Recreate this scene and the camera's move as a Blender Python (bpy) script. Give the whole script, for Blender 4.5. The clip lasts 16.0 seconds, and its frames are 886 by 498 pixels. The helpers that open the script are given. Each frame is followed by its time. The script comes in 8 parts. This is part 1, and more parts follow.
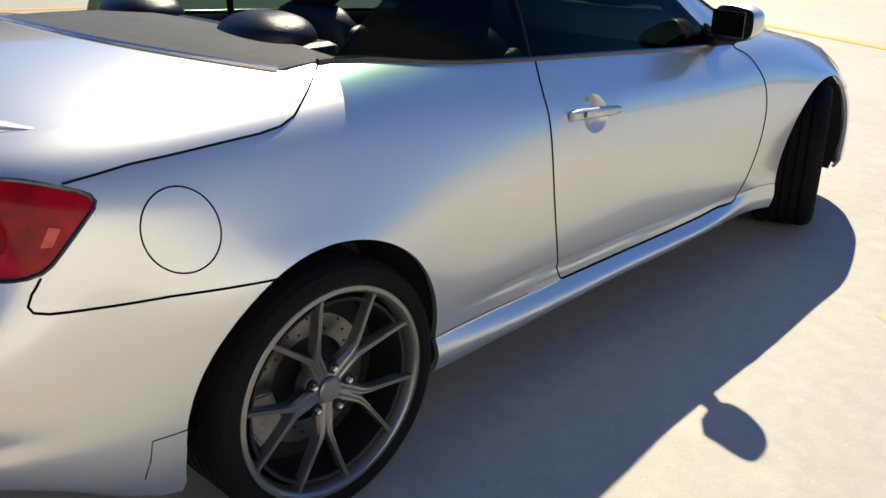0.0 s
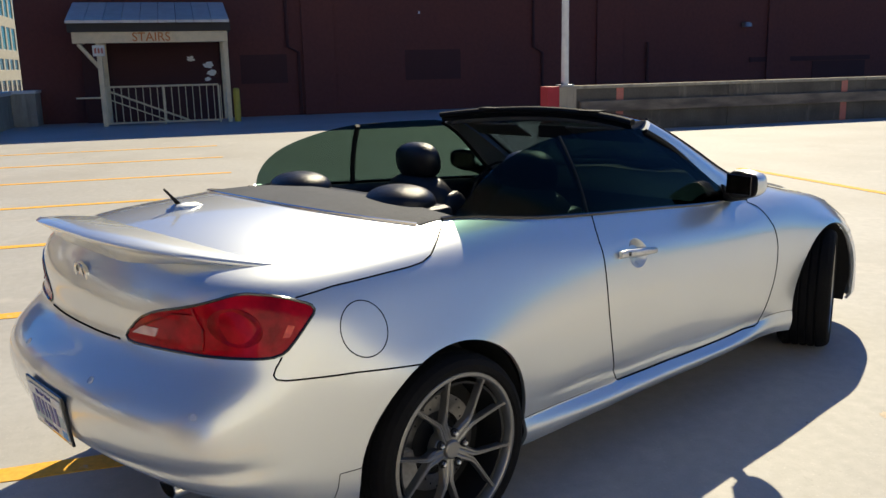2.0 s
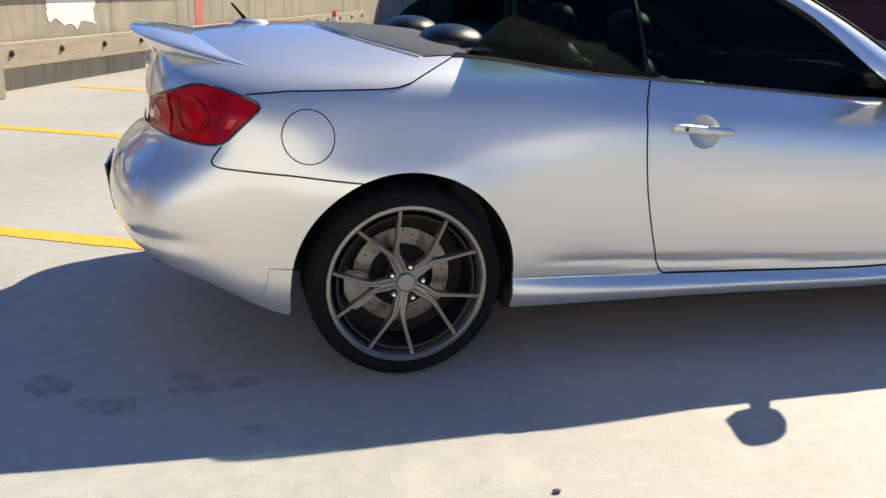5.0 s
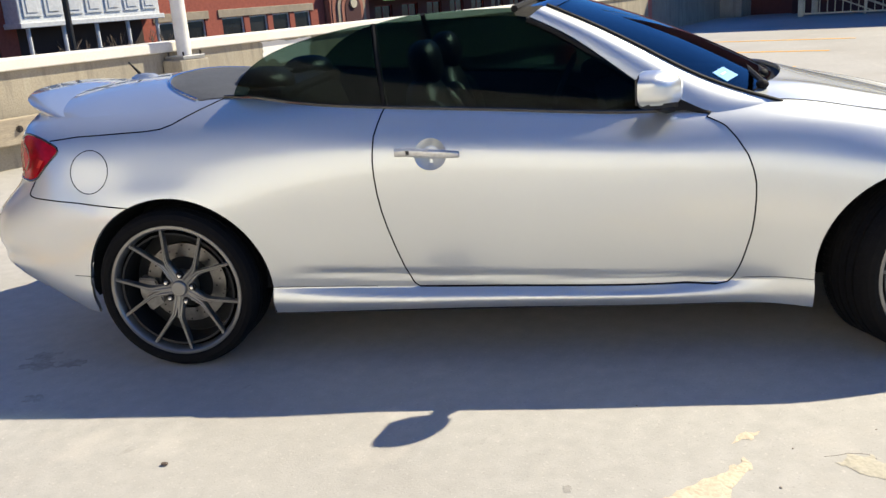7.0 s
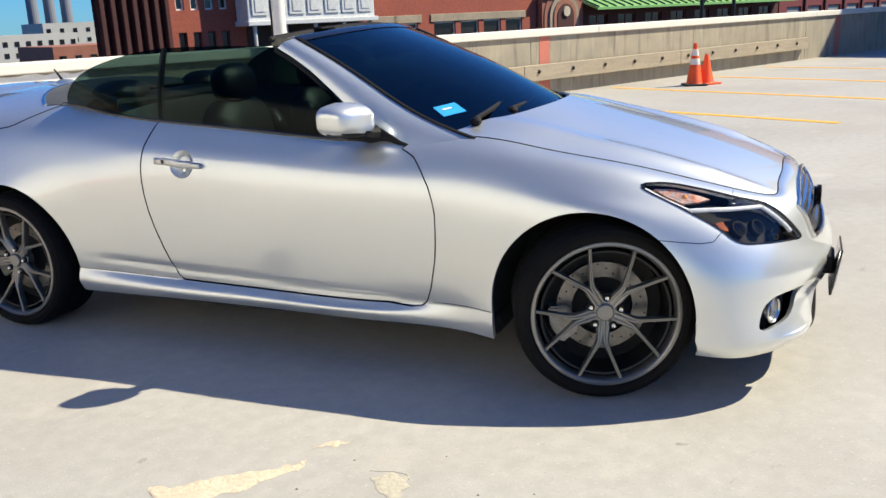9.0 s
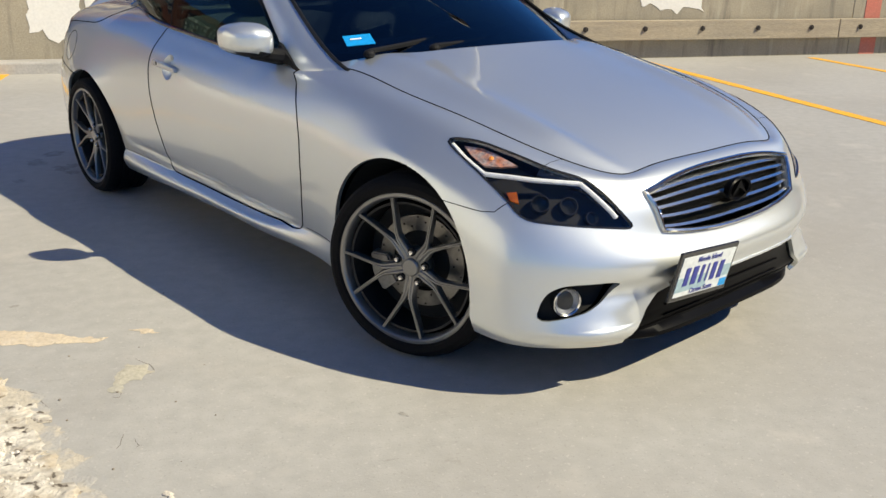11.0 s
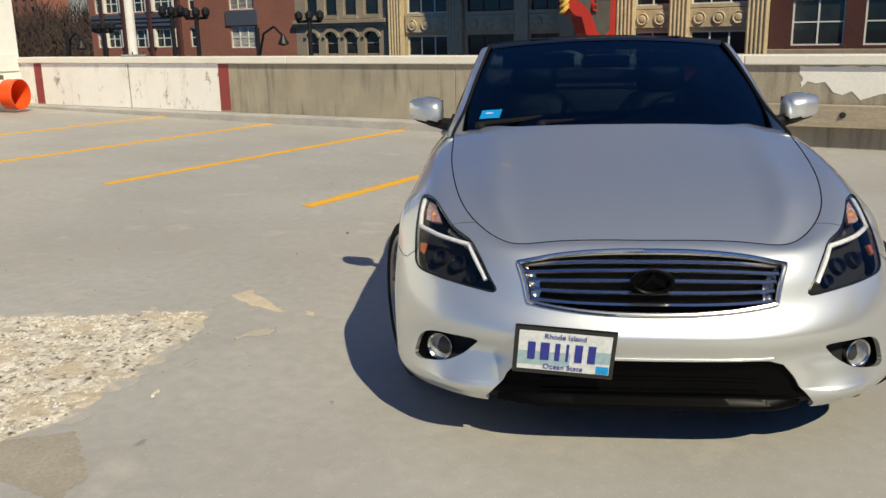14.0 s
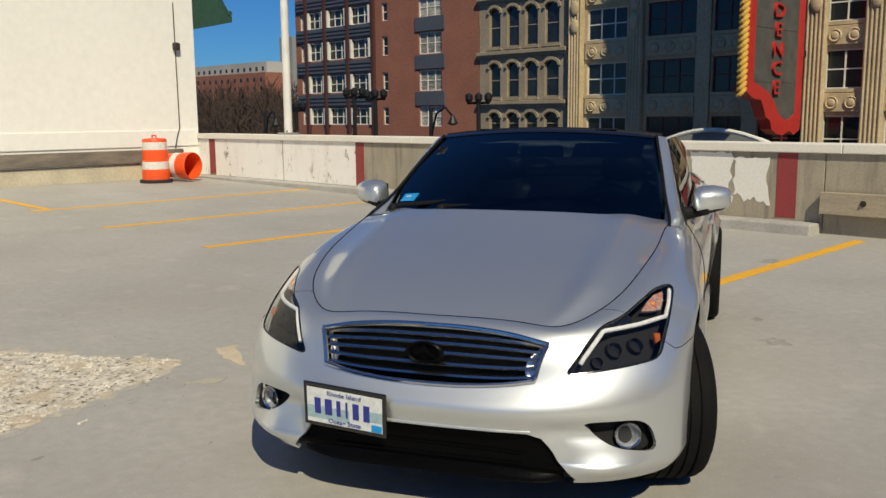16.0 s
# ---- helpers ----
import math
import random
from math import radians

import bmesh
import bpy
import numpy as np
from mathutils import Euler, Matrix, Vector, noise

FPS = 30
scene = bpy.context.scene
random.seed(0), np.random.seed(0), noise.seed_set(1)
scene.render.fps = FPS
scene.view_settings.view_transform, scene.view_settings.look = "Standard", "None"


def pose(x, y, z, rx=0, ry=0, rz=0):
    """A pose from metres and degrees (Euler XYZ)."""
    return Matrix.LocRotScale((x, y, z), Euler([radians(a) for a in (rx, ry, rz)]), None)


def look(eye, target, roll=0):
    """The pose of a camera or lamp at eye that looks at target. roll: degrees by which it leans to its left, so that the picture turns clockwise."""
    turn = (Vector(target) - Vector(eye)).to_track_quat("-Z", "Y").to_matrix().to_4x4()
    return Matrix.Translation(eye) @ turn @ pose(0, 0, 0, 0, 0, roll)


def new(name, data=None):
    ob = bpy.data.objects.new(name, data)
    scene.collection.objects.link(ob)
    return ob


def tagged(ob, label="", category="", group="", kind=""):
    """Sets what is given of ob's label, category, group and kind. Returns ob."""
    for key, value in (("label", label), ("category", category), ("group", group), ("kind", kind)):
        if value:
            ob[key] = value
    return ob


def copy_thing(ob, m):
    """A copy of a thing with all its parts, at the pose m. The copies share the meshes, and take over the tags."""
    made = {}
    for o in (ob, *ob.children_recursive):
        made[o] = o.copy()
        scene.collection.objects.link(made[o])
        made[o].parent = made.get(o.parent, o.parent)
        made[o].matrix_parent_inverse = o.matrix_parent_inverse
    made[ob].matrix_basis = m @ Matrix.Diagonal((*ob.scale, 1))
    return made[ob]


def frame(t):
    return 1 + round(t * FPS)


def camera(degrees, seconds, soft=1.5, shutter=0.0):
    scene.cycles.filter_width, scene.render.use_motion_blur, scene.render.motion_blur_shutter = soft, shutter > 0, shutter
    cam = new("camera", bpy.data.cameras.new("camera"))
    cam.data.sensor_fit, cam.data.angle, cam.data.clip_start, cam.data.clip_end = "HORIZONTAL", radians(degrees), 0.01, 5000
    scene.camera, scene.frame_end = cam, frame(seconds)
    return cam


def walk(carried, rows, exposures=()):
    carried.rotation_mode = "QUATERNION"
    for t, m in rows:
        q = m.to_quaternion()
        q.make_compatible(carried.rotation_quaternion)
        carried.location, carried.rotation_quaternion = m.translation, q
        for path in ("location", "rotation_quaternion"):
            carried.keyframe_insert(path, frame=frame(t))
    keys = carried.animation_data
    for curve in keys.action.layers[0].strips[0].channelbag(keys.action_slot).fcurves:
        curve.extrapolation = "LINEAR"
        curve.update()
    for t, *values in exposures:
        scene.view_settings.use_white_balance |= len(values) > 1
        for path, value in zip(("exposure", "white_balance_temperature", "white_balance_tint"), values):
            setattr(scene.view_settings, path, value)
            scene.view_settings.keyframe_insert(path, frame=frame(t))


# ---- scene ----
cam = camera(54.0, 16.0)
PATH = [
    (0, (-1.118, -2.355, 1.427), (0.216, -1.068, 0.678), 0.3),
    (0.5, (-1.41, -2.459, 1.521), (0.006, -1.219, 0.844), -1.1),
    (1, (-1.566, -2.644, 1.609), (-0.135, -1.349, 1.084), -0.8),
    (1.5, (-1.708, -2.834, 1.613), (-0.36, -1.429, 1.158), -1.4),
    (2, (-1.845, -2.887, 1.59), (-0.522, -1.446, 1.175), -1.3),
    (2.5, (-1.979, -2.969, 1.477), (-0.63, -1.545, 1.089), 0.4),
    (3, (-2.004, -3.05, 1.285), (-0.692, -1.6, 0.864), 1.7),
    (3.2, (-1.989, -3.119, 1.258), (-0.71, -1.65, 0.8), 1.7),
    (5.3, (-0.271, -3.686, 1.323), (0.1, -1.819, 0.709), 1.7),
    (5.5, (-0.037, -3.767, 1.338), (0.253, -1.896, 0.693), 1.1),
    (6, (0.466, -3.886, 1.315), (0.587, -2.007, 0.64), -0.3),
    (6.5, (0.979, -3.957, 1.356), (0.894, -2.072, 0.692), -2.7),
    (7, (1.542, -4.061, 1.399), (1.265, -2.162, 0.835), -4.2),
    (7.5, (2.047, -4.026, 1.404), (1.606, -2.138, 0.913), -3.7),
    (8, (2.552, -4.056, 1.378), (2.022, -2.186, 0.906), -2.9),
    (8.5, (3.058, -3.998, 1.379), (2.423, -2.165, 0.893), -2.9),
    (9, (3.519, -3.837, 1.401), (2.756, -2.064, 0.878), -2.5),
    (9.5, (4.027, -3.668, 1.405), (3.083, -2.001, 0.829), -1.6),
    (10, (4.421, -3.349, 1.389), (3.335, -1.788, 0.77), -0.2),
    (12.3, (5.711, -1.696, 1.364), (3.905, -1.061, 0.786), 0.8),
    (12.5, (5.793, -1.531, 1.363), (3.949, -0.997, 0.802), 1.0),
    (13, (6.07, -1.079, 1.399), (4.164, -0.831, 0.844), 0.5),
    (13.5, (6.23, -0.722, 1.403), (4.303, -0.725, 0.869), -0.5),
    (14, (6.3, -0.398, 1.401), (4.369, -0.593, 0.919), -1.1),
    (14.5, (6.441, -0.048, 1.391), (4.518, -0.345, 0.926), -1.7),
    (15, (6.418, 0.325, 1.377), (4.504, -0.091, 0.973), -1.5),
    (15.5, (6.376, 0.65, 1.424), (4.472, 0.134, 1.094), -0.4),
    (16, (6.386, 1.025, 1.445), (4.513, 0.393, 1.141), -0.5),
]
walk(cam, [(t, look(eye, target, roll)) for t, eye, target, roll in PATH],
     [(0.0, 0.50, 6650, 11), (2.0, 0.32, 6650, 11), (3.0, 0.30, 6550, 11), (5.5, 0.68, 6350, 13), (7.0, 0.68, 6300, 13), (9.0, 0.68, 6250, 12), (10.0, 0.42, 6350, 11), (12.5, 0.20, 6450, 10),
      (14.0, -0.12, 6500, 10), (15.0, -0.28, 6500, 10), (16.0, -0.34, 6500, 10)])

# ---------------------------------------------------------------- sun and sky
SUN_DIR = Vector((0.85, 0.555, 1.0)).normalized()
SUN_AZ = math.atan2(SUN_DIR.x, SUN_DIR.y)
SUN_EL = math.asin(SUN_DIR.z)
world = bpy.data.worlds.new("world")
scene.world = world
world.use_nodes = True
wn = world.node_tree
wn.nodes.clear()
sky = wn.nodes.new("ShaderNodeTexSky")
sky.sky_type, sky.sun_disc = "NISHITA", False
sky.sun_elevation, sky.sun_rotation = SUN_EL, SUN_AZ
sky.air_density, sky.dust_density, sky.ozone_density = 1.0, 0.0, 3.0
sky_bg = wn.nodes.new("ShaderNodeBackground")
sky_bg.inputs["Strength"].default_value = 0.050
sky_out = wn.nodes.new("ShaderNodeOutputWorld")
sky_tint = wn.nodes.new("ShaderNodeMix")
sky_tint.data_type, sky_tint.blend_type = "RGBA", "MULTIPLY"
sky_tint.inputs[0].default_value = 1.0
sky_tint.inputs[7].default_value = (0.37, 0.92, 1.66, 1)
wn.links.new(sky.outputs[0], sky_tint.inputs[6])
wn.links.new(sky_tint.outputs[2], sky_bg.inputs[0])
wn.links.new(sky_bg.outputs[0], sky_out.inputs[0])
sun = new("sun", bpy.data.lights.new("sun", "SUN"))
sun.data.energy, sun.data.angle, sun.data.color = 5.0, radians(0.53), (1.0, 0.905, 0.665)
sun.matrix_world = look(SUN_DIR * 60, (0, 0, 0))


# ---------------------------------------------------------------- materials
def mat(name, base, rough=0.6, metal=0.0, second=None, scale=3.0, amount=0.5, grain=60.0, grain_amount=0.12,
        bump=0.0, bump_scale=120.0, coat=0.0, stretch=(1, 1, 1), per_object=0.0, spec=0.5):
    """Base colour with two scales of variation, roughness variation and fine relief."""
    m = bpy.data.materials.new(name)
    m.use_nodes = True
    nt = m.node_tree
    b = nt.nodes["Principled BSDF"]
    b.inputs["Roughness"].default_value, b.inputs["Metallic"].default_value = rough, metal
    b.inputs["Coat Weight"].default_value = coat
    b.inputs["Coat Roughness"].default_value = 0.04
    b.inputs["Specular IOR Level"].default_value = spec
    tc = nt.nodes.new("ShaderNodeTexCoord")
    mp = nt.nodes.new("ShaderNodeMapping")
    mp.inputs["Scale"].default_value = stretch
    nt.links.new(tc.outputs["Object"], mp.inputs[0])

    def noise_at(s, detail=5.0):
        n = nt.nodes.new("ShaderNodeTexNoise")
        n.inputs["Scale"].default_value, n.inputs["Detail"].default_value = s, detail
        nt.links.new(mp.outputs[0], n.inputs["Vector"])
        return n

    second = second or tuple(c * 0.72 for c in base)
    big, fine = noise_at(scale), noise_at(grain, 3.0)
    ramp = nt.nodes.new("ShaderNodeMapRange")
    ramp.inputs["From Min"].default_value, ramp.inputs["From Max"].default_value = 0.35, 0.7
    nt.links.new(big.outputs[0], ramp.inputs[0])
    amt = nt.nodes.new("ShaderNodeMath")
    amt.operation = "MULTIPLY"
    amt.inputs[1].default_value = amount
    nt.links.new(ramp.outputs[0], amt.inputs[0])
    mix = nt.nodes.new("ShaderNodeMix")
    mix.data_type = "RGBA"
    mix.inputs[6].default_value, mix.inputs[7].default_value = (*base, 1), (*second, 1)
    nt.links.new(amt.outputs[0], mix.inputs[0])
    hsv = nt.nodes.new("ShaderNodeHueSaturation")
    gr = nt.nodes.new("ShaderNodeMapRange")
    gr.inputs["To Min"].default_value, gr.inputs["To Max"].default_value = 1 - grain_amount, 1 + grain_amount
    gr.inputs["From Min"].default_value, gr.inputs["From Max"].default_value = 0.3, 0.7
    nt.links.new(fine.outputs[0], gr.inputs[0])
    nt.links.new(mix.outputs[2], hsv.inputs["Color"])
    val = gr.outputs[0]
    if per_object:
        oi = nt.nodes.new("ShaderNodeObjectInfo")
        r = nt.nodes.new("ShaderNodeMapRange")
        r.inputs["To Min"].default_value, r.inputs["To Max"].default_value = 1 - per_object, 1 + per_object
        nt.links.new(oi.outputs["Random"], r.inputs[0])
        mul = nt.nodes.new("ShaderNodeMath")
        mul.operation = "MULTIPLY"
        nt.links.new(val, mul.inputs[0])
        nt.links.new(r.outputs[0], mul.inputs[1])
        val = mul.outputs[0]
    nt.links.new(val, hsv.inputs["Value"])
    nt.links.new(hsv.outputs[0], b.inputs["Base Color"])
    if bump:
        bn = nt.nodes.new("ShaderNodeBump")
        bn.inputs["Strength"].default_value, bn.inputs["Distance"].default_value = bump, 0.01
        rel = noise_at(bump_scale, 4.0)
        nt.links.new(rel.outputs[0], bn.inputs["Height"])
        nt.links.new(bn.outputs[0], b.inputs["Normal"])
    return m


def add_layer(m, colour, scale, low, high, stretch=(1, 1, 1), strength=1.0, coord="Object", detail=8.0, rough=0.6):
    """Lay a second, blotchy coat (stains, peeling paint, streaks) over the colour of a material."""
    nt = m.node_tree
    b = nt.nodes["Principled BSDF"]
    old = b.inputs["Base Color"].links[0].from_socket
    tc = nt.nodes.new("ShaderNodeTexCoord")
    mp = nt.nodes.new("ShaderNodeMapping")
    mp.inputs["Scale"].default_value = stretch
    n = nt.nodes.new("ShaderNodeTexNoise")
    n.inputs["Scale"].default_value, n.inputs["Detail"].default_value = scale, detail
    n.inputs["Roughness"].default_value = rough
    r = nt.nodes.new("ShaderNodeMapRange")
    r.inputs["From Min"].default_value, r.inputs["From Max"].default_value = low, high
    r.inputs["To Max"].default_value = strength
    mix = nt.nodes.new("ShaderNodeMix")
    mix.data_type = "RGBA"
    mix.inputs[7].default_value = (*colour, 1)
    nt.links.new(tc.outputs[coord], mp.inputs[0])
    nt.links.new(mp.outputs[0], n.inputs["Vector"])
    nt.links.new(n.outputs[0], r.inputs[0])
    nt.links.new(r.outputs[0], mix.inputs[0])
    nt.links.new(old, mix.inputs[6])
    nt.links.new(mix.outputs[2], b.inputs["Base Color"])
    return m


def thin_glass(name, tint, gloss=0.03, ior=1.5):
    """A thin pane: straight-through tinted light and a clear Fresnel gloss."""
    m = bpy.data.materials.new(name)
    m.use_nodes = True
    nt = m.node_tree
    nt.nodes.clear()
    out = nt.nodes.new("ShaderNodeOutputMaterial")
    tr = nt.nodes.new("ShaderNodeBsdfTransparent")
    tr.inputs[0].default_value = (*tint, 1)
    gl = nt.nodes.new("ShaderNodeBsdfGlossy")
    gl.inputs["Roughness"].default_value = gloss
    lw = nt.nodes.new("ShaderNodeLayerWeight")
    lw.inputs[0].default_value = 0.5
    power = nt.nodes.new("ShaderNodeMath")
    power.operation, power.inputs[1].default_value = "POWER", 5.0
    f0 = ((ior - 1) / (ior + 1)) ** 2
    fr = nt.nodes.new("ShaderNodeMapRange")
    fr.inputs["To Min"].default_value = f0
    nt.links.new(lw.outputs["Facing"], power.inputs[0])
    nt.links.new(power.outputs[0], fr.inputs[0])
    mx = nt.nodes.new("ShaderNodeMixShader")
    nt.links.new(fr.outputs[0], mx.inputs[0])
    nt.links.new(tr.outputs[0], mx.inputs[1])
    nt.links.new(gl.outputs[0], mx.inputs[2])
    nt.links.new(mx.outputs[0], out.inputs[0])
    return m


CONCRETE = mat("deck_concrete", (0.43, 0.415, 0.38), 0.64, second=(0.37, 0.355, 0.325), scale=0.55, amount=0.8, grain=14, grain_amount=0.07,
               bump=0.10, bump_scale=120)
add_layer(CONCRETE, (0.36, 0.335, 0.295), 0.35, 0.48, 0.66, (1, 1.6, 1), 0.6)
add_layer(CONCRETE, (0.33, 0.31, 0.28), 1.1, 0.56, 0.72, (1, 1, 1), 0.55)
add_layer(CONCRETE, (0.62, 0.58, 0.51), 2.2, 0.58, 0.75, (1, 1, 1), 0.5)
add_layer(CONCRETE, (0.22, 0.2, 0.17), 3.2, 0.66, 0.74, (1, 2.2, 1), 0.6)
add_layer(CONCRETE, (0.20, 0.18, 0.16), 7.0, 0.69, 0.75, (1, 1, 1), 0.55)
add_layer(CONCRETE, (0.26, 0.24, 0.21), 85, 0.60, 0.70, (1, 1, 1), 0.35, detail=2.0)
add_layer(CONCRETE, (0.60, 0.57, 0.52), 60, 0.62, 0.70, (1, 1, 1), 0.35, detail=2.0)
PARAPET = mat("parapet_concrete", (0.40, 0.35, 0.26), 0.9, second=(0.30, 0.27, 0.21), scale=2.0, amount=0.8, grain=50, grain_amount=0.12, bump=0.35,
              bump_scale=60)
add_layer(PARAPET, (0.17, 0.155, 0.13), 3.0, 0.52, 0.72, (3.0, 3.0, 0.35), 0.75)
add_layer(PARAPET, (0.52, 0.48, 0.38), 2.3, 0.56, 0.72, (2.2, 2.2, 0.3), 0.6)
CAP = mat("cap_concrete", (0.82, 0.78, 0.69), 0.85, second=(0.74, 0.69, 0.60), scale=2.5, amount=0.6, grain=40, grain_amount=0.06, bump=0.2)
PEELING = mat("peeling_white_paint", (0.90, 0.87, 0.82), 0.8, second=(0.85, 0.81, 0.75), scale=2.0, grain=40, grain_amount=0.05, bump=0.25)
add_layer(PEELING, (0.25, 0.22, 0.17), 2.2, 0.60, 0.65, (1.3, 1.3, 0.8), 0.9, rough=0.75)
add_layer(PEELING, (0.10, 0.085, 0.07), 2.6, 0.60, 0.66, (3.2, 3.2, 0.9), 0.9, rough=0.75)
add_layer(PEELING, (0.55, 0.50, 0.42), 1.6, 0.55, 0.75, (2.0, 2.0, 0.5), 0.6)
WHITE_PATCH = mat("white_patch_paint", (0.84, 0.82, 0.76), 0.75, scale=2.0, second=(0.78, 0.75, 0.69), grain=30, grain_amount=0.05)
RED_PAINT = mat("dull_red_paint", (0.30, 0.045, 0.045), 0.7, second=(0.22, 0.05, 0.045), scale=4, grain=50)
RED_FADED = mat("faded_red_paint", (0.55, 0.17, 0.12), 0.75, second=(0.4, 0.2, 0.16), scale=4, grain=50)
YELLOW = mat("worn_yellow_paint", (0.84, 0.43, 0.02), 0.75, second=(0.74, 0.40, 0.05), scale=5, amount=0.7, grain=40, grain_amount=0.12)
add_layer(YELLOW, (0.5, 0.46, 0.4), 9.0, 0.60, 0.68, (1, 1, 1), 0.6)
TIMBER = mat("weathered_timber", (0.42, 0.35, 0.25), 0.85, second=(0.30, 0.26, 0.2), scale=3, amount=0.7, grain=30, grain_amount=0.2, stretch=(0.6, 8, 8),
             bump=0.5, bump_scale=30)
STEEL = mat("galvanised_steel", (0.45, 0.45, 0.44), 0.45, 0.8, scale=6, grain=60)
POLE_WHITE = mat("white_pole_paint", (0.78, 0.76, 0.70), 0.5, scale=5, grain=40, grain_amount=0.05)
RUST = mat("bolt_dark_steel", (0.06, 0.05, 0.045), 0.6, 0.5)
MAROON = mat("maroon_wall_paint", (0.125, 0.034, 0.024), 0.8, second=(0.105, 0.03, 0.024), scale=0.5, amount=0.8, grain=8, grain_amount=0.1, bump=0.25,
             bump_scale=20)
MAROON_DARK = mat("dark_maroon_paint", (0.06, 0.014, 0.012), 0.75, scale=1.0)
CREAM = mat("cream_wall_paint", (0.86, 0.84, 0.77), 0.8, second=(0.82, 0.79, 0.71), scale=0.4, amount=0.6, grain=6, grain_amount=0.03, bump=0.12, bump_scale=25)
CREAM_DIRTY = mat("stained_cream_base", (0.62, 0.55, 0.40), 0.85, second=(0.42, 0.37, 0.27), scale=1.6, amount=0.9, grain=20, grain_amount=0.1, bump=0.3)
BLACK_TIMBER = mat("blackened_timber", (0.10, 0.085, 0.07), 0.85, second=(0.3, 0.25, 0.19), scale=1.2, amount=0.8, grain=30, stretch=(1, 1, 4), bump=0.4)
STREET = mat("street_asphalt", (0.055, 0.055, 0.056), 0.9, scale=0.15, grain=4)
ORANGE = mat("orange_plastic", (0.90, 0.10, 0.012), 0.45, second=(0.75, 0.09, 0.02), scale=6, amount=0.6, grain=60, grain_amount=0.08)
REFLECT_WHITE = mat("white_reflective_band", (0.80, 0.76, 0.70), 0.5, second=(0.6, 0.55, 0.5), scale=9, amount=0.6)
RUBBER_BLACK = mat("black_rubber", (0.02, 0.02, 0.02), 0.75, grain=80)


# ---------------------------------------------------------------- building blocks
def link_mesh(name, bm, material, parent=None, label="", smooth=False, sharp=None):
    me = bpy.data.meshes.new(name)
    bmesh.ops.recalc_face_normals(bm, faces=bm.faces[:])
    bm.to_mesh(me)
    bm.free()
    if smooth:
        for p in me.polygons:
            p.use_smooth = True
        if sharp:
            me.set_sharp_from_angle(angle=radians(sharp))
    if material:
        me.materials.append(material)
    ob = new(name, me)
    if parent:
        ob.parent = parent
    if label:
        ob["label"] = label
    return ob


def part(name, bm, material, parent, label="", smooth=False, sharp=35):
    return link_mesh(name, bm, material, parent, label, smooth, sharp)


def thing(name, place, label, category, group="", kind=""):
    e = new(name)
    e.empty_display_size = 0.1
    e.matrix_world = place
    return tagged(e, label, category, group, kind)


def add_box(bm, x0, x1, y0, y1, z0, z1, bevel=0.0, segments=2):
    r = bmesh.ops.create_cube(bm, size=1.0)
    vs = r["verts"]
    for v in vs:
        v.co = Vector(((x0 + x1) / 2 + v.co.x * (x1 - x0), (y0 + y1) / 2 + v.co.y * (y1 - y0), (z0 + z1) / 2 + v.co.z * (z1 - z0)))
    if bevel:
        es = list({e for v in vs for e in v.link_edges})
        bmesh.ops.bevel(bm, geom=es, offset=bevel, segments=segments, affect="EDGES", profile=0.5)
    return bm


def box(*a, **k):
    return add_box(bmesh.new(), *a, **k)


def add_tube(bm, path, radius, sides=10, caps=True, flat=1.0):
    """A round bar along a list of points; radius may be a list."""
    pts = [Vector(p) for p in path]
    rads = radius if isinstance(radius, (list, tuple)) else [radius] * len(pts)
    rings, ref = [], None
    for i, p in enumerate(pts):
        d = (pts[min(i + 1, len(pts) - 1)] - pts[max(i - 1, 0)]).normalized()
        if ref is None:
            ref = Vector((0, 0, 1)) if abs(d.z) < 0.9 else Vector((1, 0, 0))
        a = (ref - d * ref.dot(d)).normalized()
        ref = a
        c = d.cross(a)
        rings.append([bm.verts.new(p + rads[i] * (math.cos(t) * a * flat + math.sin(t) * c)) for t in (2 * math.pi * k / sides for k in range(sides))])
    for r0, r1 in zip(rings, rings[1:]):
        for k in range(sides):
            bm.faces.new((r0[k], r0[(k + 1) % sides], r1[(k + 1) % sides], r1[k]))
    if caps:
        bm.faces.new(rings[0][::-1])
        bm.faces.new(rings[-1])
    return bm


def tube(path, radius, sides=10, caps=True):
    return add_tube(bmesh.new(), path, radius, sides, caps)


def add_lathe(bm, profile, axis="z", sides=32, centre=(0, 0, 0), closed=False):
    """Turn (radius, height) pairs about an axis."""
    rings = []
    for r, h in profile:
        ring = []
        for k in range(sides):
            t = 2 * math.pi * k / sides
            c, s = r * math.cos(t), r * math.sin(t)
            co = (c, s, h) if axis == "z" else ((c, h, s) if axis == "y" else (h, c, s))
            ring.append(bm.verts.new(Vector(co) + Vector(centre)))
        rings.append(ring)
    pairs = list(zip(rings, rings[1:])) + ([(rings[-1], rings[0])] if closed else [])
    for a, b in pairs:
        for k in range(sides):
            bm.faces.new((a[k], a[(k + 1) % sides], b[(k + 1) % sides], b[k]))
    if not closed:
        for ring, (r, h) in ((rings[0], profile[0]), (rings[-1], profile[-1])):
            if r > 1e-4:
                bm.faces.new(ring)
    return bm


def lathe(profile, **k):
    return add_lathe(bmesh.new(), profile, **k)


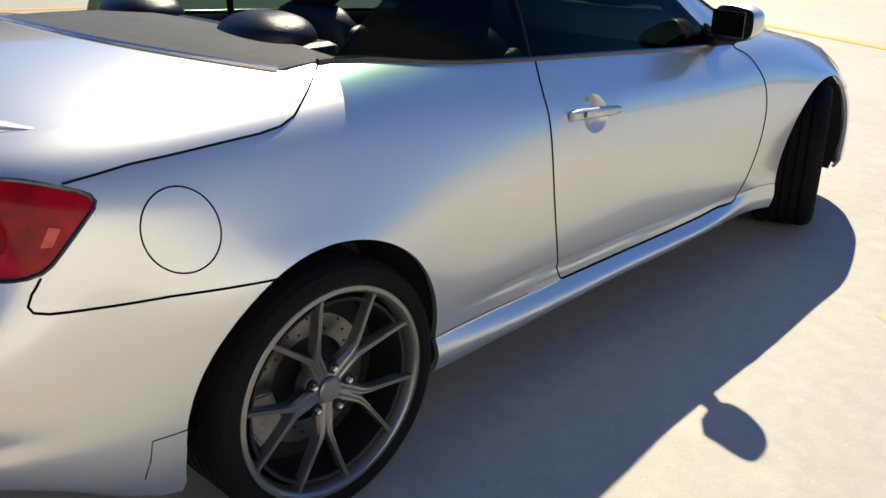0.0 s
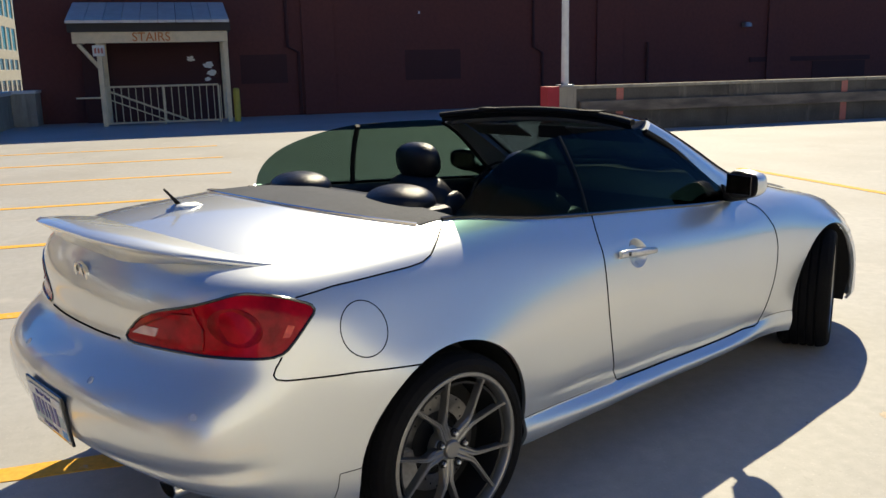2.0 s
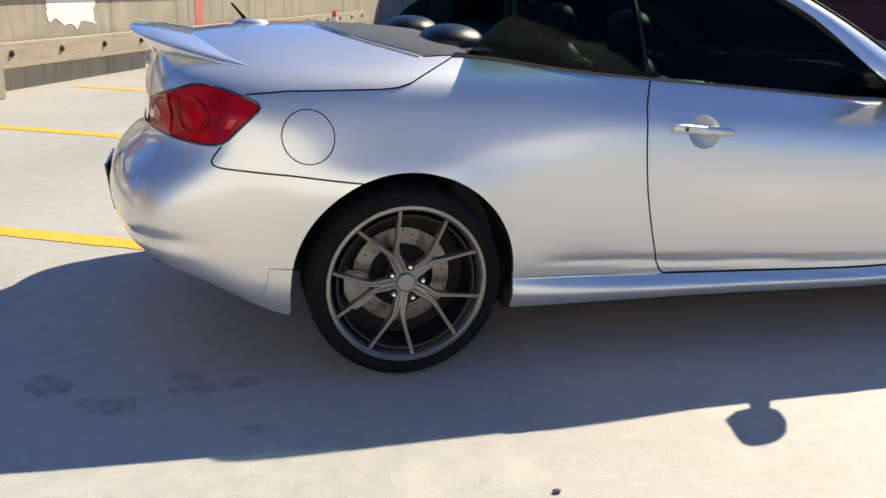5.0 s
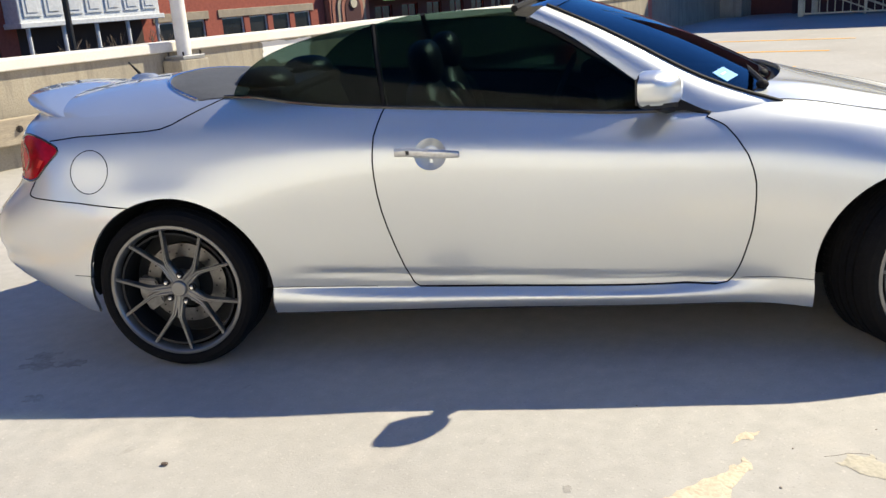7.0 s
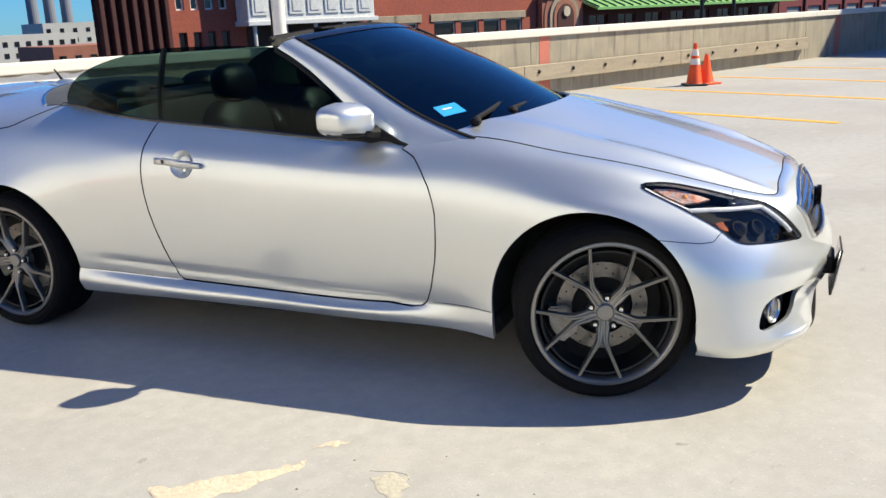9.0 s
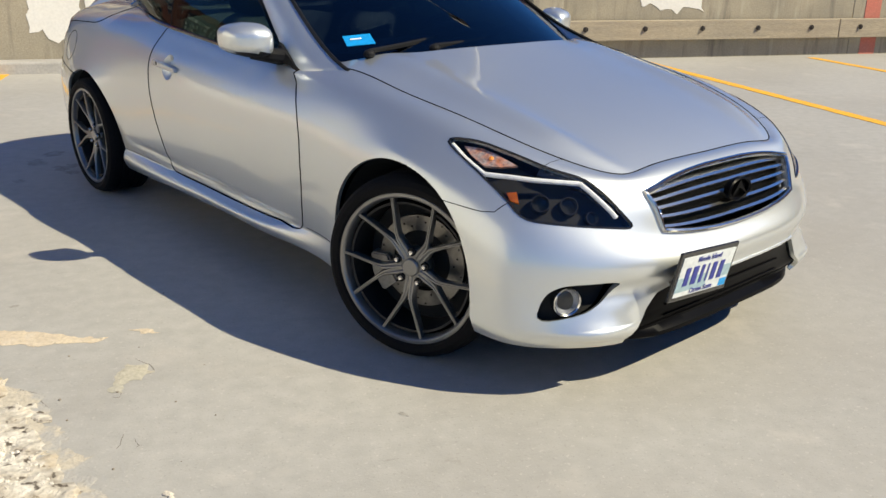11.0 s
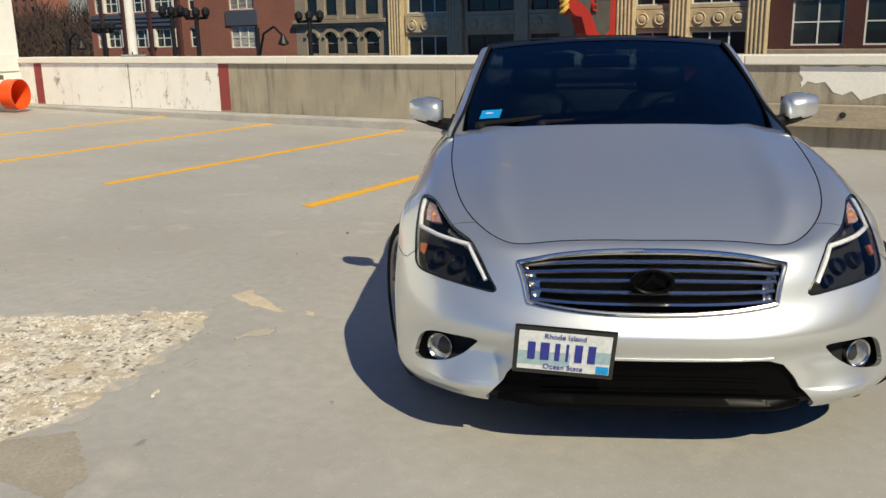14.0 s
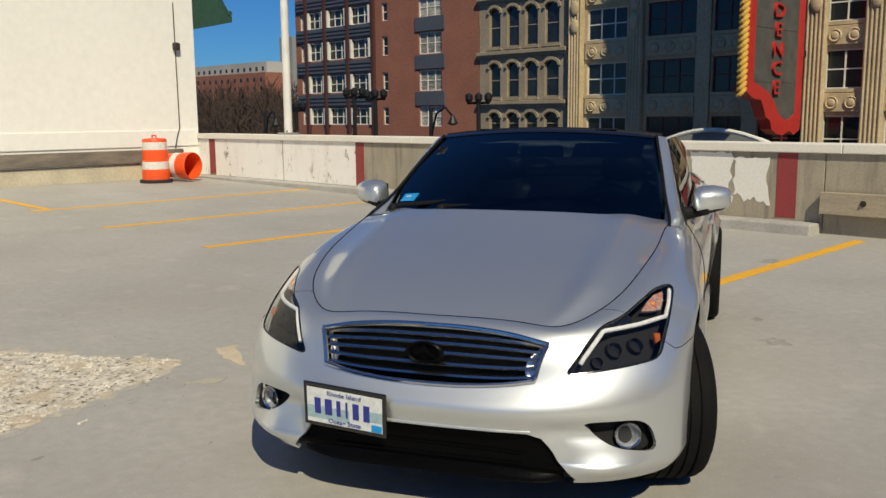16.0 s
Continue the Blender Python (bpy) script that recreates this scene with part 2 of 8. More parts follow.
def add_prism(bm, outline, lift, depth):
    """A slab: lift(p) gives the 3D place of a 2D outline point, depth is the vector to its back."""
    front = [bm.verts.new(lift(p)) for p in outline]
    back = [bm.verts.new(v.co + Vector(depth)) for v in front]
    bm.faces.new(front)
    bm.faces.new(back[::-1])
    n = len(outline)
    for i in range(n):
        bm.faces.new((front[i], back[i], back[(i + 1) % n], front[(i + 1) % n]))
    return bm


def lettering(text, size, depth=0.002):
    """A mesh of a word in the built-in font, centred, standing in x and z, facing -y."""
    cu = bpy.data.curves.new("text", "FONT")
    cu.body, cu.size, cu.extrude, cu.align_x, cu.align_y, cu.resolution_u = text, size, depth, "CENTER", "CENTER", 3
    ob = bpy.data.objects.new("text", cu)
    me = bpy.data.meshes.new_from_object(ob)
    bm = bmesh.new()
    bm.from_mesh(me)
    bpy.data.objects.remove(ob)
    bpy.data.curves.remove(cu)
    bpy.data.meshes.remove(me)
    bm.transform(Matrix.Rotation(math.pi / 2, 4, "X"))
    return bm


# The car stands at the origin, nose to +x. The lot's own frame: u along the parapet, v from the parapet into the lot.
POLE_END = 37.6
LOT_ANGLE = math.degrees(math.atan2(0.898, 0.44))
LOT = pose(-10.1, -10.0, 0, 0, 0, LOT_ANGLE)


def at_lot(u, v, z=0.0, turn=0.0):
    """A pose in the lot's frame (local x along u, local y away from the lot)."""
    return LOT @ pose(u, -v, z, 0, 0, turn)


# ---------------------------------------------------------------- the roof deck
FACE = -0.6          # inner face of the parapet
WALL_U = 40.5        # maroon wall
END_U = -1.35        # cream wall


def deck_height(u):
    return 0.012 * max(0.0, 6.0 - u)


KERB = mat("kerb_concrete", (0.46, 0.44, 0.41), 0.9, second=(0.33, 0.315, 0.29), scale=2.5, amount=0.8, grain=40, bump=0.3)


def build_floor():
    bm = bmesh.new()
    us = [END_U - 0.2 + i * 0.62 for i in range(69)]
    vs = [-0.95, -0.3, 1, 2.5, 5, 8, 12, 20, 30, 45, 60]
    grid = [[bm.verts.new((u, -v, deck_height(u))) for v in vs] for u in us]
    for a, b in zip(grid, grid[1:]):
        for k in range(len(vs) - 1):
            bm.faces.new((a[k], a[k + 1], b[k + 1], b[k]))
    low = bmesh.ops.extrude_face_region(bm, geom=bm.faces[:])
    for g in low["geom"]:
        if isinstance(g, bmesh.types.BMVert):
            g.co.z -= 0.35
    ob = link_mesh("floor", bm, CONCRETE)
    ob.matrix_world = LOT
    return tagged(ob, "pale worn concrete roof deck of a parking garage", "floor", kind="structure")


build_floor()
g = link_mesh("ground", box(-1500, 1500, -1500, 1500, -14.5, -14.0), STREET)
tagged(g, "dark street asphalt far below the deck", "ground", kind="structure")


def parking_line(u0, u1, v0, v1, label="worn yellow painted parking line on concrete"):
    bm = bmesh.new()
    n = max(2, int(max(abs(u1 - u0), abs(v1 - v0)) / 0.12))
    long_u = abs(u1 - u0) > abs(v1 - v0)
    rows = []
    for i in range(n + 1):
        f = i / n
        ragged = 0.004 * math.sin(i * 2.3 + u0) + 0.003 * math.sin(i * 5.1)
        if long_u:
            u = u0 + (u1 - u0) * f
            rows.append([(u, -(v0 + ragged)), (u, -(v1 - ragged))])
        else:
            v = v0 + (v1 - v0) * f
            rows.append([(u0 + ragged, -v), (u1 - ragged, -v)])
    vs = [[bm.verts.new((p[0], p[1], deck_height(p[0]) + 0.004)) for p in r] for r in rows]
    for a, b in zip(vs, vs[1:]):
        bm.faces.new((a[0], a[1], b[1], b[0]))
    ex = bmesh.ops.extrude_face_region(bm, geom=bm.faces[:])
    for e in ex["geom"]:
        if isinstance(e, bmesh.types.BMVert):
            e.co.z -= 0.003
    ob = link_mesh("parking_line", bm, YELLOW)
    ob.matrix_world = LOT
    tagged(ob, label, "parking line", "parking lines", "structure")


for k in range(-2, 9):
    u = 8.46 + 2.6 * k
    parking_line(u - 0.068, u + 0.068, -0.28, 4.98)
parking_line(0.4, 3.2, 4.60, 4.73, "faded yellow line along the end of the bays")
parking_line(15.0, 21.0, 12.04, 12.17, "faded yellow line across the open deck")


# ---------------------------------------------------------------- parapet
def build_parapet():
    """The long concrete parapet on the street side, with its cap, panel joints, kerb, stripes and guard rail."""
    root = thing("wall_street", LOT, "stained board-marked concrete parapet round the roof deck", "wall", kind="structure")
    u, i = END_U, 0
    edges = [END_U, 4.9, 9.2, 13.1, 17.5, 22.3, 27.0, 31.6, 36.2, WALL_U]
    for a, b in zip(edges, edges[1:]):
        part("panel", box(a + 0.004, b - 0.004, -FACE, -FACE + 0.32, -0.3, 0.96, bevel=0.008), PARAPET, root)
    caps = [END_U, 6.0, 13.3, 17.55, 24.0, 32.0, WALL_U]
    for a, b in zip(caps, caps[1:]):
        part("cap", box(a + 0.003, b - 0.003, -FACE - 0.05, -FACE + 0.37, 0.96, 1.075, bevel=0.012), CAP, root, "pale smooth concrete cap")
    part("kerb", box(END_U, 13.08, 0.28, -FACE - 0.002, -0.05, 0.13, bevel=0.02), KERB, root, "low grey concrete kerb")
    for a, b, m in ((-0.86, -0.61, RED_PAINT), (4.40, 4.64, RED_PAINT), (12.52, 12.77, RED_PAINT), (22.5, 22.76, RED_FADED), (33.05, 33.3, RED_FADED)):
        part("painted_stripe", box(a, b, -FACE - 0.006, -FACE + 0.02, 0.16 if a < 20 else 0.0, 0.955), m, root, "upright dull red painted stripe")
    for a, b in ((END_U, -0.865), (-0.605, 2.02), (2.06, 4.395)):
        part("painted_panel", box(a, b, -FACE - 0.005, -FACE + 0.02, 0.135, 0.955), PEELING, root, "peeling white paint over concrete")
    return root


build_parapet()


def ragged_patch(u0, u1, z0, z1, seed):
    """A rolled-on patch of white paint with an uneven edge."""
    rnd = random.Random(seed)
    pts = []
    for k in range(12):
        pts.append((u0 + (u1 - u0) * k / 12, z1 - rnd.random() * 0.03))
    for k in range(8):
        pts.append((u1 - rnd.random() * 0.07, z1 + (z0 - z1) * k / 8))
    for k in range(12):
        pts.append((u1 + (u0 - u1) * k / 12, z0 + rnd.random() * 0.12 + (0.1 if k > 8 else 0)))
    for k in range(8):
        pts.append((u0 + rnd.random() * 0.05, z0 + 0.12 + (z1 - z0 - 0.12) * k / 8))
    bm = add_prism(bmesh.new(), pts, lambda p: Vector((p[0], -FACE - 0.005, p[1])), (0, 0.01, 0))
    ob = link_mesh("paint_patch", bm, WHITE_PATCH)
    ob.matrix_world = LOT
    tagged(ob, "ragged patch of white paint rolled on the parapet", "paint patch", kind="structure")


ragged_patch(11.33, 11.95, 0.30, 0.955, 1)
ragged_patch(11.93, 12.45, 0.29, 0.90, 2)
ragged_patch(13.93, 15.1, 0.56, 0.955, 3)
ragged_patch(18.9, 19.9, 0.57, 0.955, 4)


def guard_rail(u0, u1, first_bolt):
    root = thing("guard_rail", LOT, "weathered timber guard rail bolted along the parapet", "guard rail", "guard rails")
    part("beam", box(u0, u1, -FACE - 0.13, -FACE - 0.03, 0.25, 0.51, bevel=0.008), TIMBER, root)
    u = first_bolt
    while u < u1:
        if u > u0:
            b = add_lathe(bmesh.new(), [(0.001, -0.012), (0.035, -0.012), (0.035, 0.0), (0.001, 0.0)], axis="y", sides=14, centre=(u, -FACE - 0.131, 0.40))
            add_lathe(b, [(0.001, -0.03), (0.018, -0.03), (0.018, 0.0), (0.001, 0.0)], axis="y", sides=6, centre=(u, -FACE - 0.131, 0.40))
            part("bolt", b, RUST, root, "dark steel bolt and washer")
            part("spacer", box(u - 0.06, u + 0.06, -FACE - 0.031, -FACE - 0.001, 0.3, 0.46), TIMBER, root)
        u += 0.86


guard_rail(13.10, 17.25, 13.6)
guard_rail(17.72, 22.0, 18.1)
guard_rail(22.01, 26.4, 22.35)
guard_rail(26.41, 31.5, 26.65)


def lamp_pole(u, v, z, height, radius, label):
    root = thing("lamp_pole", at_lot(u, v, z), label, "lamp pole", "lamp poles")
    part("shaft", tube([(0, 0, 0.04), (0, 0, height)], [radius, radius * 0.8], 14), POLE_WHITE, root, smooth=True)
    part("base_plate", box(-radius * 1.9, radius * 1.9, -radius * 1.9, radius * 1.9, 0, 0.045, bevel=0.006), STEEL, root)
    for a in (-1, 1):
        for b in (-1, 1):
            part("anchor_bolt", tube([(a * radius * 1.5, b * radius * 1.5, 0.03), (a * radius * 1.5, b * radius * 1.5, 0.09)], 0.012, 6), RUST, root)
    part("arm", tube([(0, 0, height - 0.1), (0.5, -0.35, height + 0.15), (1.1, -0.8, height + 0.2)], 0.035, 8), POLE_WHITE, root)
    part("lamp_head", box(0.8, 1.4, -1.0, -0.6, height + 0.16, height + 0.30, bevel=0.03), STEEL, root)


pier = thing("pier", at_lot(17.48, -0.42), "square concrete pier against the parapet", "pier", kind="structure")
part("shaft", box(-0.21, 0.21, -0.16, 0.16, 0, 0.87, bevel=0.015), PARAPET, pier)
lamp_pole(17.48, -0.42, 0.87, 7.5, 0.085, "white painted steel lamp pole on a concrete pier")
end_pier = thing("pier", at_lot(39.9, -0.25), "dark stained concrete pier at the parapet's end", "pier", kind="structure")
part("shaft", box(-0.55, 0.595, -0.345, 0.345, 0, 1.0, bevel=0.015), PARAPET, end_pier)
part("cap", box(-0.6, 0.595, -0.38, 0.345, 1.0, 1.08, bevel=0.012), CAP, end_pier)
lamp_pole(POLE_END, FACE - 0.16, 1.075, 7.0, 0.085, "white painted steel lamp pole near the maroon wall")
lamp_pole(2.04, FACE - 0.16, 1.075, 7.0, 0.085, "white painted steel lamp pole on the parapet")


# ---------------------------------------------------------------- cream wall at the end of the deck
def build_cream_wall():
    root = thing("wall_end", LOT, "tall cream painted building wall beside the deck", "wall", kind="structure")
    part("wall", box(END_U - 0.4, END_U, -22, 0.62, -14, 9.0, bevel=0.01), CREAM, root)
    part("plinth", box(END_U - 0.001, END_U + 0.05, -22, 0.2, 0.08, 0.42, bevel=0.01), CREAM_DIRTY, root, "stained cream concrete base")
    part("ledge", box(END_U - 0.001, END_U + 0.12, -22, 0.15, 0.46, 0.74, bevel=0.012), BLACK_TIMBER, root, "blackened timber bumper rail")
    part("band", box(END_U - 0.001, END_U + 0.03, -22, 0.58, 0.80, 1.16, bevel=0.01), CREAM, root)
    cond = tube([(END_U + 0.03, 0.12, 4.0), (END_U + 0.03, 0.13, 1.2), (END_U + 0.05, 0.06, 1.05), (END_U + 0.06, -0.02, 0.75)], 0.012, 6)
    part("conduit", cond, RUST, root, "thin dark conduit")
    part("wall_light", box(END_U - 0.001, END_U + 0.14, 0.06, 0.2, 2.95, 3.12, bevel=0.03), RUST, root, "small dark wall light")
    return root


build_cream_wall()

# ---------------------------------------------------------------- maroon building
def build_maroon_wall():
    root = thing("wall_maroon", LOT, "tall maroon painted masonry building wall", "wall", kind="structure")
    part("wall", box(WALL_U, WALL_U + 0.5, -60, 0.40, -14, 9.4, bevel=0.01), MAROON, root)
    for v in (3.4, 9.0, 20.0, 27.5):
        part("pilaster", box(WALL_U - 0.10, WALL_U + 0.001, -v - 0.55, -v + 0.55, 0, 9.3, bevel=0.01), MAROON, root)
    for a, b, z0, z1 in ((6.35, 7.9, 1.1, 2.05), (12.05, 14.1, 1.08, 2.12)):
        part("blocked_window", box(WALL_U - 0.012, WALL_U + 0.001, -b, -a, z0, z1), MAROON_DARK, root, "bricked-up window painted darker maroon")
    for v, zs in ((7.95, (9.2, 2.1, 0.02)), (16.9, (9.2, 1.95, 0.02)), (21.6, (2.25, 0.6, 0.02))):
        pipe = tube([(WALL_U - 0.06, -v, zs[0]), (WALL_U - 0.06, -v, zs[1] + 0.2), (WALL_U - 0.06, -v - 0.35, zs[1]), (WALL_U - 0.06, -v - 0.35, zs[2])], 0.055, 8)
        part("downpipe", pipe, MAROON_DARK, root, "maroon painted downpipe")
    part("door_frame", box(WALL_U - 0.06, WALL_U, -32, -26.2, 1.42, 1.6), MAROON_DARK, root)
    part("door_panel", box(WALL_U - 0.03, WALL_U, -31.8, -29.2, 0.0, 1.4), MAROON_DARK, root)
    part("wall_light", add_lathe(box(WALL_U - 0.3, WALL_U, -25.95, -25.75, 2.78, 2.95, bevel=0.03), [(0.001, 0), (0.16, 0), (0.12, 0.14), (0.001, 0.16)],
                                 sides=14, centre=(WALL_U - 0.3, -25.85, 2.78)), STEEL, root, "grey wall light")
    for k, (v, z, s) in enumerate(((9.3, 1.6, 0.10), (9.33, 1.42, 0.07), (12.6, 3.4, 0.05))):
        part("paint_splash", box(WALL_U - 0.011, WALL_U, -v - s * 0.5, -v + s * 0.5, z - s, z + s), WHITE_PATCH, root, "white paint splash")
    return root


build_maroon_wall()


def build_stair_booth():
    root = thing("stair_booth", at_lot(38.0, 4.0), "steel stair shelter with cream beams and a railing", "stair shelter")
    cream = mat("cream_steel_paint", (0.78, 0.63, 0.38), 0.6, scale=4, grain=40)
    pale = mat("pale_roof_tile", (0.62, 0.60, 0.54), 0.7, scale=3, per_object=0.1)
    for v in (-1.85, 1.77):
        part("post", box(-0.07, 0.07, -v - 0.07, -v + 0.07, 0, 2.5, bevel=0.008), cream, root)
        part("post", box(1.93, 2.07, -v - 0.07, -v + 0.07, 0, 2.5, bevel=0.008), cream, root)
    part("beam", box(-0.1, 0.05, -1.85, 2.55, 2.42, 2.74, bevel=0.01), cream, root)
    part("side_beam", box(0.05, 2.2, -1.85, -1.72, 2.45, 2.7), cream, root)
    part("side_beam", box(0.05, 2.2, 2.42, 2.55, 2.45, 2.7), cream, root)
    part("brace", tube([(-0.02, 2.4, 2.4), (-0.02, 1.9, 1.75)], 0.06, 6), cream, root)
    part("soffit", box(-0.15, 2.4, -1.95, 2.65, 2.74, 3.0, bevel=0.01), mat("dark_soffit", (0.05, 0.045, 0.04), 0.8), root)
    for k in range(9):
        y = 2.68 - 0.51 * (k + 1)
        bm = bmesh.new()
        add_prism(bm, [(-0.35, 2.98), (-0.35, 3.06), (2.4, 3.75), (2.4, 3.67)], lambda p, y=y: Vector((p[0], y, p[1])), (0, 0.495, 0))
        part("roof_panel", bm, pale, root)
    for k in range(17):
        y = 1.75 - 0.205 * k
        part("baluster", tube([(-0.02, y, 0.08), (-0.02, y, 1.12)], 0.014, 6), cream, root)
    part("rail", tube([(-0.02, 1.8, 1.15), (-0.02, -1.47, 1.15)], 0.028, 8), cream, root)
    part("rail", tube([(-0.02, 1.8, 0.08), (-0.02, -1.47, 0.08)], 0.025, 8), cream, root)
    for y in (1.8, 0.15, -1.47):
        part("rail_post", tube([(-0.02, y, 0), (-0.02, y, 1.15)], 0.028, 8), cream, root)
    part("stair_rail", tube([(0.6, 1.7, 1.0), (0.6, -0.6, 0.05)], 0.03, 8), cream, root)
    part("stair_rail", tube([(0.6, 1.7, 0.75), (0.6, 0.0, 0.05)], 0.02, 8), cream, root)
    part("grab_bar", tube([(-0.05, 1.9, 0.85), (-0.05, 2.6, 0.85)], 0.025, 8), cream, root)
    word = lettering("STAIRS", 0.36, 0.006)
    word.transform(Matrix.Translation((-0.115, 0.35, 2.575)) @ Matrix.Rotation(-math.pi / 2, 4, "Z"))
    part("lettering", word, mat("orange_lettering", (0.60, 0.16, 0.02), 0.6), root, "orange painted word")
    part("exit_sign", box(-0.12, -0.06, 1.68, 2.02, 2.05, 2.36, bevel=0.01), mat("white_sign", (0.75, 0.72, 0.62), 0.5), root, "small white sign with worn letters")
    for k in range(3):
        part("sign_mark", box(-0.124, -0.119, 1.73 + k * 0.09, 1.79 + k * 0.09, 2.13, 2.28), RED_FADED, root)
    part("back_wall", box(2.1, 2.2, -1.85, 2.55, 0, 2.7), MAROON_DARK, root)
    for y, z, s in ((-0.75, 1.95, 0.16), (-1.3, 1.75, 0.2), (-1.4, 1.5, 0.18), (-1.25, 1.3, 0.14)):
        ragged = [(s * (0.75 + 0.5 * noise.noise(Vector((math.cos(t) * 2, math.sin(t) * 2, y * 7)))), t) for t in (2 * math.pi * q / 26 for q in range(26))]
        part("paint_splash", add_prism(bmesh.new(), [(y + r * math.cos(t), z + r * 0.7 * math.sin(t)) for r, t in ragged], lambda p: Vector((2.08, p[0], p[1])), (0.019, 0, 0)),
             WHITE_PATCH, root, "white paint splash")


build_stair_booth()
boll = link_mesh("bollard", tube([(0, 0, 0), (0, 0, 0.98), (0, 0, 1.03)], [0.1, 0.1, 0.06], 16), mat("yellow_bollard_paint", (0.55, 0.43, 0.06), 0.6, scale=6))
boll.matrix_world = at_lot(38.0, 6.0)
tagged(boll, "yellow painted steel bollard beside the stair shelter", "bollard")


# Base tones kept dark: the shade on the ramp barrier is put into the colour.
BARRIER = mat("shade_darkened_concrete", (0.13, 0.115, 0.09), 0.9, second=(0.07, 0.062, 0.05), scale=1.5, amount=0.9, grain=30, bump=0.3)
add_layer(BARRIER, (0.3, 0.26, 0.2), 2.0, 0.58, 0.74, (2, 2, 0.4), 0.6)


def build_ramp_barrier():
    root = thing("ramp_barrier", at_lot(28.5, 12.2), "stained concrete ramp barrier, colour darkened for shade, with a timber rail", "barrier", kind="structure")
    part("pier", box(-0.2, 0.2, -0.72, -0.3, 0, 1.04, bevel=0.015), PARAPET, root)
    part("painted_end", box(-0.2, 0.2, -0.298, 0.0, 0, 1.05, bevel=0.012), mat("bright_red_paint", (0.42, 0.02, 0.03), 0.6, scale=5), root, "red painted pier end")
    for k in range(6):
        y1 = -0.725 - 4.0 * k
        part("panel", box(-0.14, 0.14, y1 - 3.99, y1, 0.0, 0.98, bevel=0.01), BARRIER, root)
        part("cap", box(-0.17, 0.17, y1 - 3.99, y1, 0.98, 1.05, bevel=0.01), PARAPET, root)
    for y in (-1.75, -8.0, -14.2):
        part("painted_stripe", box(-0.146, -0.13, y - 0.18, y, 0.0, 0.975), RED_FADED, root, "faded red painted stripe")
    part("beam", box(-0.26, -0.16, -24, -0.8, 0.45, 0.70, bevel=0.01), BLACK_TIMBER, root)
    for k in range(9):
        part("spacer", box(-0.161, -0.139, -1.3 - 2.6 * k, -1.1 - 2.6 * k, 0.48, 0.66), TIMBER, root)


build_ramp_barrier()
lamp_pole(28.5, 12.72, 1.04, 7.5, 0.085, "white painted steel lamp pole on a concrete pier")

# ---------------------------------------------------------------- the city beyond the parapet
BRICK = mat("red_brick", (0.33, 0.085, 0.052), 0.9, second=(0.26, 0.07, 0.045), scale=0.5, amount=0.8, grain=7, grain_amount=0.15, bump=0.3, bump_scale=12)
BRICK_BROWN = mat("brown_brick", (0.33, 0.135, 0.088), 0.9, second=(0.26, 0.105, 0.07), scale=0.5, amount=0.8, grain=7, grain_amount=0.15, bump=0.3, bump_scale=12)
BRICK_DARK = mat("dark_brick", (0.085, 0.03, 0.026), 0.9, scale=0.5, amount=0.8, grain=7, grain_amount=0.12)
SLATE = mat("slate_blue_cladding", (0.085, 0.095, 0.12), 0.7, scale=0.8, grain=8)
GREYSTONE = mat("grey_brown_stone", (0.36, 0.295, 0.21), 0.85, second=(0.27, 0.22, 0.155), scale=0.6, amount=0.8, grain=6, bump=0.3, bump_scale=10)
TERRACOTTA = mat("cream_terracotta", (0.60, 0.48, 0.29), 0.8, second=(0.46, 0.36, 0.22), scale=0.7, amount=0.8, grain=6, bump=0.35, bump_scale=9)
PANE_DARK = mat("dark_window_pane", (0.012, 0.014, 0.017), 0.08, scale=0.8, second=(0.03, 0.033, 0.035), amount=0.8, per_object=0.35)
PANE_BLIND = mat("pane_with_blinds", (0.56, 0.53, 0.44), 0.4, second=(0.10, 0.10, 0.09), scale=2.2, amount=0.9, stretch=(1, 1, 6), per_object=0.3)
FRAME_WHITE = mat("white_window_frame", (0.82, 0.80, 0.72), 0.6, scale=3)
FRAME_RED = mat("oxide_red_frame", (0.20, 0.035, 0.03), 0.6, scale=3)
BAY_WHITE = mat("white_bay_paint", (0.62, 0.63, 0.62), 0.7, second=(0.5, 0.52, 0.53), scale=0.8, grain=7)
GREEN_ROOF = mat("green_standing_seam_roof", (0.20, 0.42, 0.12), 0.45, second=(0.24, 0.48, 0.16), scale=0.6, grain=8, grain_amount=0.08)
GREEN_DARK = mat("dark_green_roof", (0.03, 0.085, 0.055), 0.6, scale=2, grain=9)
SHUTTER = mat("grey_roller_shutter", (0.30, 0.31, 0.30), 0.6, scale=2)
CITY = 32.0


def fill_wall(bm, u0, u1, z0, z1, y0, thick, holes):
    """A wall with real openings: boxes between the holes, laid out on the grid of their edges."""
    us = sorted({u0, u1, *[h[0] for h in holes], *[h[1] for h in holes]})
    zs = sorted({z0, z1, *[h[2] for h in holes], *[h[3] for h in holes]})
    for a, b in zip(us, us[1:]):
        run = None
        for c, d in zip(zs, zs[1:]):
            um, zm = (a + b) / 2, (c + d) / 2
            solid = u0 <= um <= u1 and z0 <= zm <= z1 and not any(h[0] < um < h[1] and h[2] < zm < h[3] for h in holes)
            if solid:
                run = [c, d] if run is None else [run[0], d]
            if (not solid or d == zs[-1]) and run:
                add_box(bm, a, b, y0, y0 + thick, run[0], run[1])
                run = None
    return bm


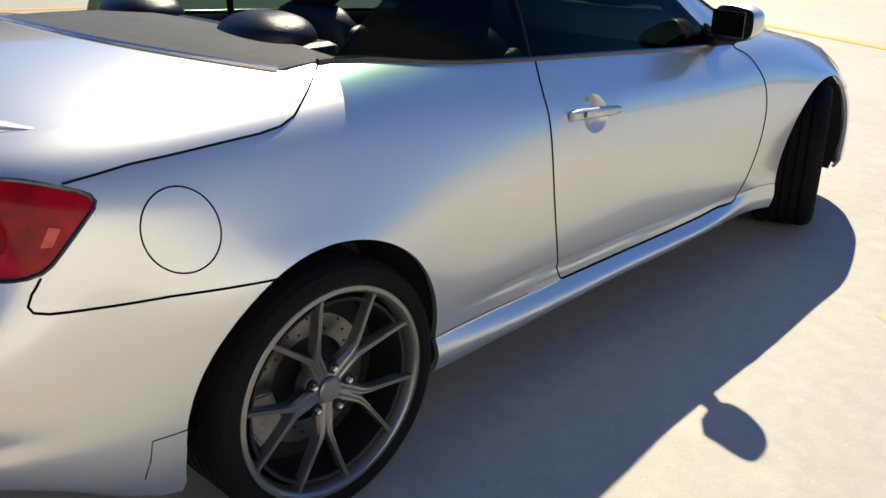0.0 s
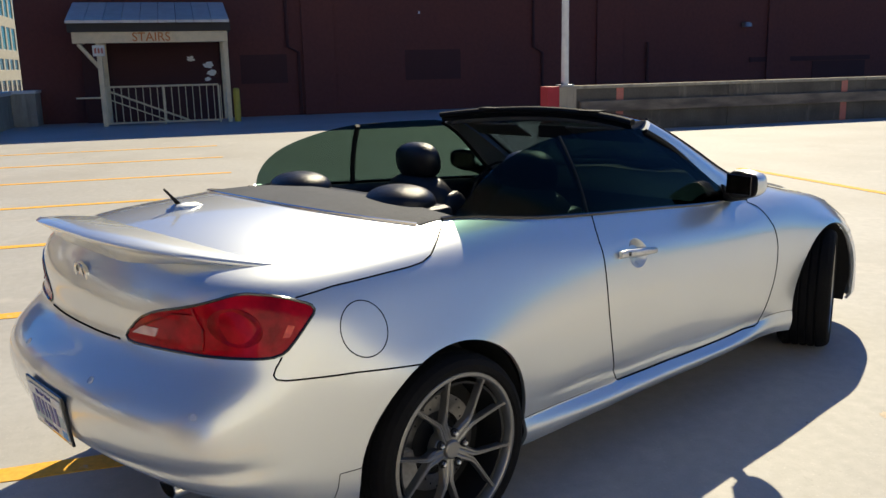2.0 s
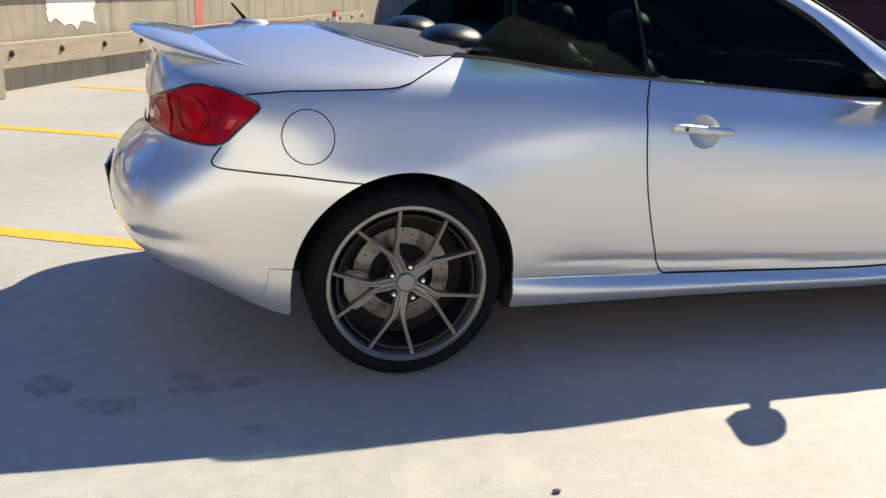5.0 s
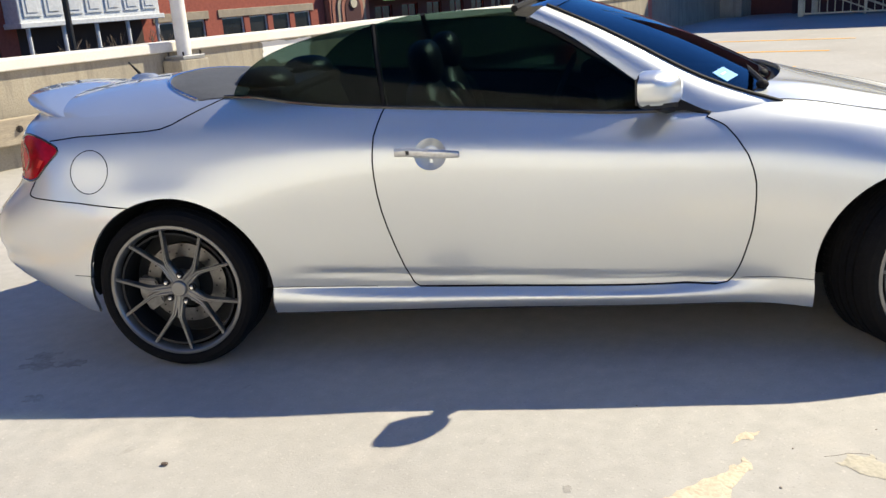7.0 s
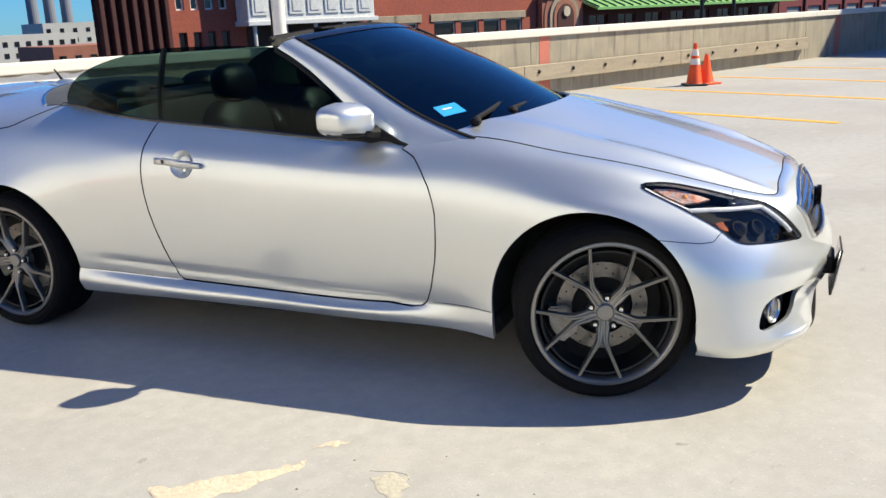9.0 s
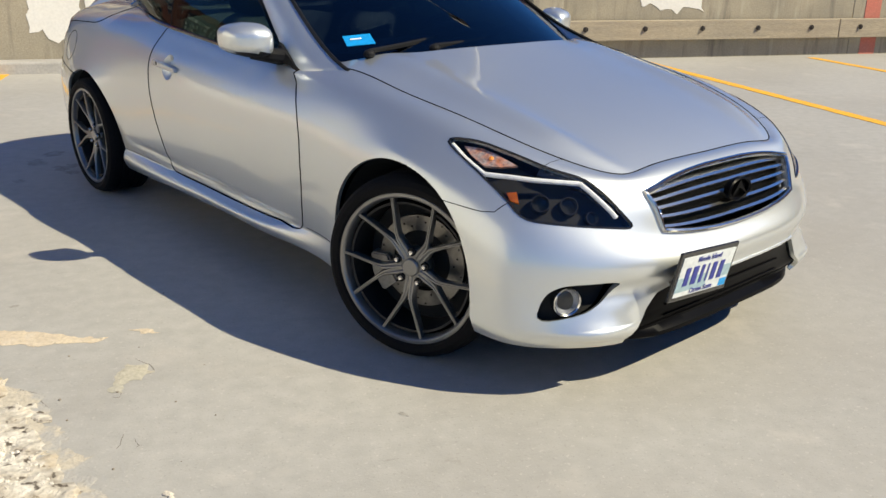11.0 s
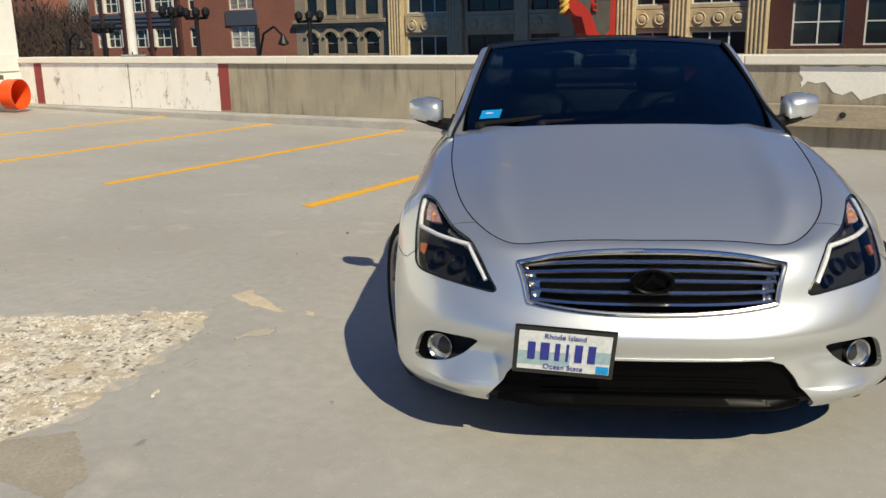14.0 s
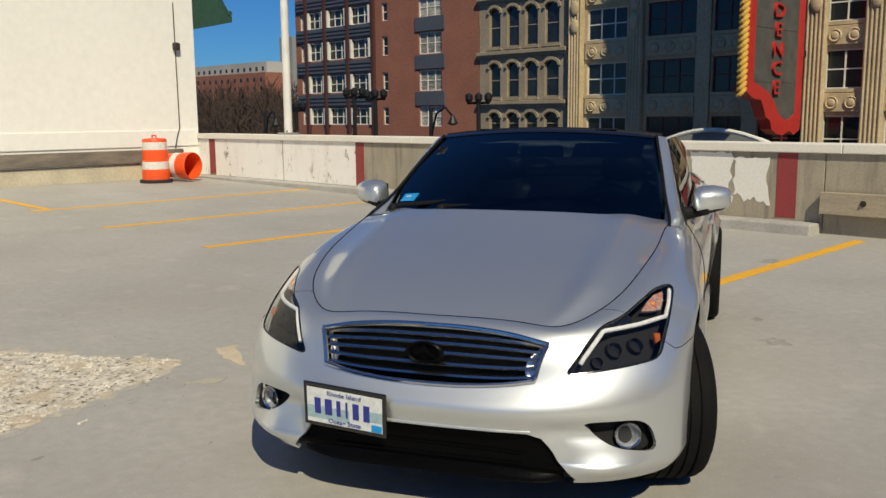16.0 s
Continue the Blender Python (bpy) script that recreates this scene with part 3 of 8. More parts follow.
def window(root, u0, u1, z0, z1, y, pane_mat, frame_mat, bars=1, rails=1, arched=False, sill=None):
    """Frame with its pane and glazing bars, set back in the opening."""
    fr = bmesh.new()
    t = 0.07
    corners = [(u0, z0), (u1, z0), (u1, z1), (u0, z1)]
    inset = [(u0 + t, z0 + t), (u1 - t, z0 + t), (u1 - t, z1 - t), (u0 + t, z1 - t)]
    loops = [[fr.verts.new((p[0], yy, p[1])) for p in ring] for ring, yy in ((corners, y + 0.10), (inset, y + 0.10), (inset, y + 0.20), (corners, y + 0.20))]
    for a, b in zip(loops, loops[1:] + loops[:1]):
        for k in range(4):
            fr.faces.new((a[k], a[(k + 1) % 4], b[(k + 1) % 4], b[k]))
    bmesh.ops.recalc_face_normals(fr, faces=fr.faces[:])
    w = part("window", fr, frame_mat, root)
    for k in range(1, bars + 1):
        u = u0 + (u1 - u0) * k / (bars + 1)
        part("glazing_bar", box(u - 0.035, u + 0.035, y + 0.11, y + 0.19, z0 + t, z1 - t), frame_mat, w)
    for k in range(1, rails + 1):
        z = z0 + (z1 - z0) * k / (rails + 1)
        part("glazing_bar", box(u0 + t, u1 - t, y + 0.12, y + 0.18, z - 0.03, z + 0.03), frame_mat, w)
    if arched:
        n = 8
        for sgn in (-1, 1):
            pts = [((u0 + u1) / 2 + sgn * (u1 - u0) / 2, z1), ((u0 + u1) / 2 + sgn * (u1 - u0) / 2, z1 - 0.35)]
            for k in range(n + 1):
                a = math.pi / 2 * k / n
                pts.append(((u0 + u1) / 2 + sgn * (u1 - u0) / 2 * math.cos(a), z1 - 0.35 + 0.35 * math.sin(a)))
            part("arch_corner", add_prism(bmesh.new(), pts[1:] + [pts[0]], lambda p: Vector((p[0], y + 0.02, p[1])), (0, 0.2, 0)), frame_mat, w)
    part("pane", box(u0 + 0.01, u1 - 0.01, y + 0.15, y + 0.165, z0 + 0.01, z1 - 0.01), pane_mat, w)
    if sill:
        part("sill", box(u0 - 0.12, u1 + 0.12, y - 0.10, y + 0.12, z0 - 0.16, z0), sill, w)
    return w


def city_house(name, label, u0, u1, top, wall_mat, holes, y=CITY, depth=12.0, bottom=-14.0):
    root = thing(name, LOT, label, "building")
    part("wall", fill_wall(bmesh.new(), u0, u1, bottom, top, y, 0.4, holes), wall_mat, root)
    part("core", box(u0 + 0.02, u1 - 0.02, y + 0.45, y + depth, bottom, top - 0.05), wall_mat, root)
    part("roof", box(u0 - 0.1, u1 + 0.1, y - 0.15, y + depth + 0.1, top, top + 0.35, bevel=0.03), wall_mat, root)
    return root


def hotel():
    cols = [(-40.0, -39.2), (-38.9, -37.0), (-36.5, -34.3), (-33.8, -31.6)]
    rows = [(0.8, 2.05), (3.2, 4.5), (5.65, 7.0), (8.05, 9.3), (10.5, 11.8)]
    holes = [(a, b, c, d) for a, b in cols for c, d in rows]
    holes += [(-26.6, -24.4, c - 0.1, d) for c, d in rows] + [(-30.35, -29.75, c, d) for c, d in rows]
    root = city_house("hotel_building", "brown brick hotel block with white bay windows", -40.6, -21.05, 14.5, BRICK_BROWN, holes)
    for a, b in cols:
        for c, d in rows:
            window(root, a, b, c, d, CITY, PANE_BLIND if (int(a * 10) + int(c * 10)) % 3 else PANE_DARK, FRAME_WHITE, 2 if b - a > 1 else 0, 1)
    for c, d in rows:
        window(root, -26.6, -24.4, c - 0.1, d, CITY, PANE_BLIND, FRAME_WHITE, 2, 1)
        window(root, -30.35, -29.75, c, d, CITY, PANE_DARK, FRAME_WHITE, 0, 1)
        part("cladding", box(-40.4, -31.3, CITY - 0.10, CITY + 0.001, d + 0.06, d + 1.05, bevel=0.02), SLATE, root, "slate blue panel between storeys")
        for k in range(3):
            part("cladding_rib", box(-40.4, -31.3, CITY - 0.16, CITY - 0.10, d + 0.2 + 0.28 * k, d + 0.28 + 0.28 * k), SLATE, root)
        part("cladding", box(-26.9, -24.1, CITY - 0.08, CITY + 0.001, d + 0.06, d + 1.0, bevel=0.02), SLATE, root)
    for a, b in cols[1:]:
        for c, d in rows:
            part("bay_sash", box(a - 0.02, a + 0.16, CITY - 0.14, CITY + 0.12, c, d, bevel=0.02), FRAME_WHITE, root, "white bay window frame")
            part("bay_sash", box(b - 0.16, b + 0.02, CITY - 0.14, CITY + 0.12, c, d, bevel=0.02), FRAME_WHITE, root)
    for u in (-39.05, -36.75, -34.05, -31.2):
        part("pier", box(u - 0.16, u + 0.16, CITY - 0.22, CITY + 0.001, -14, 14.4, bevel=0.02), BRICK_DARK, root)


hotel()


def arcade_house():
    cols = [(-20.15, -19.25), (-18.7, -17.75), (-17.25, -16.3), (-15.75, -14.7)]
    rows = [(0.25, 1.6), (2.5, 4.65), (5.6, 8.0), (8.9, 11.0)]
    root = city_house("stone_building", "grey-brown stone building with round-headed windows", -21.0, -14.1, 13.5, GREYSTONE, [(a, b, c, d) for a, b in cols for c, d in rows])
    for a, b in cols:
        for c, d in rows:
            window(root, a, b, c, d, CITY, PANE_DARK, GREYSTONE, 0, 1, True, GREYSTONE)
            hood = [((a + b) / 2 + ((b - a) / 2 + 0.14) * math.cos(t), d - 0.32 + 0.52 * math.sin(t)) for t in (math.pi * k / 10 for k in range(11))]
            hood += [((a + b) / 2 + ((b - a) / 2) * math.cos(t), d - 0.35 + 0.36 * math.sin(t)) for t in (math.pi * (10 - k) / 10 for k in range(11))]
            part("window_hood", add_prism(bmesh.new(), hood, lambda p: Vector((p[0], CITY - 0.12, p[1])), (0, 0.121, 0)), GREYSTONE, root)
    for z in (2.2, 5.25, 8.6):
        part("cornice", box(-21.05, -14.05, CITY - 0.28, CITY, z - 0.13, z + 0.10, bevel=0.03), GREYSTONE, root)
        part("cornice_ledge", box(-21.05, -14.05, CITY - 0.14, CITY, z - 0.30, z - 0.13, bevel=0.02), GREYSTONE, root)


arcade_house()


def theatre():
    bays = [(-12.7, -10.0, 2, TERRACOTTA), (-8.75, -5.9, 2, TERRACOTTA), (-4.9, -3.2, 1, TERRACOTTA), (-2.4, 0.0, 1, TERRACOTTA), (0.75, 2.5, 1, TERRACOTTA), (3.5, 6.2, 2, TERRACOTTA)]
    rows = [(-0.9, 1.28), (2.5, 4.3), (5.55, 7.3), (8.5, 10.2)]
    root = city_house("theatre_building", "cream terracotta theatre building with fluted pilasters", -14.05, 7.0, 14.0, TERRACOTTA,
                      [(a, b, c, d) for a, b, *_ in bays for c, d in rows])
    for a, b, bars, m in bays:
        for c, d in rows:
            window(root, a, b, c, d, CITY, PANE_DARK, FRAME_WHITE if a < -9 or a > 0 else FRAME_RED, bars, 1, False, m)
        for z in (1.45, 4.5, 7.5):
            part("spandrel", box(a - 0.05, b + 0.05, CITY - 0.12, CITY + 0.001, z, z + 0.85, bevel=0.02), m, root)
            n = 3 if b - a > 2.2 else 2
            for k in range(n):
                uc = a + (b - a) * (k + 0.5) / n
                ros = add_lathe(bmesh.new(), [(0.001, -0.10), (0.12, -0.09), (0.2, -0.04), (0.27, -0.08), (0.30, 0.0), (0.001, 0.0)], axis="y", sides=12, centre=(uc, CITY - 0.12, z + 0.42))
                part("rosette", ros, m, root)
    for u in (-13.35, -9.4, 0.35, 3.0, 6.6):
        w = 0.48
        bm = box(u - w, u + w, CITY - 0.30, CITY + 0.001, -14, 12.5, bevel=0.03)
        for k in range(5):
            uu = u - w + (k + 0.5) * 2 * w / 5
            add_tube(bm, [(uu, CITY - 0.31, -14), (uu, CITY - 0.31, 9.8)], 0.062, 8)
        part("pilaster", bm, TERRACOTTA, root, "fluted cream pilaster")
        part("capital", box(u - w - 0.12, u + w + 0.12, CITY - 0.46, CITY, 9.8, 10.9, bevel=0.08), TERRACOTTA, root)
        for z in (6.4, 7.4):
            part("cartouche", pillow_shape((u, CITY - 0.36, z), (0.30, 0.14, 0.42)), TERRACOTTA, root)
    for u in (-5.4, -2.8):
        part("pilaster", box(u - 0.4, u + 0.4, CITY - 0.16, CITY + 0.001, -14, 13, bevel=0.03), TERRACOTTA, root)
    part("cornice", box(-14.1, 7.05, CITY - 0.6, CITY, 12.6, 13.4, bevel=0.06), TERRACOTTA, root)


def pillow_shape(centre, size):
    bm = bmesh.new()
    bmesh.ops.create_uvsphere(bm, u_segments=14, v_segments=8, radius=1.0)
    bm.transform(Matrix.Translation(centre) @ Matrix.Diagonal((*size, 1)))
    return bm


theatre()


def blade_sign():
    root = thing("theatre_sign", LOT, "tall red blade sign with a dark face on the theatre", "sign")
    red = mat("sign_red_paint", (0.50, 0.03, 0.025), 0.5, scale=3)
    face = mat("sign_dark_face", (0.075, 0.075, 0.07), 0.6, second=(0.12, 0.12, 0.11), scale=1.5, amount=0.8)
    gold = mat("sign_gold_paint", (0.85, 0.52, 0.10), 0.45, scale=4)
    y0, y1 = 25.5, 31.1
    outline = [(0.3, 26.0), (0.3, 2.75), (1.2, 2.5), (1.9, 2.2), (2.6, 1.75), (3.0, 1.3), (3.9, 1.1), (5.3, 1.2), (5.3, 26.0)]
    part("face", add_prism(bmesh.new(), outline, lambda p: Vector((0.06, y0 + p[0], p[1])), (-0.38, 0, 0)), face, root)
    part("border", box(-0.38, 0.12, y0 + 0.02, y0 + 0.62, 2.5, 26.0, bevel=0.06), red, root)
    part("border", box(-0.38, 0.12, y1 - 0.62, y1, 0.9, 26.0, bevel=0.06), red, root)
    scroll = [(0.0, 2.95), (-0.15, 2.35), (0.45, 2.1), (0.9, 2.0), (1.3, 2.0), (1.6, 1.65), (1.85, 1.25), (2.3, 1.1), (2.5, 0.7), (3.0, 0.5), (3.7, 0.42), (4.3, 0.6), (4.9, 0.42), (5.45, 0.62),
              (5.58, 1.3), (4.8, 1.35), (4.4, 1.15), (3.8, 1.1), (3.2, 1.35), (2.7, 1.85), (2.2, 2.25), (1.5, 2.5), (0.9, 2.65)]
    part("scroll", add_prism(bmesh.new(), scroll, lambda p: Vector((0.13, y0 + p[0], p[1])), (-0.52, 0, 0)), red, root)
    for k in range(10):
        part("face_panel", box(0.06, 0.075, y0 + 0.64, y1 - 0.64, 2.76 + k * 2.3, 5.02 + k * 2.3), face, root)
    for k, ch in enumerate("ECNEDI"):
        b = lettering(ch, 1.02, 0.06)
        b.transform(Matrix.Translation((0.13, y0 + 2.75, 2.5 + 0.83 * k)) @ Matrix.Rotation(math.pi / 2, 4, "Z") @ Matrix.Diagonal((1.5, 1, 0.86, 1)))
        part("letter", b, red, root, "red sign letter")
    twist = bmesh.new()
    for k in range(94):
        z = 2.3 + 0.25 * k
        ringp = [(-0.05 + 0.14 * math.cos(t), y0 - 0.18 + 0.14 * math.sin(t), z + 0.15 * math.cos(t - 0.8)) for t in (2 * math.pi * q / 12 for q in range(13))]
        add_tube(twist, ringp, 0.09, 6)
    part("twisted_column", twist, gold, root, "twisted gold column")
    part("bracket", box(-0.2, 0.0, y1 - 0.1, CITY - 0.001, 4.0, 4.3), RUST, root)
    part("bracket", box(-0.2, 0.0, y1 - 0.1, CITY - 0.001, 9.0, 9.3), RUST, root)


blade_sign()


def marquee():
    root = thing("marquee", LOT, "arched metal marquee roof over the street", "marquee")
    pts = [(-4.9 + 0.5 * k, 0.25 + 1.0 * math.sin(math.pi * (k + 0.6) / 13.2) ** 0.8) for k in range(13)]
    part("arch", tube([(u, 26.5, z - 0.55) for u, z in pts], 0.10, 8), FRAME_WHITE, root)
    part("arch", tube([(u, 27.3, z - 0.65) for u, z in pts], 0.07, 8), FRAME_WHITE, root)
    part("lattice", add_prism(bmesh.new(), [(u, z - 0.6) for u, z in pts] + [(1.1, -1.5), (-4.9, -1.5)], lambda p: Vector((p[0], 26.9, p[1])), (0, 0.1, 0)), SHUTTER, root)


marquee()


def shop_row():
    """Dark red shop fronts with white trim beside the theatre."""
    cols = [(8.0, 10.2), (11.0, 13.2), (14.2, 16.4), (17.4, 19.6)]
    rows = [(-3.2, -0.5), (0.55, 2.6), (4.0, 6.2)]
    root = city_house("shop_building", "dark red shop building with white window trim", 7.05, 21.6, 8.0, BRICK_DARK, [(a, b, c, d) for a, b in cols for c, d in rows], y=CITY + 0.3)
    for a, b in cols:
        for c, d in rows:
            window(root, a, b, c, d, CITY + 0.3, PANE_DARK, FRAME_WHITE, 1, 1, False, FRAME_WHITE if c < 0 else BRICK_DARK)
    for z in (0.05, 3.2):
        part("band", box(7.05, 21.6, CITY + 0.1, CITY + 0.3, z, z + 0.35, bevel=0.03), GREYSTONE, root)


shop_row()
NEAR = 28.0


def ribbed_tower():
    root = thing("ribbed_tower", LOT, "dark brick tower with upright ribs", "building")
    part("wall", add_prism(bmesh.new(), [(25.2, NEAR), (28.45, NEAR), (28.45, NEAR + 7.8)], lambda p: Vector((p[0], p[1], -14)), (0, 0, 36)), BRICK_DARK, root)
    for k in range(7):
        u = 25.35 + 0.47 * k
        part("rib", box(u, u + 0.2, NEAR - 0.45, NEAR + 0.001, -14, 21.9, bevel=0.03), BRICK_DARK, root)


def red_house():
    cols = [(28.85, 29.25), (29.55, 29.95), (30.25, 30.65), (30.95, 31.35)]
    rows = [(-0.6, 1.05), (2.0, 4.4)]
    wide = [(39.55, 41.0), (41.15, 42.6), (43.75, 45.35), (45.75, 47.15), (47.55, 48.95), (49.35, 50.75)]
    wrows = [(-1.2, 0.95), (2.95, 5.2)]
    holes = [(a, b, c, d) for a, b in cols for c, d in rows] + [(a, b, c, d) for a, b in wide for c, d in wrows]
    root = city_house("brick_building", "red brick building with stone lintels and a white bay", 28.5, 52.0, 7.5, BRICK, holes, y=NEAR, depth=7.5)
    for a, b in cols:
        for c, d in rows:
            window(root, a, b, c, d, NEAR, PANE_DARK, FRAME_WHITE if c > 1 else BRICK_DARK, 0, 1)
    for a, b in wide:
        for c, d in wrows:
            window(root, a, b, c, d, NEAR, PANE_DARK, FRAME_WHITE, 0, 1, False, GREYSTONE)
            part("lintel", box(a - 0.25, b + 0.25, NEAR - 0.06, NEAR + 0.001, d + 0.01, d + 0.42, bevel=0.02), GREYSTONE, root, "weathered stone lintel")
    bay = part("bay", box(31.75, 38.9, NEAR - 1.1, NEAR + 0.001, 1.25, 7.4, bevel=0.05), BAY_WHITE, root, "white panelled bay")
    for k in range(7):
        u = 31.95 + 0.99 * k
        part("bay_panel", box(u, u + 0.8, NEAR - 1.16, NEAR - 1.099, 1.65, 2.65, bevel=0.02), BAY_WHITE, bay)
        part("bay_inset", box(u + 0.15, u + 0.65, NEAR - 1.19, NEAR - 1.155, 1.8, 2.5, bevel=0.02), BAY_WHITE, bay)
        part("bay_window", box(u, u + 0.82, NEAR - 1.13, NEAR - 1.099, 3.25, 5.2), PANE_DARK, bay)
    for z in (1.3, 2.85, 5.4):
        part("bay_band", box(31.65, 39.0, NEAR - 1.28, NEAR, z - 0.1, z + 0.12, bevel=0.03), BAY_WHITE, bay)
    # Flat sheet, not sunk in; its dark colour paints the shade under the bay.
    part("recess", box(32.2, 38.6, NEAR - 0.02, NEAR + 0.001, -3.0, 1.2), mat("under_bay_shade", (0.05, 0.035, 0.028), 0.9, scale=1), root)
    for k in range(5):
        part("bay_post", tube([(32.1 + 1.65 * k, NEAR - 1.0, -8), (32.1 + 1.65 * k, NEAR - 1.0, 1.25)], 0.09, 8), BAY_WHITE, root)


def arch_house():
    root = city_house("gabled_porch", "brown stone entrance block with a round arch", 52.1, 55.9, 2.0, BRICK_BROWN, [], y=NEAR - 0.4)
    for r, m, o in ((1.75, BRICK_BROWN, 0.0), (1.35, GREYSTONE, 0.10), (1.05, BRICK_BROWN, 0.16), (0.75, MAROON_DARK, 0.2)):
        pts = [(54.0 + r * math.cos(t), 0.9 + r * math.sin(t)) for t in (math.pi * k / 20 for k in range(21))] + [(54.0 - r, -4), (54.0 + r, -4)]
        part("arch_ring", add_prism(bmesh.new(), pts, lambda p: Vector((p[0], NEAR - 0.45 - o, p[1])), (0, 0.3 + o, 0)), m, root)
    part("medallion", lathe([(0.001, 0), (0.3, 0.0), (0.3, 0.1), (0.001, 0.1)], axis="y", sides=20, centre=(54.0, NEAR - 0.75, 1.2)), CREAM_DIRTY, root)


def green_market():
    root = city_house("market_building", "low shop building under a bright green metal roof", 56.0, 81.0, 1.3, BRICK_DARK,
                      [(57.0 + 3.0 * k, 58.9 + 3.0 * k, -1.6, 0.9) for k in range(8)], y=NEAR)
    for k in range(8):
        window(root, 57.0 + 3.0 * k, 58.9 + 3.0 * k, -1.6, 0.9, NEAR, PANE_DARK, FRAME_RED, 1, 0)
    part("green_roof", add_prism(bmesh.new(), [(NEAR - 1.6, 1.35), (NEAR + 3.0, 3.05), (NEAR + 3.0, 2.9), (NEAR - 1.6, 1.2)], lambda p: Vector((55.9, p[0], p[1])), (25.2, 0, 0)),
         GREEN_ROOF, root, "bright green standing-seam roof")
    for k in range(29):
        u = 56.0 + 0.87 * k
        part("roof_seam", add_prism(bmesh.new(), [(NEAR - 1.6, 1.36), (NEAR + 3.0, 3.06), (NEAR + 3.0, 3.14), (NEAR - 1.6, 1.44)], lambda p, u=u: Vector((u, p[0], p[1])), (0.06, 0, 0)),
             GREEN_DARK, root)
    part("ridge", box(55.9, 81.1, NEAR + 2.9, NEAR + 3.3, 2.95, 3.2, bevel=0.03), FRAME_WHITE, root)
    part("back_block", box(56.5, 80.0, NEAR + 3.5, NEAR + 12, -14, 6.0), SHUTTER, root)


def red_shops():
    cols = [(82.5 + 3.6 * k, 84.9 + 3.6 * k) for k in range(28)]
    rows = [(-2.5, 0.7), (2.2, 3.0)]
    root = city_house("shop_building", "dark red shop row with pale roller shutters", 81.2, 184.0, 12.0, FRAME_RED, [(a, b, c, d) for a, b in cols for c, d in rows], y=NEAR)
    for a, b in cols:
        window(root, a, b, -2.5, 0.7, NEAR, SHUTTER, MAROON_DARK, 0, 0)
        window(root, a, b, 2.2, 3.0, NEAR, PANE_DARK, FRAME_RED, 1, 0)
        part("post", box(b + 0.4, b + 0.6, NEAR - 0.15, NEAR + 0.001, -14, 4.5), MAROON_DARK, root)
    part("fascia", box(81.2, 184, NEAR - 0.4, NEAR + 0.001, 3.6, 4.6, bevel=0.04), MAROON_DARK, root)


def glazed_block():
    """A pale building with wide teal windows past the shops."""
    teal = mat("teal_glass", (0.03, 0.22, 0.19), 0.12, second=(0.02, 0.12, 0.11), scale=0.4, amount=0.8)
    cols = [(187.0 + 5.5 * k, 191.0 + 5.5 * k) for k in range(9)]
    rows = [(-4.0, 0.4), (2.4, 4.6), (6.4, 11.0), (13.0, 17.0)]
    root = city_house("glazed_building", "pale building with wide teal windows", 184.2, 238.0, 19.0, CREAM_DIRTY, [(a, b, c, d) for a, b in cols for c, d in rows], y=NEAR)
    for a, b in cols:
        for c, d in rows:
            window(root, a, b, c, d, NEAR, teal if c > 5 else PANE_DARK, FRAME_WHITE, 1, 0)


for build in (ribbed_tower, red_house, arch_house, green_market, red_shops, glazed_block):
    build()


def street_lamp(u, y, z, label, globes):
    root = thing("street_lamp", LOT @ pose(u, y, 0), label, "street lamp", "street lamps")
    black = MATT_BLACK_STREET
    part("post", tube([(0, 0, -14), (0, 0, z)], [0.13, 0.08], 10), black, root)
    if globes:
        part("crossarm", tube([(-0.55, 0, z - 0.3), (0.55, 0, z - 0.3)], 0.05, 8), black, root)
        for s in (-0.5, 0.0, 0.5):
            part("lantern", add_lathe(bmesh.new(), [(0.001, 0), (0.09, 0.0), (0.15, 0.12), (0.15, 0.27), (0.09, 0.33), (0.001, 0.38)], sides=12, centre=(s, 0, z - 0.28)), black, root)
    else:
        arm = spline3_street([(0, 0, z - 1.2), (0.5, -0.2, z - 0.25), (1.3, -0.5, z), (2.0, -0.8, z - 0.35)])
        part("arm", tube(arm, 0.045, 6), black, root)
        part("lantern", add_lathe(bmesh.new(), [(0.001, 0.2), (0.06, 0.18), (0.2, -0.1), (0.2, -0.14), (0.001, -0.2)], sides=12, centre=(2.0, -0.8, z - 0.5)), black, root)


def spline3_street(pts):
    out = []
    for a, b in zip(pts, pts[1:]):
        out += [Vector(a).lerp(Vector(b), k / 4) for k in range(4)]
    return out + [Vector(pts[-1])]


MATT_BLACK_STREET = mat("black_lamp_paint", (0.012, 0.012, 0.012), 0.5, scale=6)
street_lamp(-10.6, 13.0, 2.5, "black street lamp with three lanterns", True)
street_lamp(-9.3, 13.0, 2.4, "black street lamp with three lanterns", True)
street_lamp(-5.6, 15.0, 2.2, "black street lamp with three lanterns", True)
street_lamp(-8.2, 15.0, 1.75, "black street lamp with a curved arm", False)
street_lamp(-14.6, 13.0, 2.0, "black street lamp with three lanterns", True)
street_lamp(-17.0, 13.0, 1.7, "black street lamp with a curved arm", False)
street_lamp(26.6, 16.0, 5.5, "tall black street lamp post", True)
street_lamp(45.0, 12.0, 2.4, "black street lamp with a curved arm", False)
street_lamp(47.5, 12.0, 2.6, "black street lamp with three lanterns", True)


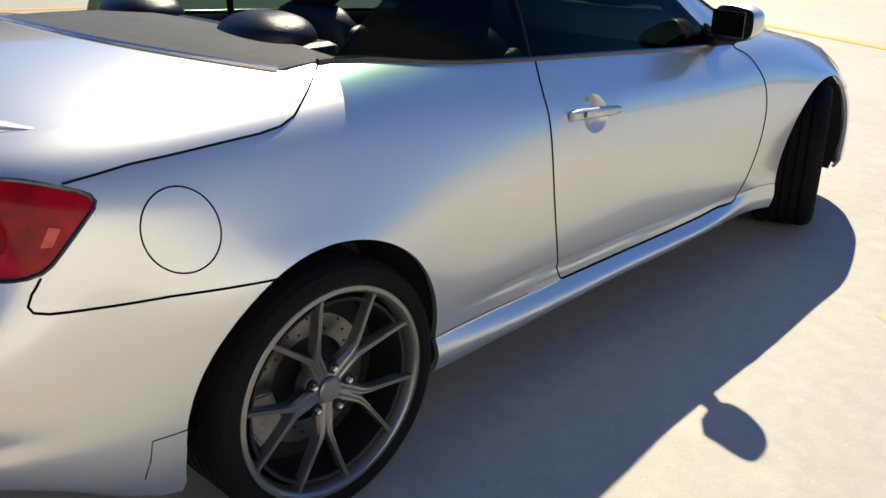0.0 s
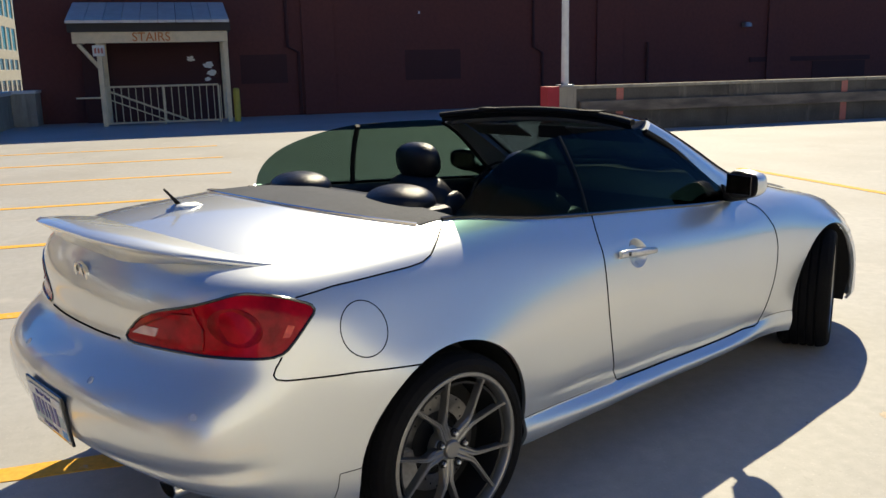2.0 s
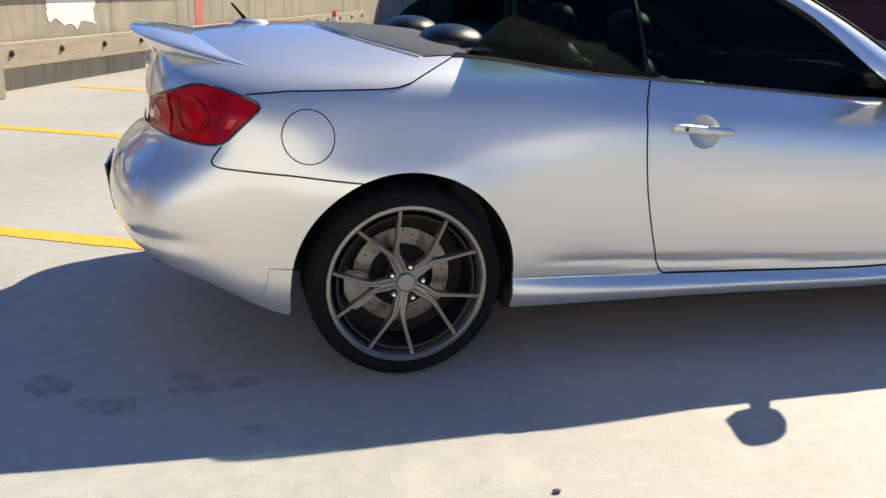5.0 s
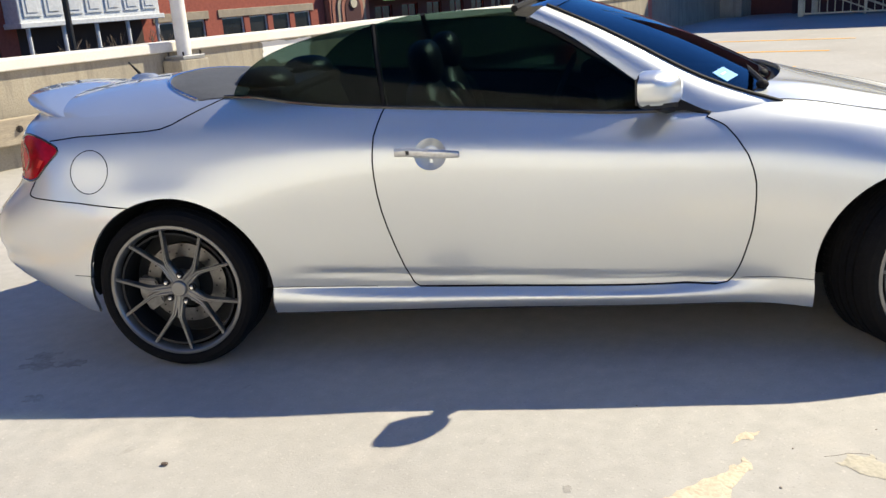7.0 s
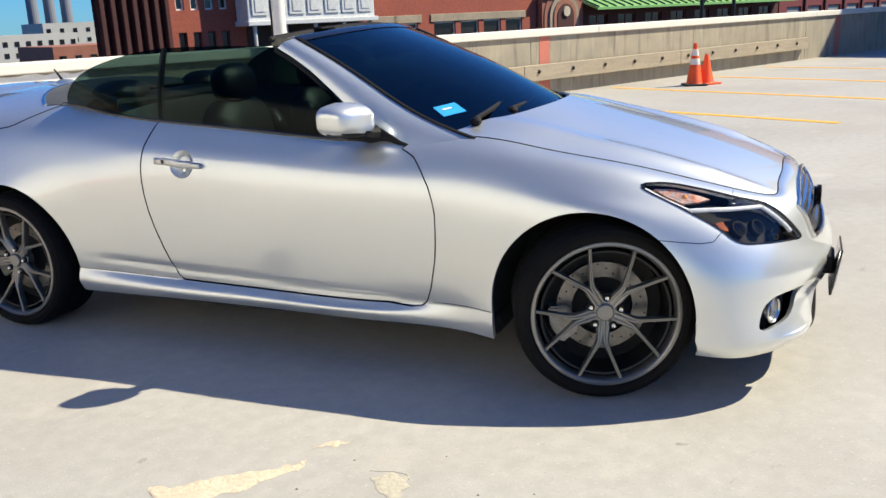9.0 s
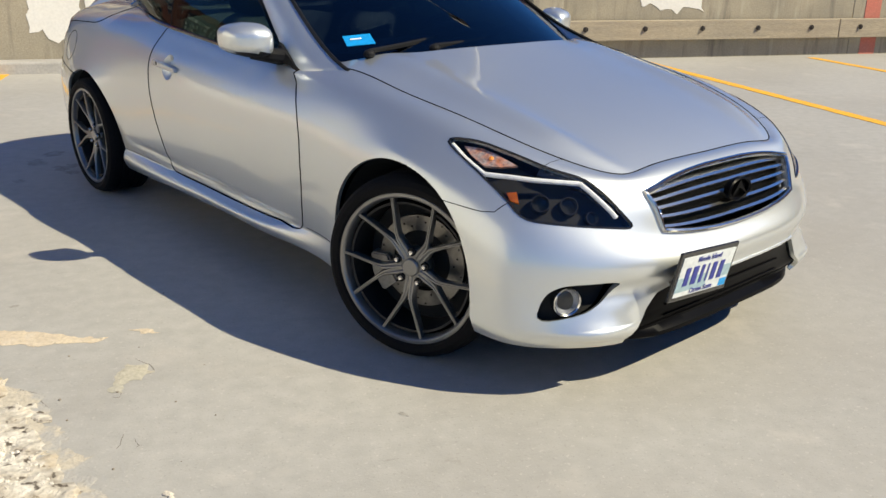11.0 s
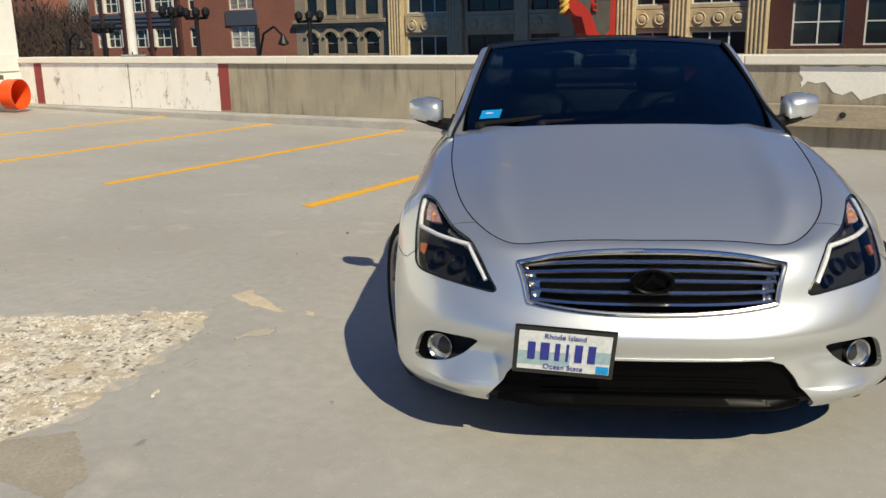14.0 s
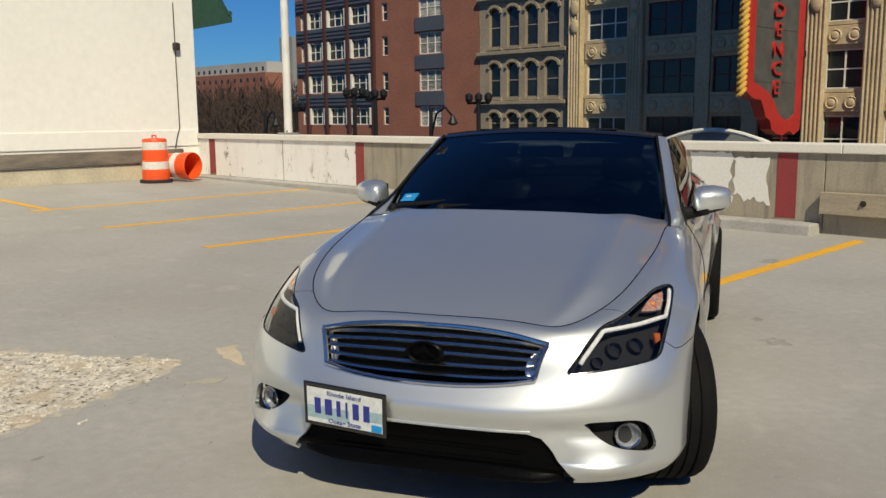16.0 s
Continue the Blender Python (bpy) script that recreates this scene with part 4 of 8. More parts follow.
# ---------------------------------------------------------------- distance
def far_blocks():
    pale = mat("far_pale_building", (0.50, 0.49, 0.45), 0.9, scale=0.05, second=(0.3, 0.3, 0.29), amount=0.7)
    for u, y, w, d, z, m in ((58, 230, 36, 20, 0.6, pale), (95, 260, 60, 20, 3.4, pale), (62, 150, 16, 20, -1.4, BRICK_BROWN), (24, 58, 5, 6, 3.0, BRICK_DARK), (-282, 150, 62, 14, 15.5, BRICK_BROWN), (-280, 152, 58, 10, 19.0, pale),
                             (-226, 160, 7, 10, 27.0, SHUTTER), (-190, 210, 50, 14, 12.0, pale)):
        root = thing("far_building", LOT, "plain low building in the far distance", "building", "far buildings")
        part("wall", box(u, u + w, y, y + d, -14, z), m, root)
        n = int(w / 2.6)
        for k in range(min(n, 16)):
            for zz in (z - 2.2, z - 5.0):
                part("window", box(u + 1 + k * w / min(n, 16), u + 2.1 + k * w / min(n, 16), y - 0.1, y + 0.05, zz - 0.6, zz + 0.6), PANE_DARK if m is not SHUTTER else PANE_BLIND, root)
    for k in range(3):
        st_ = link_mesh("smokestack", tube([(0, 0, -14), (0, 0, 34)], [2.0, 1.5], 16), mat("grey_stack", (0.20, 0.21, 0.24), 0.8, scale=0.1))
        st_.matrix_world = LOT @ pose(105 + 5.4 * k, 300, 0)
        tagged(st_, "tall grey power station smokestack in the distance", "smokestack", "smokestacks")


far_blocks()


def bare_tree(name, place, height, spread, seed, label, group):
    """A leafless tree: a tapered trunk with limbs forking three times."""
    rnd = random.Random(seed)
    root = thing(name, place, label, "tree", group)
    trunk, twigs = bmesh.new(), bmesh.new()

    def grow(p, d, length, r, depth):
        end = p + d * length
        mid = p.lerp(end, 0.5) + Vector((rnd.uniform(-1, 1), rnd.uniform(-1, 1), 0)) * length * 0.06
        add_tube(trunk if depth < 2 else twigs, [p, mid, end], [r, r * 0.85, r * 0.62], 5 if depth < 2 else 3, caps=False)
        if depth < 4:
            for _ in range(3 if depth else 4):
                nd = (d + Vector((rnd.uniform(-1, 1), rnd.uniform(-1, 1), rnd.uniform(-0.1, 0.5))) * spread).normalized()
                grow(p.lerp(end, rnd.uniform(0.55, 1.0)), nd, length * rnd.uniform(0.55, 0.75), r * 0.55, depth + 1)

    grow(Vector((0, 0, 0)), Vector((0, 0, 1)), height * 0.36, height * 0.022, 0)
    part("trunk", trunk, BARK, root)
    part("twigs", twigs, BARK, root)
    return root


BARK = mat("grey_brown_bark", (0.16, 0.12, 0.09), 0.9, second=(0.10, 0.075, 0.055), scale=1.5, amount=0.8)
shrub = bare_tree("bare_tree", LOT @ pose(33.6, 26.3, -6.0), 9.2, 0.75, 5, "leafless street tree in front of the brick building", "street trees")
for k, (u, y, s) in enumerate(((35.6, 26.2, 0.97), (37.4, 26.4, 1.02), (40.6, 26.0, 0.93), (44.6, 26.2, 0.92))):
    copy_thing(shrub, LOT @ pose(u, y, -6.0, 0, 0, 70 * k + 40) @ Matrix.Scale(s, 4))


def far_woods():
    rnd = random.Random(11)
    bm = bmesh.new()
    for _ in range(2400):
        u, y = rnd.uniform(-260, -70), rnd.uniform(95, 145)
        h = rnd.uniform(11, 18)
        base = Vector((u, y, -14 + (y - 95) * 0.2))
        add_tube(bm, [base, base + Vector((rnd.uniform(-1, 1), rnd.uniform(-1, 1), h * 0.55)), base + Vector((rnd.uniform(-2, 2), rnd.uniform(-2, 2), h))], [0.35, 0.2, 0.03], 3, caps=False)
        for _ in range(5):
            z = rnd.uniform(0.3, 0.9) * h
            p = base + Vector((0, 0, z))
            add_tube(bm, [p, p + Vector((rnd.uniform(-3, 3), rnd.uniform(-3, 3), rnd.uniform(1, 4)))], [0.16, 0.02], 3, caps=False)
    ob = link_mesh("far_woods", bm, mat("bare_woods_brown", (0.055, 0.036, 0.028), 0.95, scale=0.05, second=(0.042, 0.028, 0.02), amount=0.8))
    ob.matrix_world = LOT
    tagged(ob, "leafless brown woods on the far hillside", "woods", kind="stuff")


far_woods()
hill = bmesh.new()
grid = []
for i in range(16):
    row = []
    for j in range(10):
        u, y = -300 + 17 * i, 90 + 14 * j
        row.append(hill.verts.new((u, y, -14.2 + max(0, y - 95) * 0.2 + 0.6 * math.sin(i * 2 + j))))
    grid.append(row)
for a, b in zip(grid, grid[1:]):
    for k in range(9):
        hill.faces.new((a[k], a[k + 1], b[k + 1], b[k]))
ho = link_mesh("hillside", hill, mat("brown_hillside", (0.06, 0.04, 0.03), 0.95, scale=0.08, second=(0.04, 0.028, 0.02), amount=0.9))
ho.matrix_world = LOT
tagged(ho, "brown winter hillside in the far distance", "hillside", kind="structure")

eave = thing("green_roof_house", LOT, "house with a dark green tiled roof behind the cream wall", "building")
part("wall", box(-12, -2.2, -6.0, 0.55, -14, 3.7), CREAM, eave)
slope = [(2.0, 3.86), (1.72, 4.3), (1.35, 5.0), (0.9, 6.1), (0.3, 7.6), (-1.5, 9.5)]
part("roof", add_prism(bmesh.new(), [(-6, 3.72), (0.5, 3.5), (1.0, 3.52), (2.0, 3.74)] + slope + [(-6, 9.5)], lambda p: Vector((-1.9, p[0], p[1])), (-12, 0, 0)), GREEN_DARK, eave, "dark green tiled roof")
for k in range(9):
    z = 3.95 + 0.36 * k
    y = float(np.interp(z, [q[1] for q in slope], [q[0] for q in slope]))
    part("roof_tile_row", tube([(-1.88, y, z), (-13.9, y, z)], 0.06, 6), GREEN_DARK, eave)

# ---------------------------------------------------------------- the car's skin
# Nine design lines run round half the car from the nose's middle, along the flank, to the tail's middle: (x, half width, z) at 19 stations.
def line(*n):
    return np.array(n, float).reshape(19, 3)


SILL = line(3.555, 0, .165, 3.555, .34, .165, 3.51, .58, 0.157, 3.365, .785, 0.16, 3.19, .87, .18, 2.87, .885, .185, 2.6, 0.905, 0.155,
            2.3, 0.87, .18, 1.9, .878, .187, 1.4, .875, .19, .9, .875, .19, .45, .87, .185, .1, .865, .185, -.2, .865, .185,
            -.43, .855, 0.215, -.62, .79, 0.29, -.76, .65, 0.335, -.83, .34, 0.35, -.85, 0, 0.355)
BLADE = line(3.583, 0, .20, 3.575, .34, .20, 3.528, .61, .195, 3.385, .81, .20, 3.20, .89, .215, 2.87, .91, .22, 2.6, 0.928, 0.215,
             2.3, 0.88, 0.226, 1.9, .903, .23, 1.4, .90, .232, .9, .90, .235, .45, .895, .24, .1, .895, .245, -.2, .895, .25,
             -.45, .875, 0.272, -.66, .815, 0.328, -.81, .68, 0.365, -.89, .35, 0.38, -.91, 0, 0.385)
CREASE = line(3.587, 0, .255, 3.578, .34, .25, 3.517, .63, .235, 3.375, .825, .24, 3.19, .895, .255, 2.87, .915, .265, 2.6, 0.922, 0.262,
              2.3, 0.874, 0.28, 1.9, .863, .265, 1.4, .862, .272, .9, .863, .283, .45, .875, .295, .1, .90, .30, -.2, .905, .31,
              -.45, .885, 0.327, -.68, .825, 0.362, -.84, .69, 0.395, -.93, .36, 0.412, -.95, 0, 0.415)
LOW = line(3.61, 0, .345, 3.595, .34, .345, 3.50, .64, .335, 3.35, .835, .34, 3.17, .902, .36, 2.87, .925, .38, 2.6, .915, .385, 2.3, .893, .39, 1.9, .885, .395,
           1.4, .884, .405, .9, .886, .41, .45, .895, .42, .1, .918, .43, -.2, .918, .44, -.45, .893, .44, -.71, .83, .44, -.87, .70, .45, -.955, .36, .46,
           -.975, 0, .46)
FLANK = line(3.63, 0, .42, 3.61, .34, .42, 3.51, .63, .43, 3.34, .83, .455, 3.13, .903, .50, 2.87, .928, .55, 2.6, .92, .55,
             2.3, .908, .55, 1.9, .905, .555, 1.4, .905, .57, .9, .903, .585, .45, .908, .59, .1, 0.941, .605, -.2, 0.937, .605,
             -.45, 0.892, .60, -.70, 0.825, .60, -.865, .69, .605, -.95, .36, .61, -.97, 0, .615)
WAIST = line(3.585, 0, .49, 3.57, .32, .495, 3.49, .58, .525, 3.33, .79, .565, 3.1, .878, .625, 2.87, .912, .68, 2.6, .91, .68,
             2.3, .905, .685, 1.9, .905, .69, 1.4, .905, .705, .9, .903, .72, .45, 0.899, .735, .1, 0.904, .745, -.2, 0.897, .74,
             -.45, 0.87, .735, -.63, 0.805, .735, -.765, .64, .735, -.84, .32, .735, -.86, 0, .735)
HAUNCH = line(3.54, 0, .61, 3.53, .30, .605, 3.475, .53, .60, 3.31, .735, .645, 3.09, .825, .70, 2.87, .868, .74, 2.6, .88, .765,
              2.3, .887, .778, 1.9, .889, .79, 1.4, .889, .815, .9, .886, .838, .45, 0.866, .855, .1, 0.859, .86, -.2, 0.852, .857,
              -.45, 0.838, .85, -.63, 0.768, .845, -.755, .60, .85, -.825, .30, .855, -.845, 0, .86)
SHOULDER = line(3.47, 0, .683, 3.465, .30, .677, 3.44, .50, .668, 3.27, .68, .715, 3.07, .755, .768, 2.87, .79, .812, 2.6, .815, .85,
                2.3, .84, .868, 1.9, .85, .868, 1.4, .85, .893, .9, .842, .925, .47, .82, .95, .12, 0.8, .965, -.2, 0.8, .955,
                -.45, 0.785, .945, -.62, 0.722, .945, -.735, .57, .952, -.80, .29, .962, -.82, 0, .967)
BELT = line(3.42, 0, .695, 3.415, .30, .69, 3.40, .47, .683, 3.24, .60, .735, 3.05, .665, .79, 2.85, .70, .835, 2.6, .725, .88, 2.3, .745, .925, 1.9, .80, .908,
            1.4, .805, .938, .88, .793, .975, .5, .735, 1.008, .2, .66, 1.035, -.15, .70, 1.005, -.42, .70, .995, -.58, .655, .99, -.69, .53, 1.0, -.775, .28, 1.025,
            -.80, 0, 1.035)
LINES = np.array([SILL, BLADE, CREASE, LOW, FLANK, WAIST, HAUNCH, SHOULDER, BELT])


def spline_table(values, per):
    """Natural cubic spline through rows of values at 0, 1, 2, ...; sampled at `per` points a step."""
    n = len(values)
    flat = values.reshape(n, -1)
    m = np.zeros((n, n))
    rhs = np.zeros_like(flat)
    m[0, 0] = m[-1, -1] = 1
    for i in range(1, n - 1):
        m[i, i - 1:i + 2] = 1, 4, 1
        rhs[i] = 6 * (flat[i - 1] - 2 * flat[i] + flat[i + 1])
    k = np.linalg.solve(m, rhs)
    t = np.linspace(0, n - 1, (n - 1) * per + 1)
    i = np.minimum(t.astype(int), n - 2)
    f = (t - i)[:, None]
    a = (1 - f) * flat[i] + f * flat[i + 1] + ((1 - f) ** 3 - (1 - f)) * k[i] / 6 + (f ** 3 - f) * k[i + 1] / 6
    return a.reshape(len(t), *values.shape[1:])


FINE = 24
# mirrored end points keep the skin square to the middle plane at nose and tail
ALONG = LINES.transpose(1, 0, 2)
MIRROR = np.array((1, -1, 1))
ALONG = spline_table(np.concatenate([ALONG[2:0:-1] * MIRROR, ALONG, ALONG[-2:-4:-1] * MIRROR]), FINE)[2 * FINE:-2 * FINE]
UPPER = spline_table(ALONG[:, 2:].transpose(1, 0, 2), FINE)
LOWER = spline_table(ALONG[:, :3].transpose(1, 0, 2), FINE)
SKIN = np.concatenate([LOWER[:-1], UPPER])          # rows: level, columns: station
NB, NA = SKIN.shape[0] - 1, SKIN.shape[1] - 1


def press_folds():
    """Sharp folds pressed into the panels: door foot, rear apron, and the wings beside the front intake."""
    b, a = np.meshgrid(np.arange(NB + 1) / FINE, np.arange(NA + 1) / FINE, indexing="ij")

    def hump(x, centre, width):
        return np.exp(-((x - centre) / width) ** 2)

    def window(x, low, high, soft):
        return 1 / (1 + np.exp(-(x - low) / soft)) / (1 + np.exp((x - high) / soft))

    d = -0.007 * hump(b, 2.12 + (a - 7.46) * 0.128, 0.11) * window(a, 7.5, 10.7, 0.12)
    d += -0.010 * hump(b, np.interp(a, [14.5, 14.8, 15.7, 16.9, 18], [3.02, 3.08, 3.1, 2.72, 2.6]), 0.2) * window(a, 14.9, 17.0, 0.15)
    d += -0.018 * hump(a, 1.72, 0.45) * hump(b, 3.05, 0.38) + 0.022 * hump(a, 2.05, 0.5) * hump(b, 1.6, 0.6)
    d += -0.011 * hump(b, 6.9, 0.85) * window(a, 6.6, 14.2, 0.35)
    n = np.cross(np.gradient(SKIN, axis=0), np.gradient(SKIN, axis=1))
    n /= np.linalg.norm(n, axis=-1, keepdims=True) + 1e-12
    flip = np.sign(n[..., 1:2] * SKIN[..., 1:2] + n[..., 0:1] * (SKIN[..., 0:1] - 1.3))
    return SKIN + n * flip * d[..., None]


SKIN = press_folds()


def skin_at(a, b):
    """Point(s) of the right-hand skin (y negative) at station a (0..18) and level b (0..8)."""
    fa, fb = np.clip(np.asarray(a) * FINE, 0, NA - 1e-6), np.clip(np.asarray(b) * FINE, 0, NB - 1e-6)
    i, j = fb.astype(int), fa.astype(int)
    u, v = (fb - i)[..., None], (fa - j)[..., None]
    p = (SKIN[i, j] * (1 - u) + SKIN[i + 1, j] * u) * (1 - v) + (SKIN[i, j + 1] * (1 - u) + SKIN[i + 1, j + 1] * u) * v
    return p * MIRROR


def skin_normal(a, b):
    e = 0.06
    a, b = np.asarray(a, float), np.asarray(b, float)
    low = b < 2
    b0, b1 = np.where(low, np.maximum(b - e, 0), np.maximum(b - e, 2)), np.where(low, np.minimum(b + e, 2), np.minimum(b + e, 8))
    da = skin_at(np.minimum(a + e, 18), b) - skin_at(np.maximum(a - e, 0), b)
    edge = ((a < e) | (a > 18 - e))[..., None]
    da = np.where(edge, np.array((0, -1.0, 0)) * np.where(a < 9, 1, -1)[..., None], da)
    db = skin_at(a, b1) - skin_at(a, b0)
    n = np.cross(db, da)
    n /= np.linalg.norm(n, axis=-1, keepdims=True) + 1e-12
    return n


def find_on_skin(points, view):
    """(a, b) of outline points given in a side (x, z), front (y, z) or rear (y, z) view."""
    cols = {"side": (3 * FINE, int(16 * FINE)), "front": (0, 6 * FINE), "rear": (13 * FINE, NA)}[view]
    part_skin = SKIN[:, cols[0]:cols[1] + 1]
    first = part_skin[..., 0] if view == "side" else part_skin[..., 1]
    out = []
    for p, z in points:
        d = (first - abs(p) if view != "side" else first - p) ** 2 + (part_skin[..., 2] - z) ** 2
        i, j = np.unravel_index(np.argmin(d), d.shape)
        bi, bj = float(i), float(j)
        # one linear refinement inside the neighbouring cells
        i0, j0 = min(max(i, 1), NB - 1), min(max(j, 1), d.shape[1] - 2)
        jac = np.array([[(first[i0 + 1, j0] - first[i0 - 1, j0]) / 2, (first[i0, j0 + 1] - first[i0, j0 - 1]) / 2],
                        [(part_skin[i0 + 1, j0, 2] - part_skin[i0 - 1, j0, 2]) / 2, (part_skin[i0, j0 + 1, 2] - part_skin[i0, j0 - 1, 2]) / 2]])
        r = np.array([(p if view == "side" else abs(p)) - first[i0, j0], z - part_skin[i0, j0, 2]])
        try:
            s = np.clip(np.linalg.solve(jac, r), -1.5, 1.5)
            bi, bj = i0 + s[0], j0 + s[1]
        except np.linalg.LinAlgError:
            pass
        out.append((min(max((bj + cols[0]) / FINE, 0), 18), min(max(bi / FINE, 0), 8)))
    return out

# ---------------------------------------------------------------- car materials
def car_paint():
    """Metallic paint: a broad flake layer and a tighter one under the same clear coat."""
    m = mat("silver_car_paint", (0.725, 0.75, 0.745), 0.25, 0.95, second=(0.675, 0.70, 0.70), scale=1.5, amount=0.6, grain=900, grain_amount=0.05, coat=1.0)
    nt = m.node_tree
    b = nt.nodes["Principled BSDF"]
    b.inputs["Coat Roughness"].default_value = 0.03
    wide = nt.nodes.new("ShaderNodeBsdfPrincipled")
    for key, value in (("Roughness", 0.50), ("Metallic", 0.78), ("Coat Weight", 1.0), ("Coat Roughness", 0.03)):
        wide.inputs[key].default_value = value
    nt.links.new(b.inputs["Base Color"].links[0].from_socket, wide.inputs["Base Color"])
    both_layers = nt.nodes.new("ShaderNodeMixShader")
    both_layers.inputs[0].default_value = 0.60
    nt.links.new(b.outputs[0], both_layers.inputs[1])
    nt.links.new(wide.outputs[0], both_layers.inputs[2])
    out = next(n for n in nt.nodes if n.type == "OUTPUT_MATERIAL")
    nt.links.new(both_layers.outputs[0], out.inputs["Surface"])
    return m


SILVER = car_paint()
CHROME = mat("chrome_trim", (0.72, 0.71, 0.69), 0.20, 1.0, scale=5, amount=0.15, grain_amount=0.02)
SATIN = mat("satin_silver_plastic", (0.62, 0.62, 0.61), 0.35, 0.7, scale=8, amount=0.2)
INTAKE_BLACK = mat("black_intake_plastic", (0.0025, 0.0025, 0.003), 0.35, scale=8, spec=0.06)
GLOSS_BLACK = mat("gloss_black_trim", (0.012, 0.012, 0.013), 0.12, scale=6, coat=0.5)
MATT_BLACK = mat("matt_black_plastic", (0.010, 0.010, 0.011), 0.65, scale=9, spec=0.2, bump=0.2, bump_scale=300)
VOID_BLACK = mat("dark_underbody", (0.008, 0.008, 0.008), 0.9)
SEAM = mat("panel_gap", (0.004, 0.004, 0.005), 0.9, spec=0.05)
GUNMETAL = mat("gunmetal_wheel_paint", (0.25, 0.247, 0.237), 0.31, 0.75, second=(0.18, 0.176, 0.172), scale=12, amount=0.5, grain=300, grain_amount=0.05, coat=0.3)
TYRE = mat("tyre_rubber", (0.0065, 0.0065, 0.007), 0.8, second=(0.010, 0.0095, 0.009), scale=9, amount=0.7, spec=0.12, bump=0.15, bump_scale=150)
CALIPER = mat("cast_caliper_metal", (0.34, 0.33, 0.31), 0.45, 0.6, second=(0.16, 0.15, 0.14), scale=18, amount=0.8)
DISC = mat("brake_disc_steel", (0.20, 0.195, 0.185), 0.30, 0.9, second=(0.10, 0.095, 0.09), scale=14, amount=0.6)
LEATHER = mat("black_leather", (0.009, 0.009, 0.0105), 0.34, second=(0.013, 0.013, 0.015), scale=7, amount=0.5, spec=0.4, bump=0.25, bump_scale=220)
TONNEAU = mat("grey_tonneau_cover", (0.090, 0.095, 0.105), 0.7, 0.0, spec=0.15, second=(0.045, 0.05, 0.06), scale=4, amount=0.5, bump=0.15, bump_scale=400)
RED_LENS = mat("red_lamp_lens", (0.44, 0.003, 0.012), 0.14, second=(0.15, 0.001, 0.005), scale=16, amount=0.8, coat=0.1, spec=0.15, grain=40, grain_amount=0.1)
RED_DEEP = mat("deep_red_lens", (0.17, 0.0015, 0.004), 0.14, second=(0.36, 0.004, 0.008), amount=0.9, scale=22, coat=0.1, spec=0.15)
PINK_GREY = mat("pinkish_clear_lens", (0.62, 0.42, 0.42), 0.2, second=(0.45, 0.20, 0.22), scale=30, amount=0.8, coat=0.3)
RED_BRIGHT = mat("bright_red_reflector", (0.55, 0.008, 0.012), 0.2, second=(0.7, 0.05, 0.03), scale=40, amount=0.8, coat=0.2)
AMBER = mat("amber_reflector", (0.85, 0.22, 0.02), 0.2, second=(0.95, 0.45, 0.1), scale=60, amount=0.8, coat=0.5)
AMBER_DIM = mat("dim_amber_reflector", (0.42, 0.10, 0.01), 0.25, second=(0.20, 0.04, 0.005), scale=50, amount=0.8)
WHITE_LENS = mat("white_lamp_plastic", (0.80, 0.80, 0.80), 0.25, scale=10, amount=0.1)
PINK_LENS = mat("faceted_signal_reflector", (0.50, 0.42, 0.38), 0.25, 0.3, second=(0.80, 0.22, 0.05), scale=38, amount=0.8, grain=90, grain_amount=0.4, coat=0.3)
WINDSCREEN = thin_glass("windscreen_glass", (0.20, 0.25, 0.28), 0.012, 1.85)
SIDE_GLASS = thin_glass("dark_tinted_glass", (0.25, 0.33, 0.31), 0.01, 1.2)
CLEAR = thin_glass("clear_lamp_glass", (0.92, 0.93, 0.95), 0.01)
STICKER = mat("blue_sticker", (0.01, 0.32, 0.75), 0.4, scale=20, amount=0.3)
PLATE_WHITE = mat("plate_white", (0.72, 0.75, 0.74), 0.4, scale=6, amount=0.1)
PLATE_BLUE = mat("plate_pale_blue", (0.36, 0.50, 0.54), 0.4, scale=6, amount=0.2)
PLATE_NAVY = mat("plate_navy_ink", (0.03, 0.04, 0.28), 0.4, scale=6, amount=0.1)

FOG_BOWL = mat("fog_lamp_bowl", (0.30, 0.30, 0.30), 0.4, 0.2, second=(0.7, 0.7, 0.7), scale=40, amount=0.8)
car = thing("car", pose(0, 0, 0.02), "silver two-door convertible car with its roof folded away", "car")


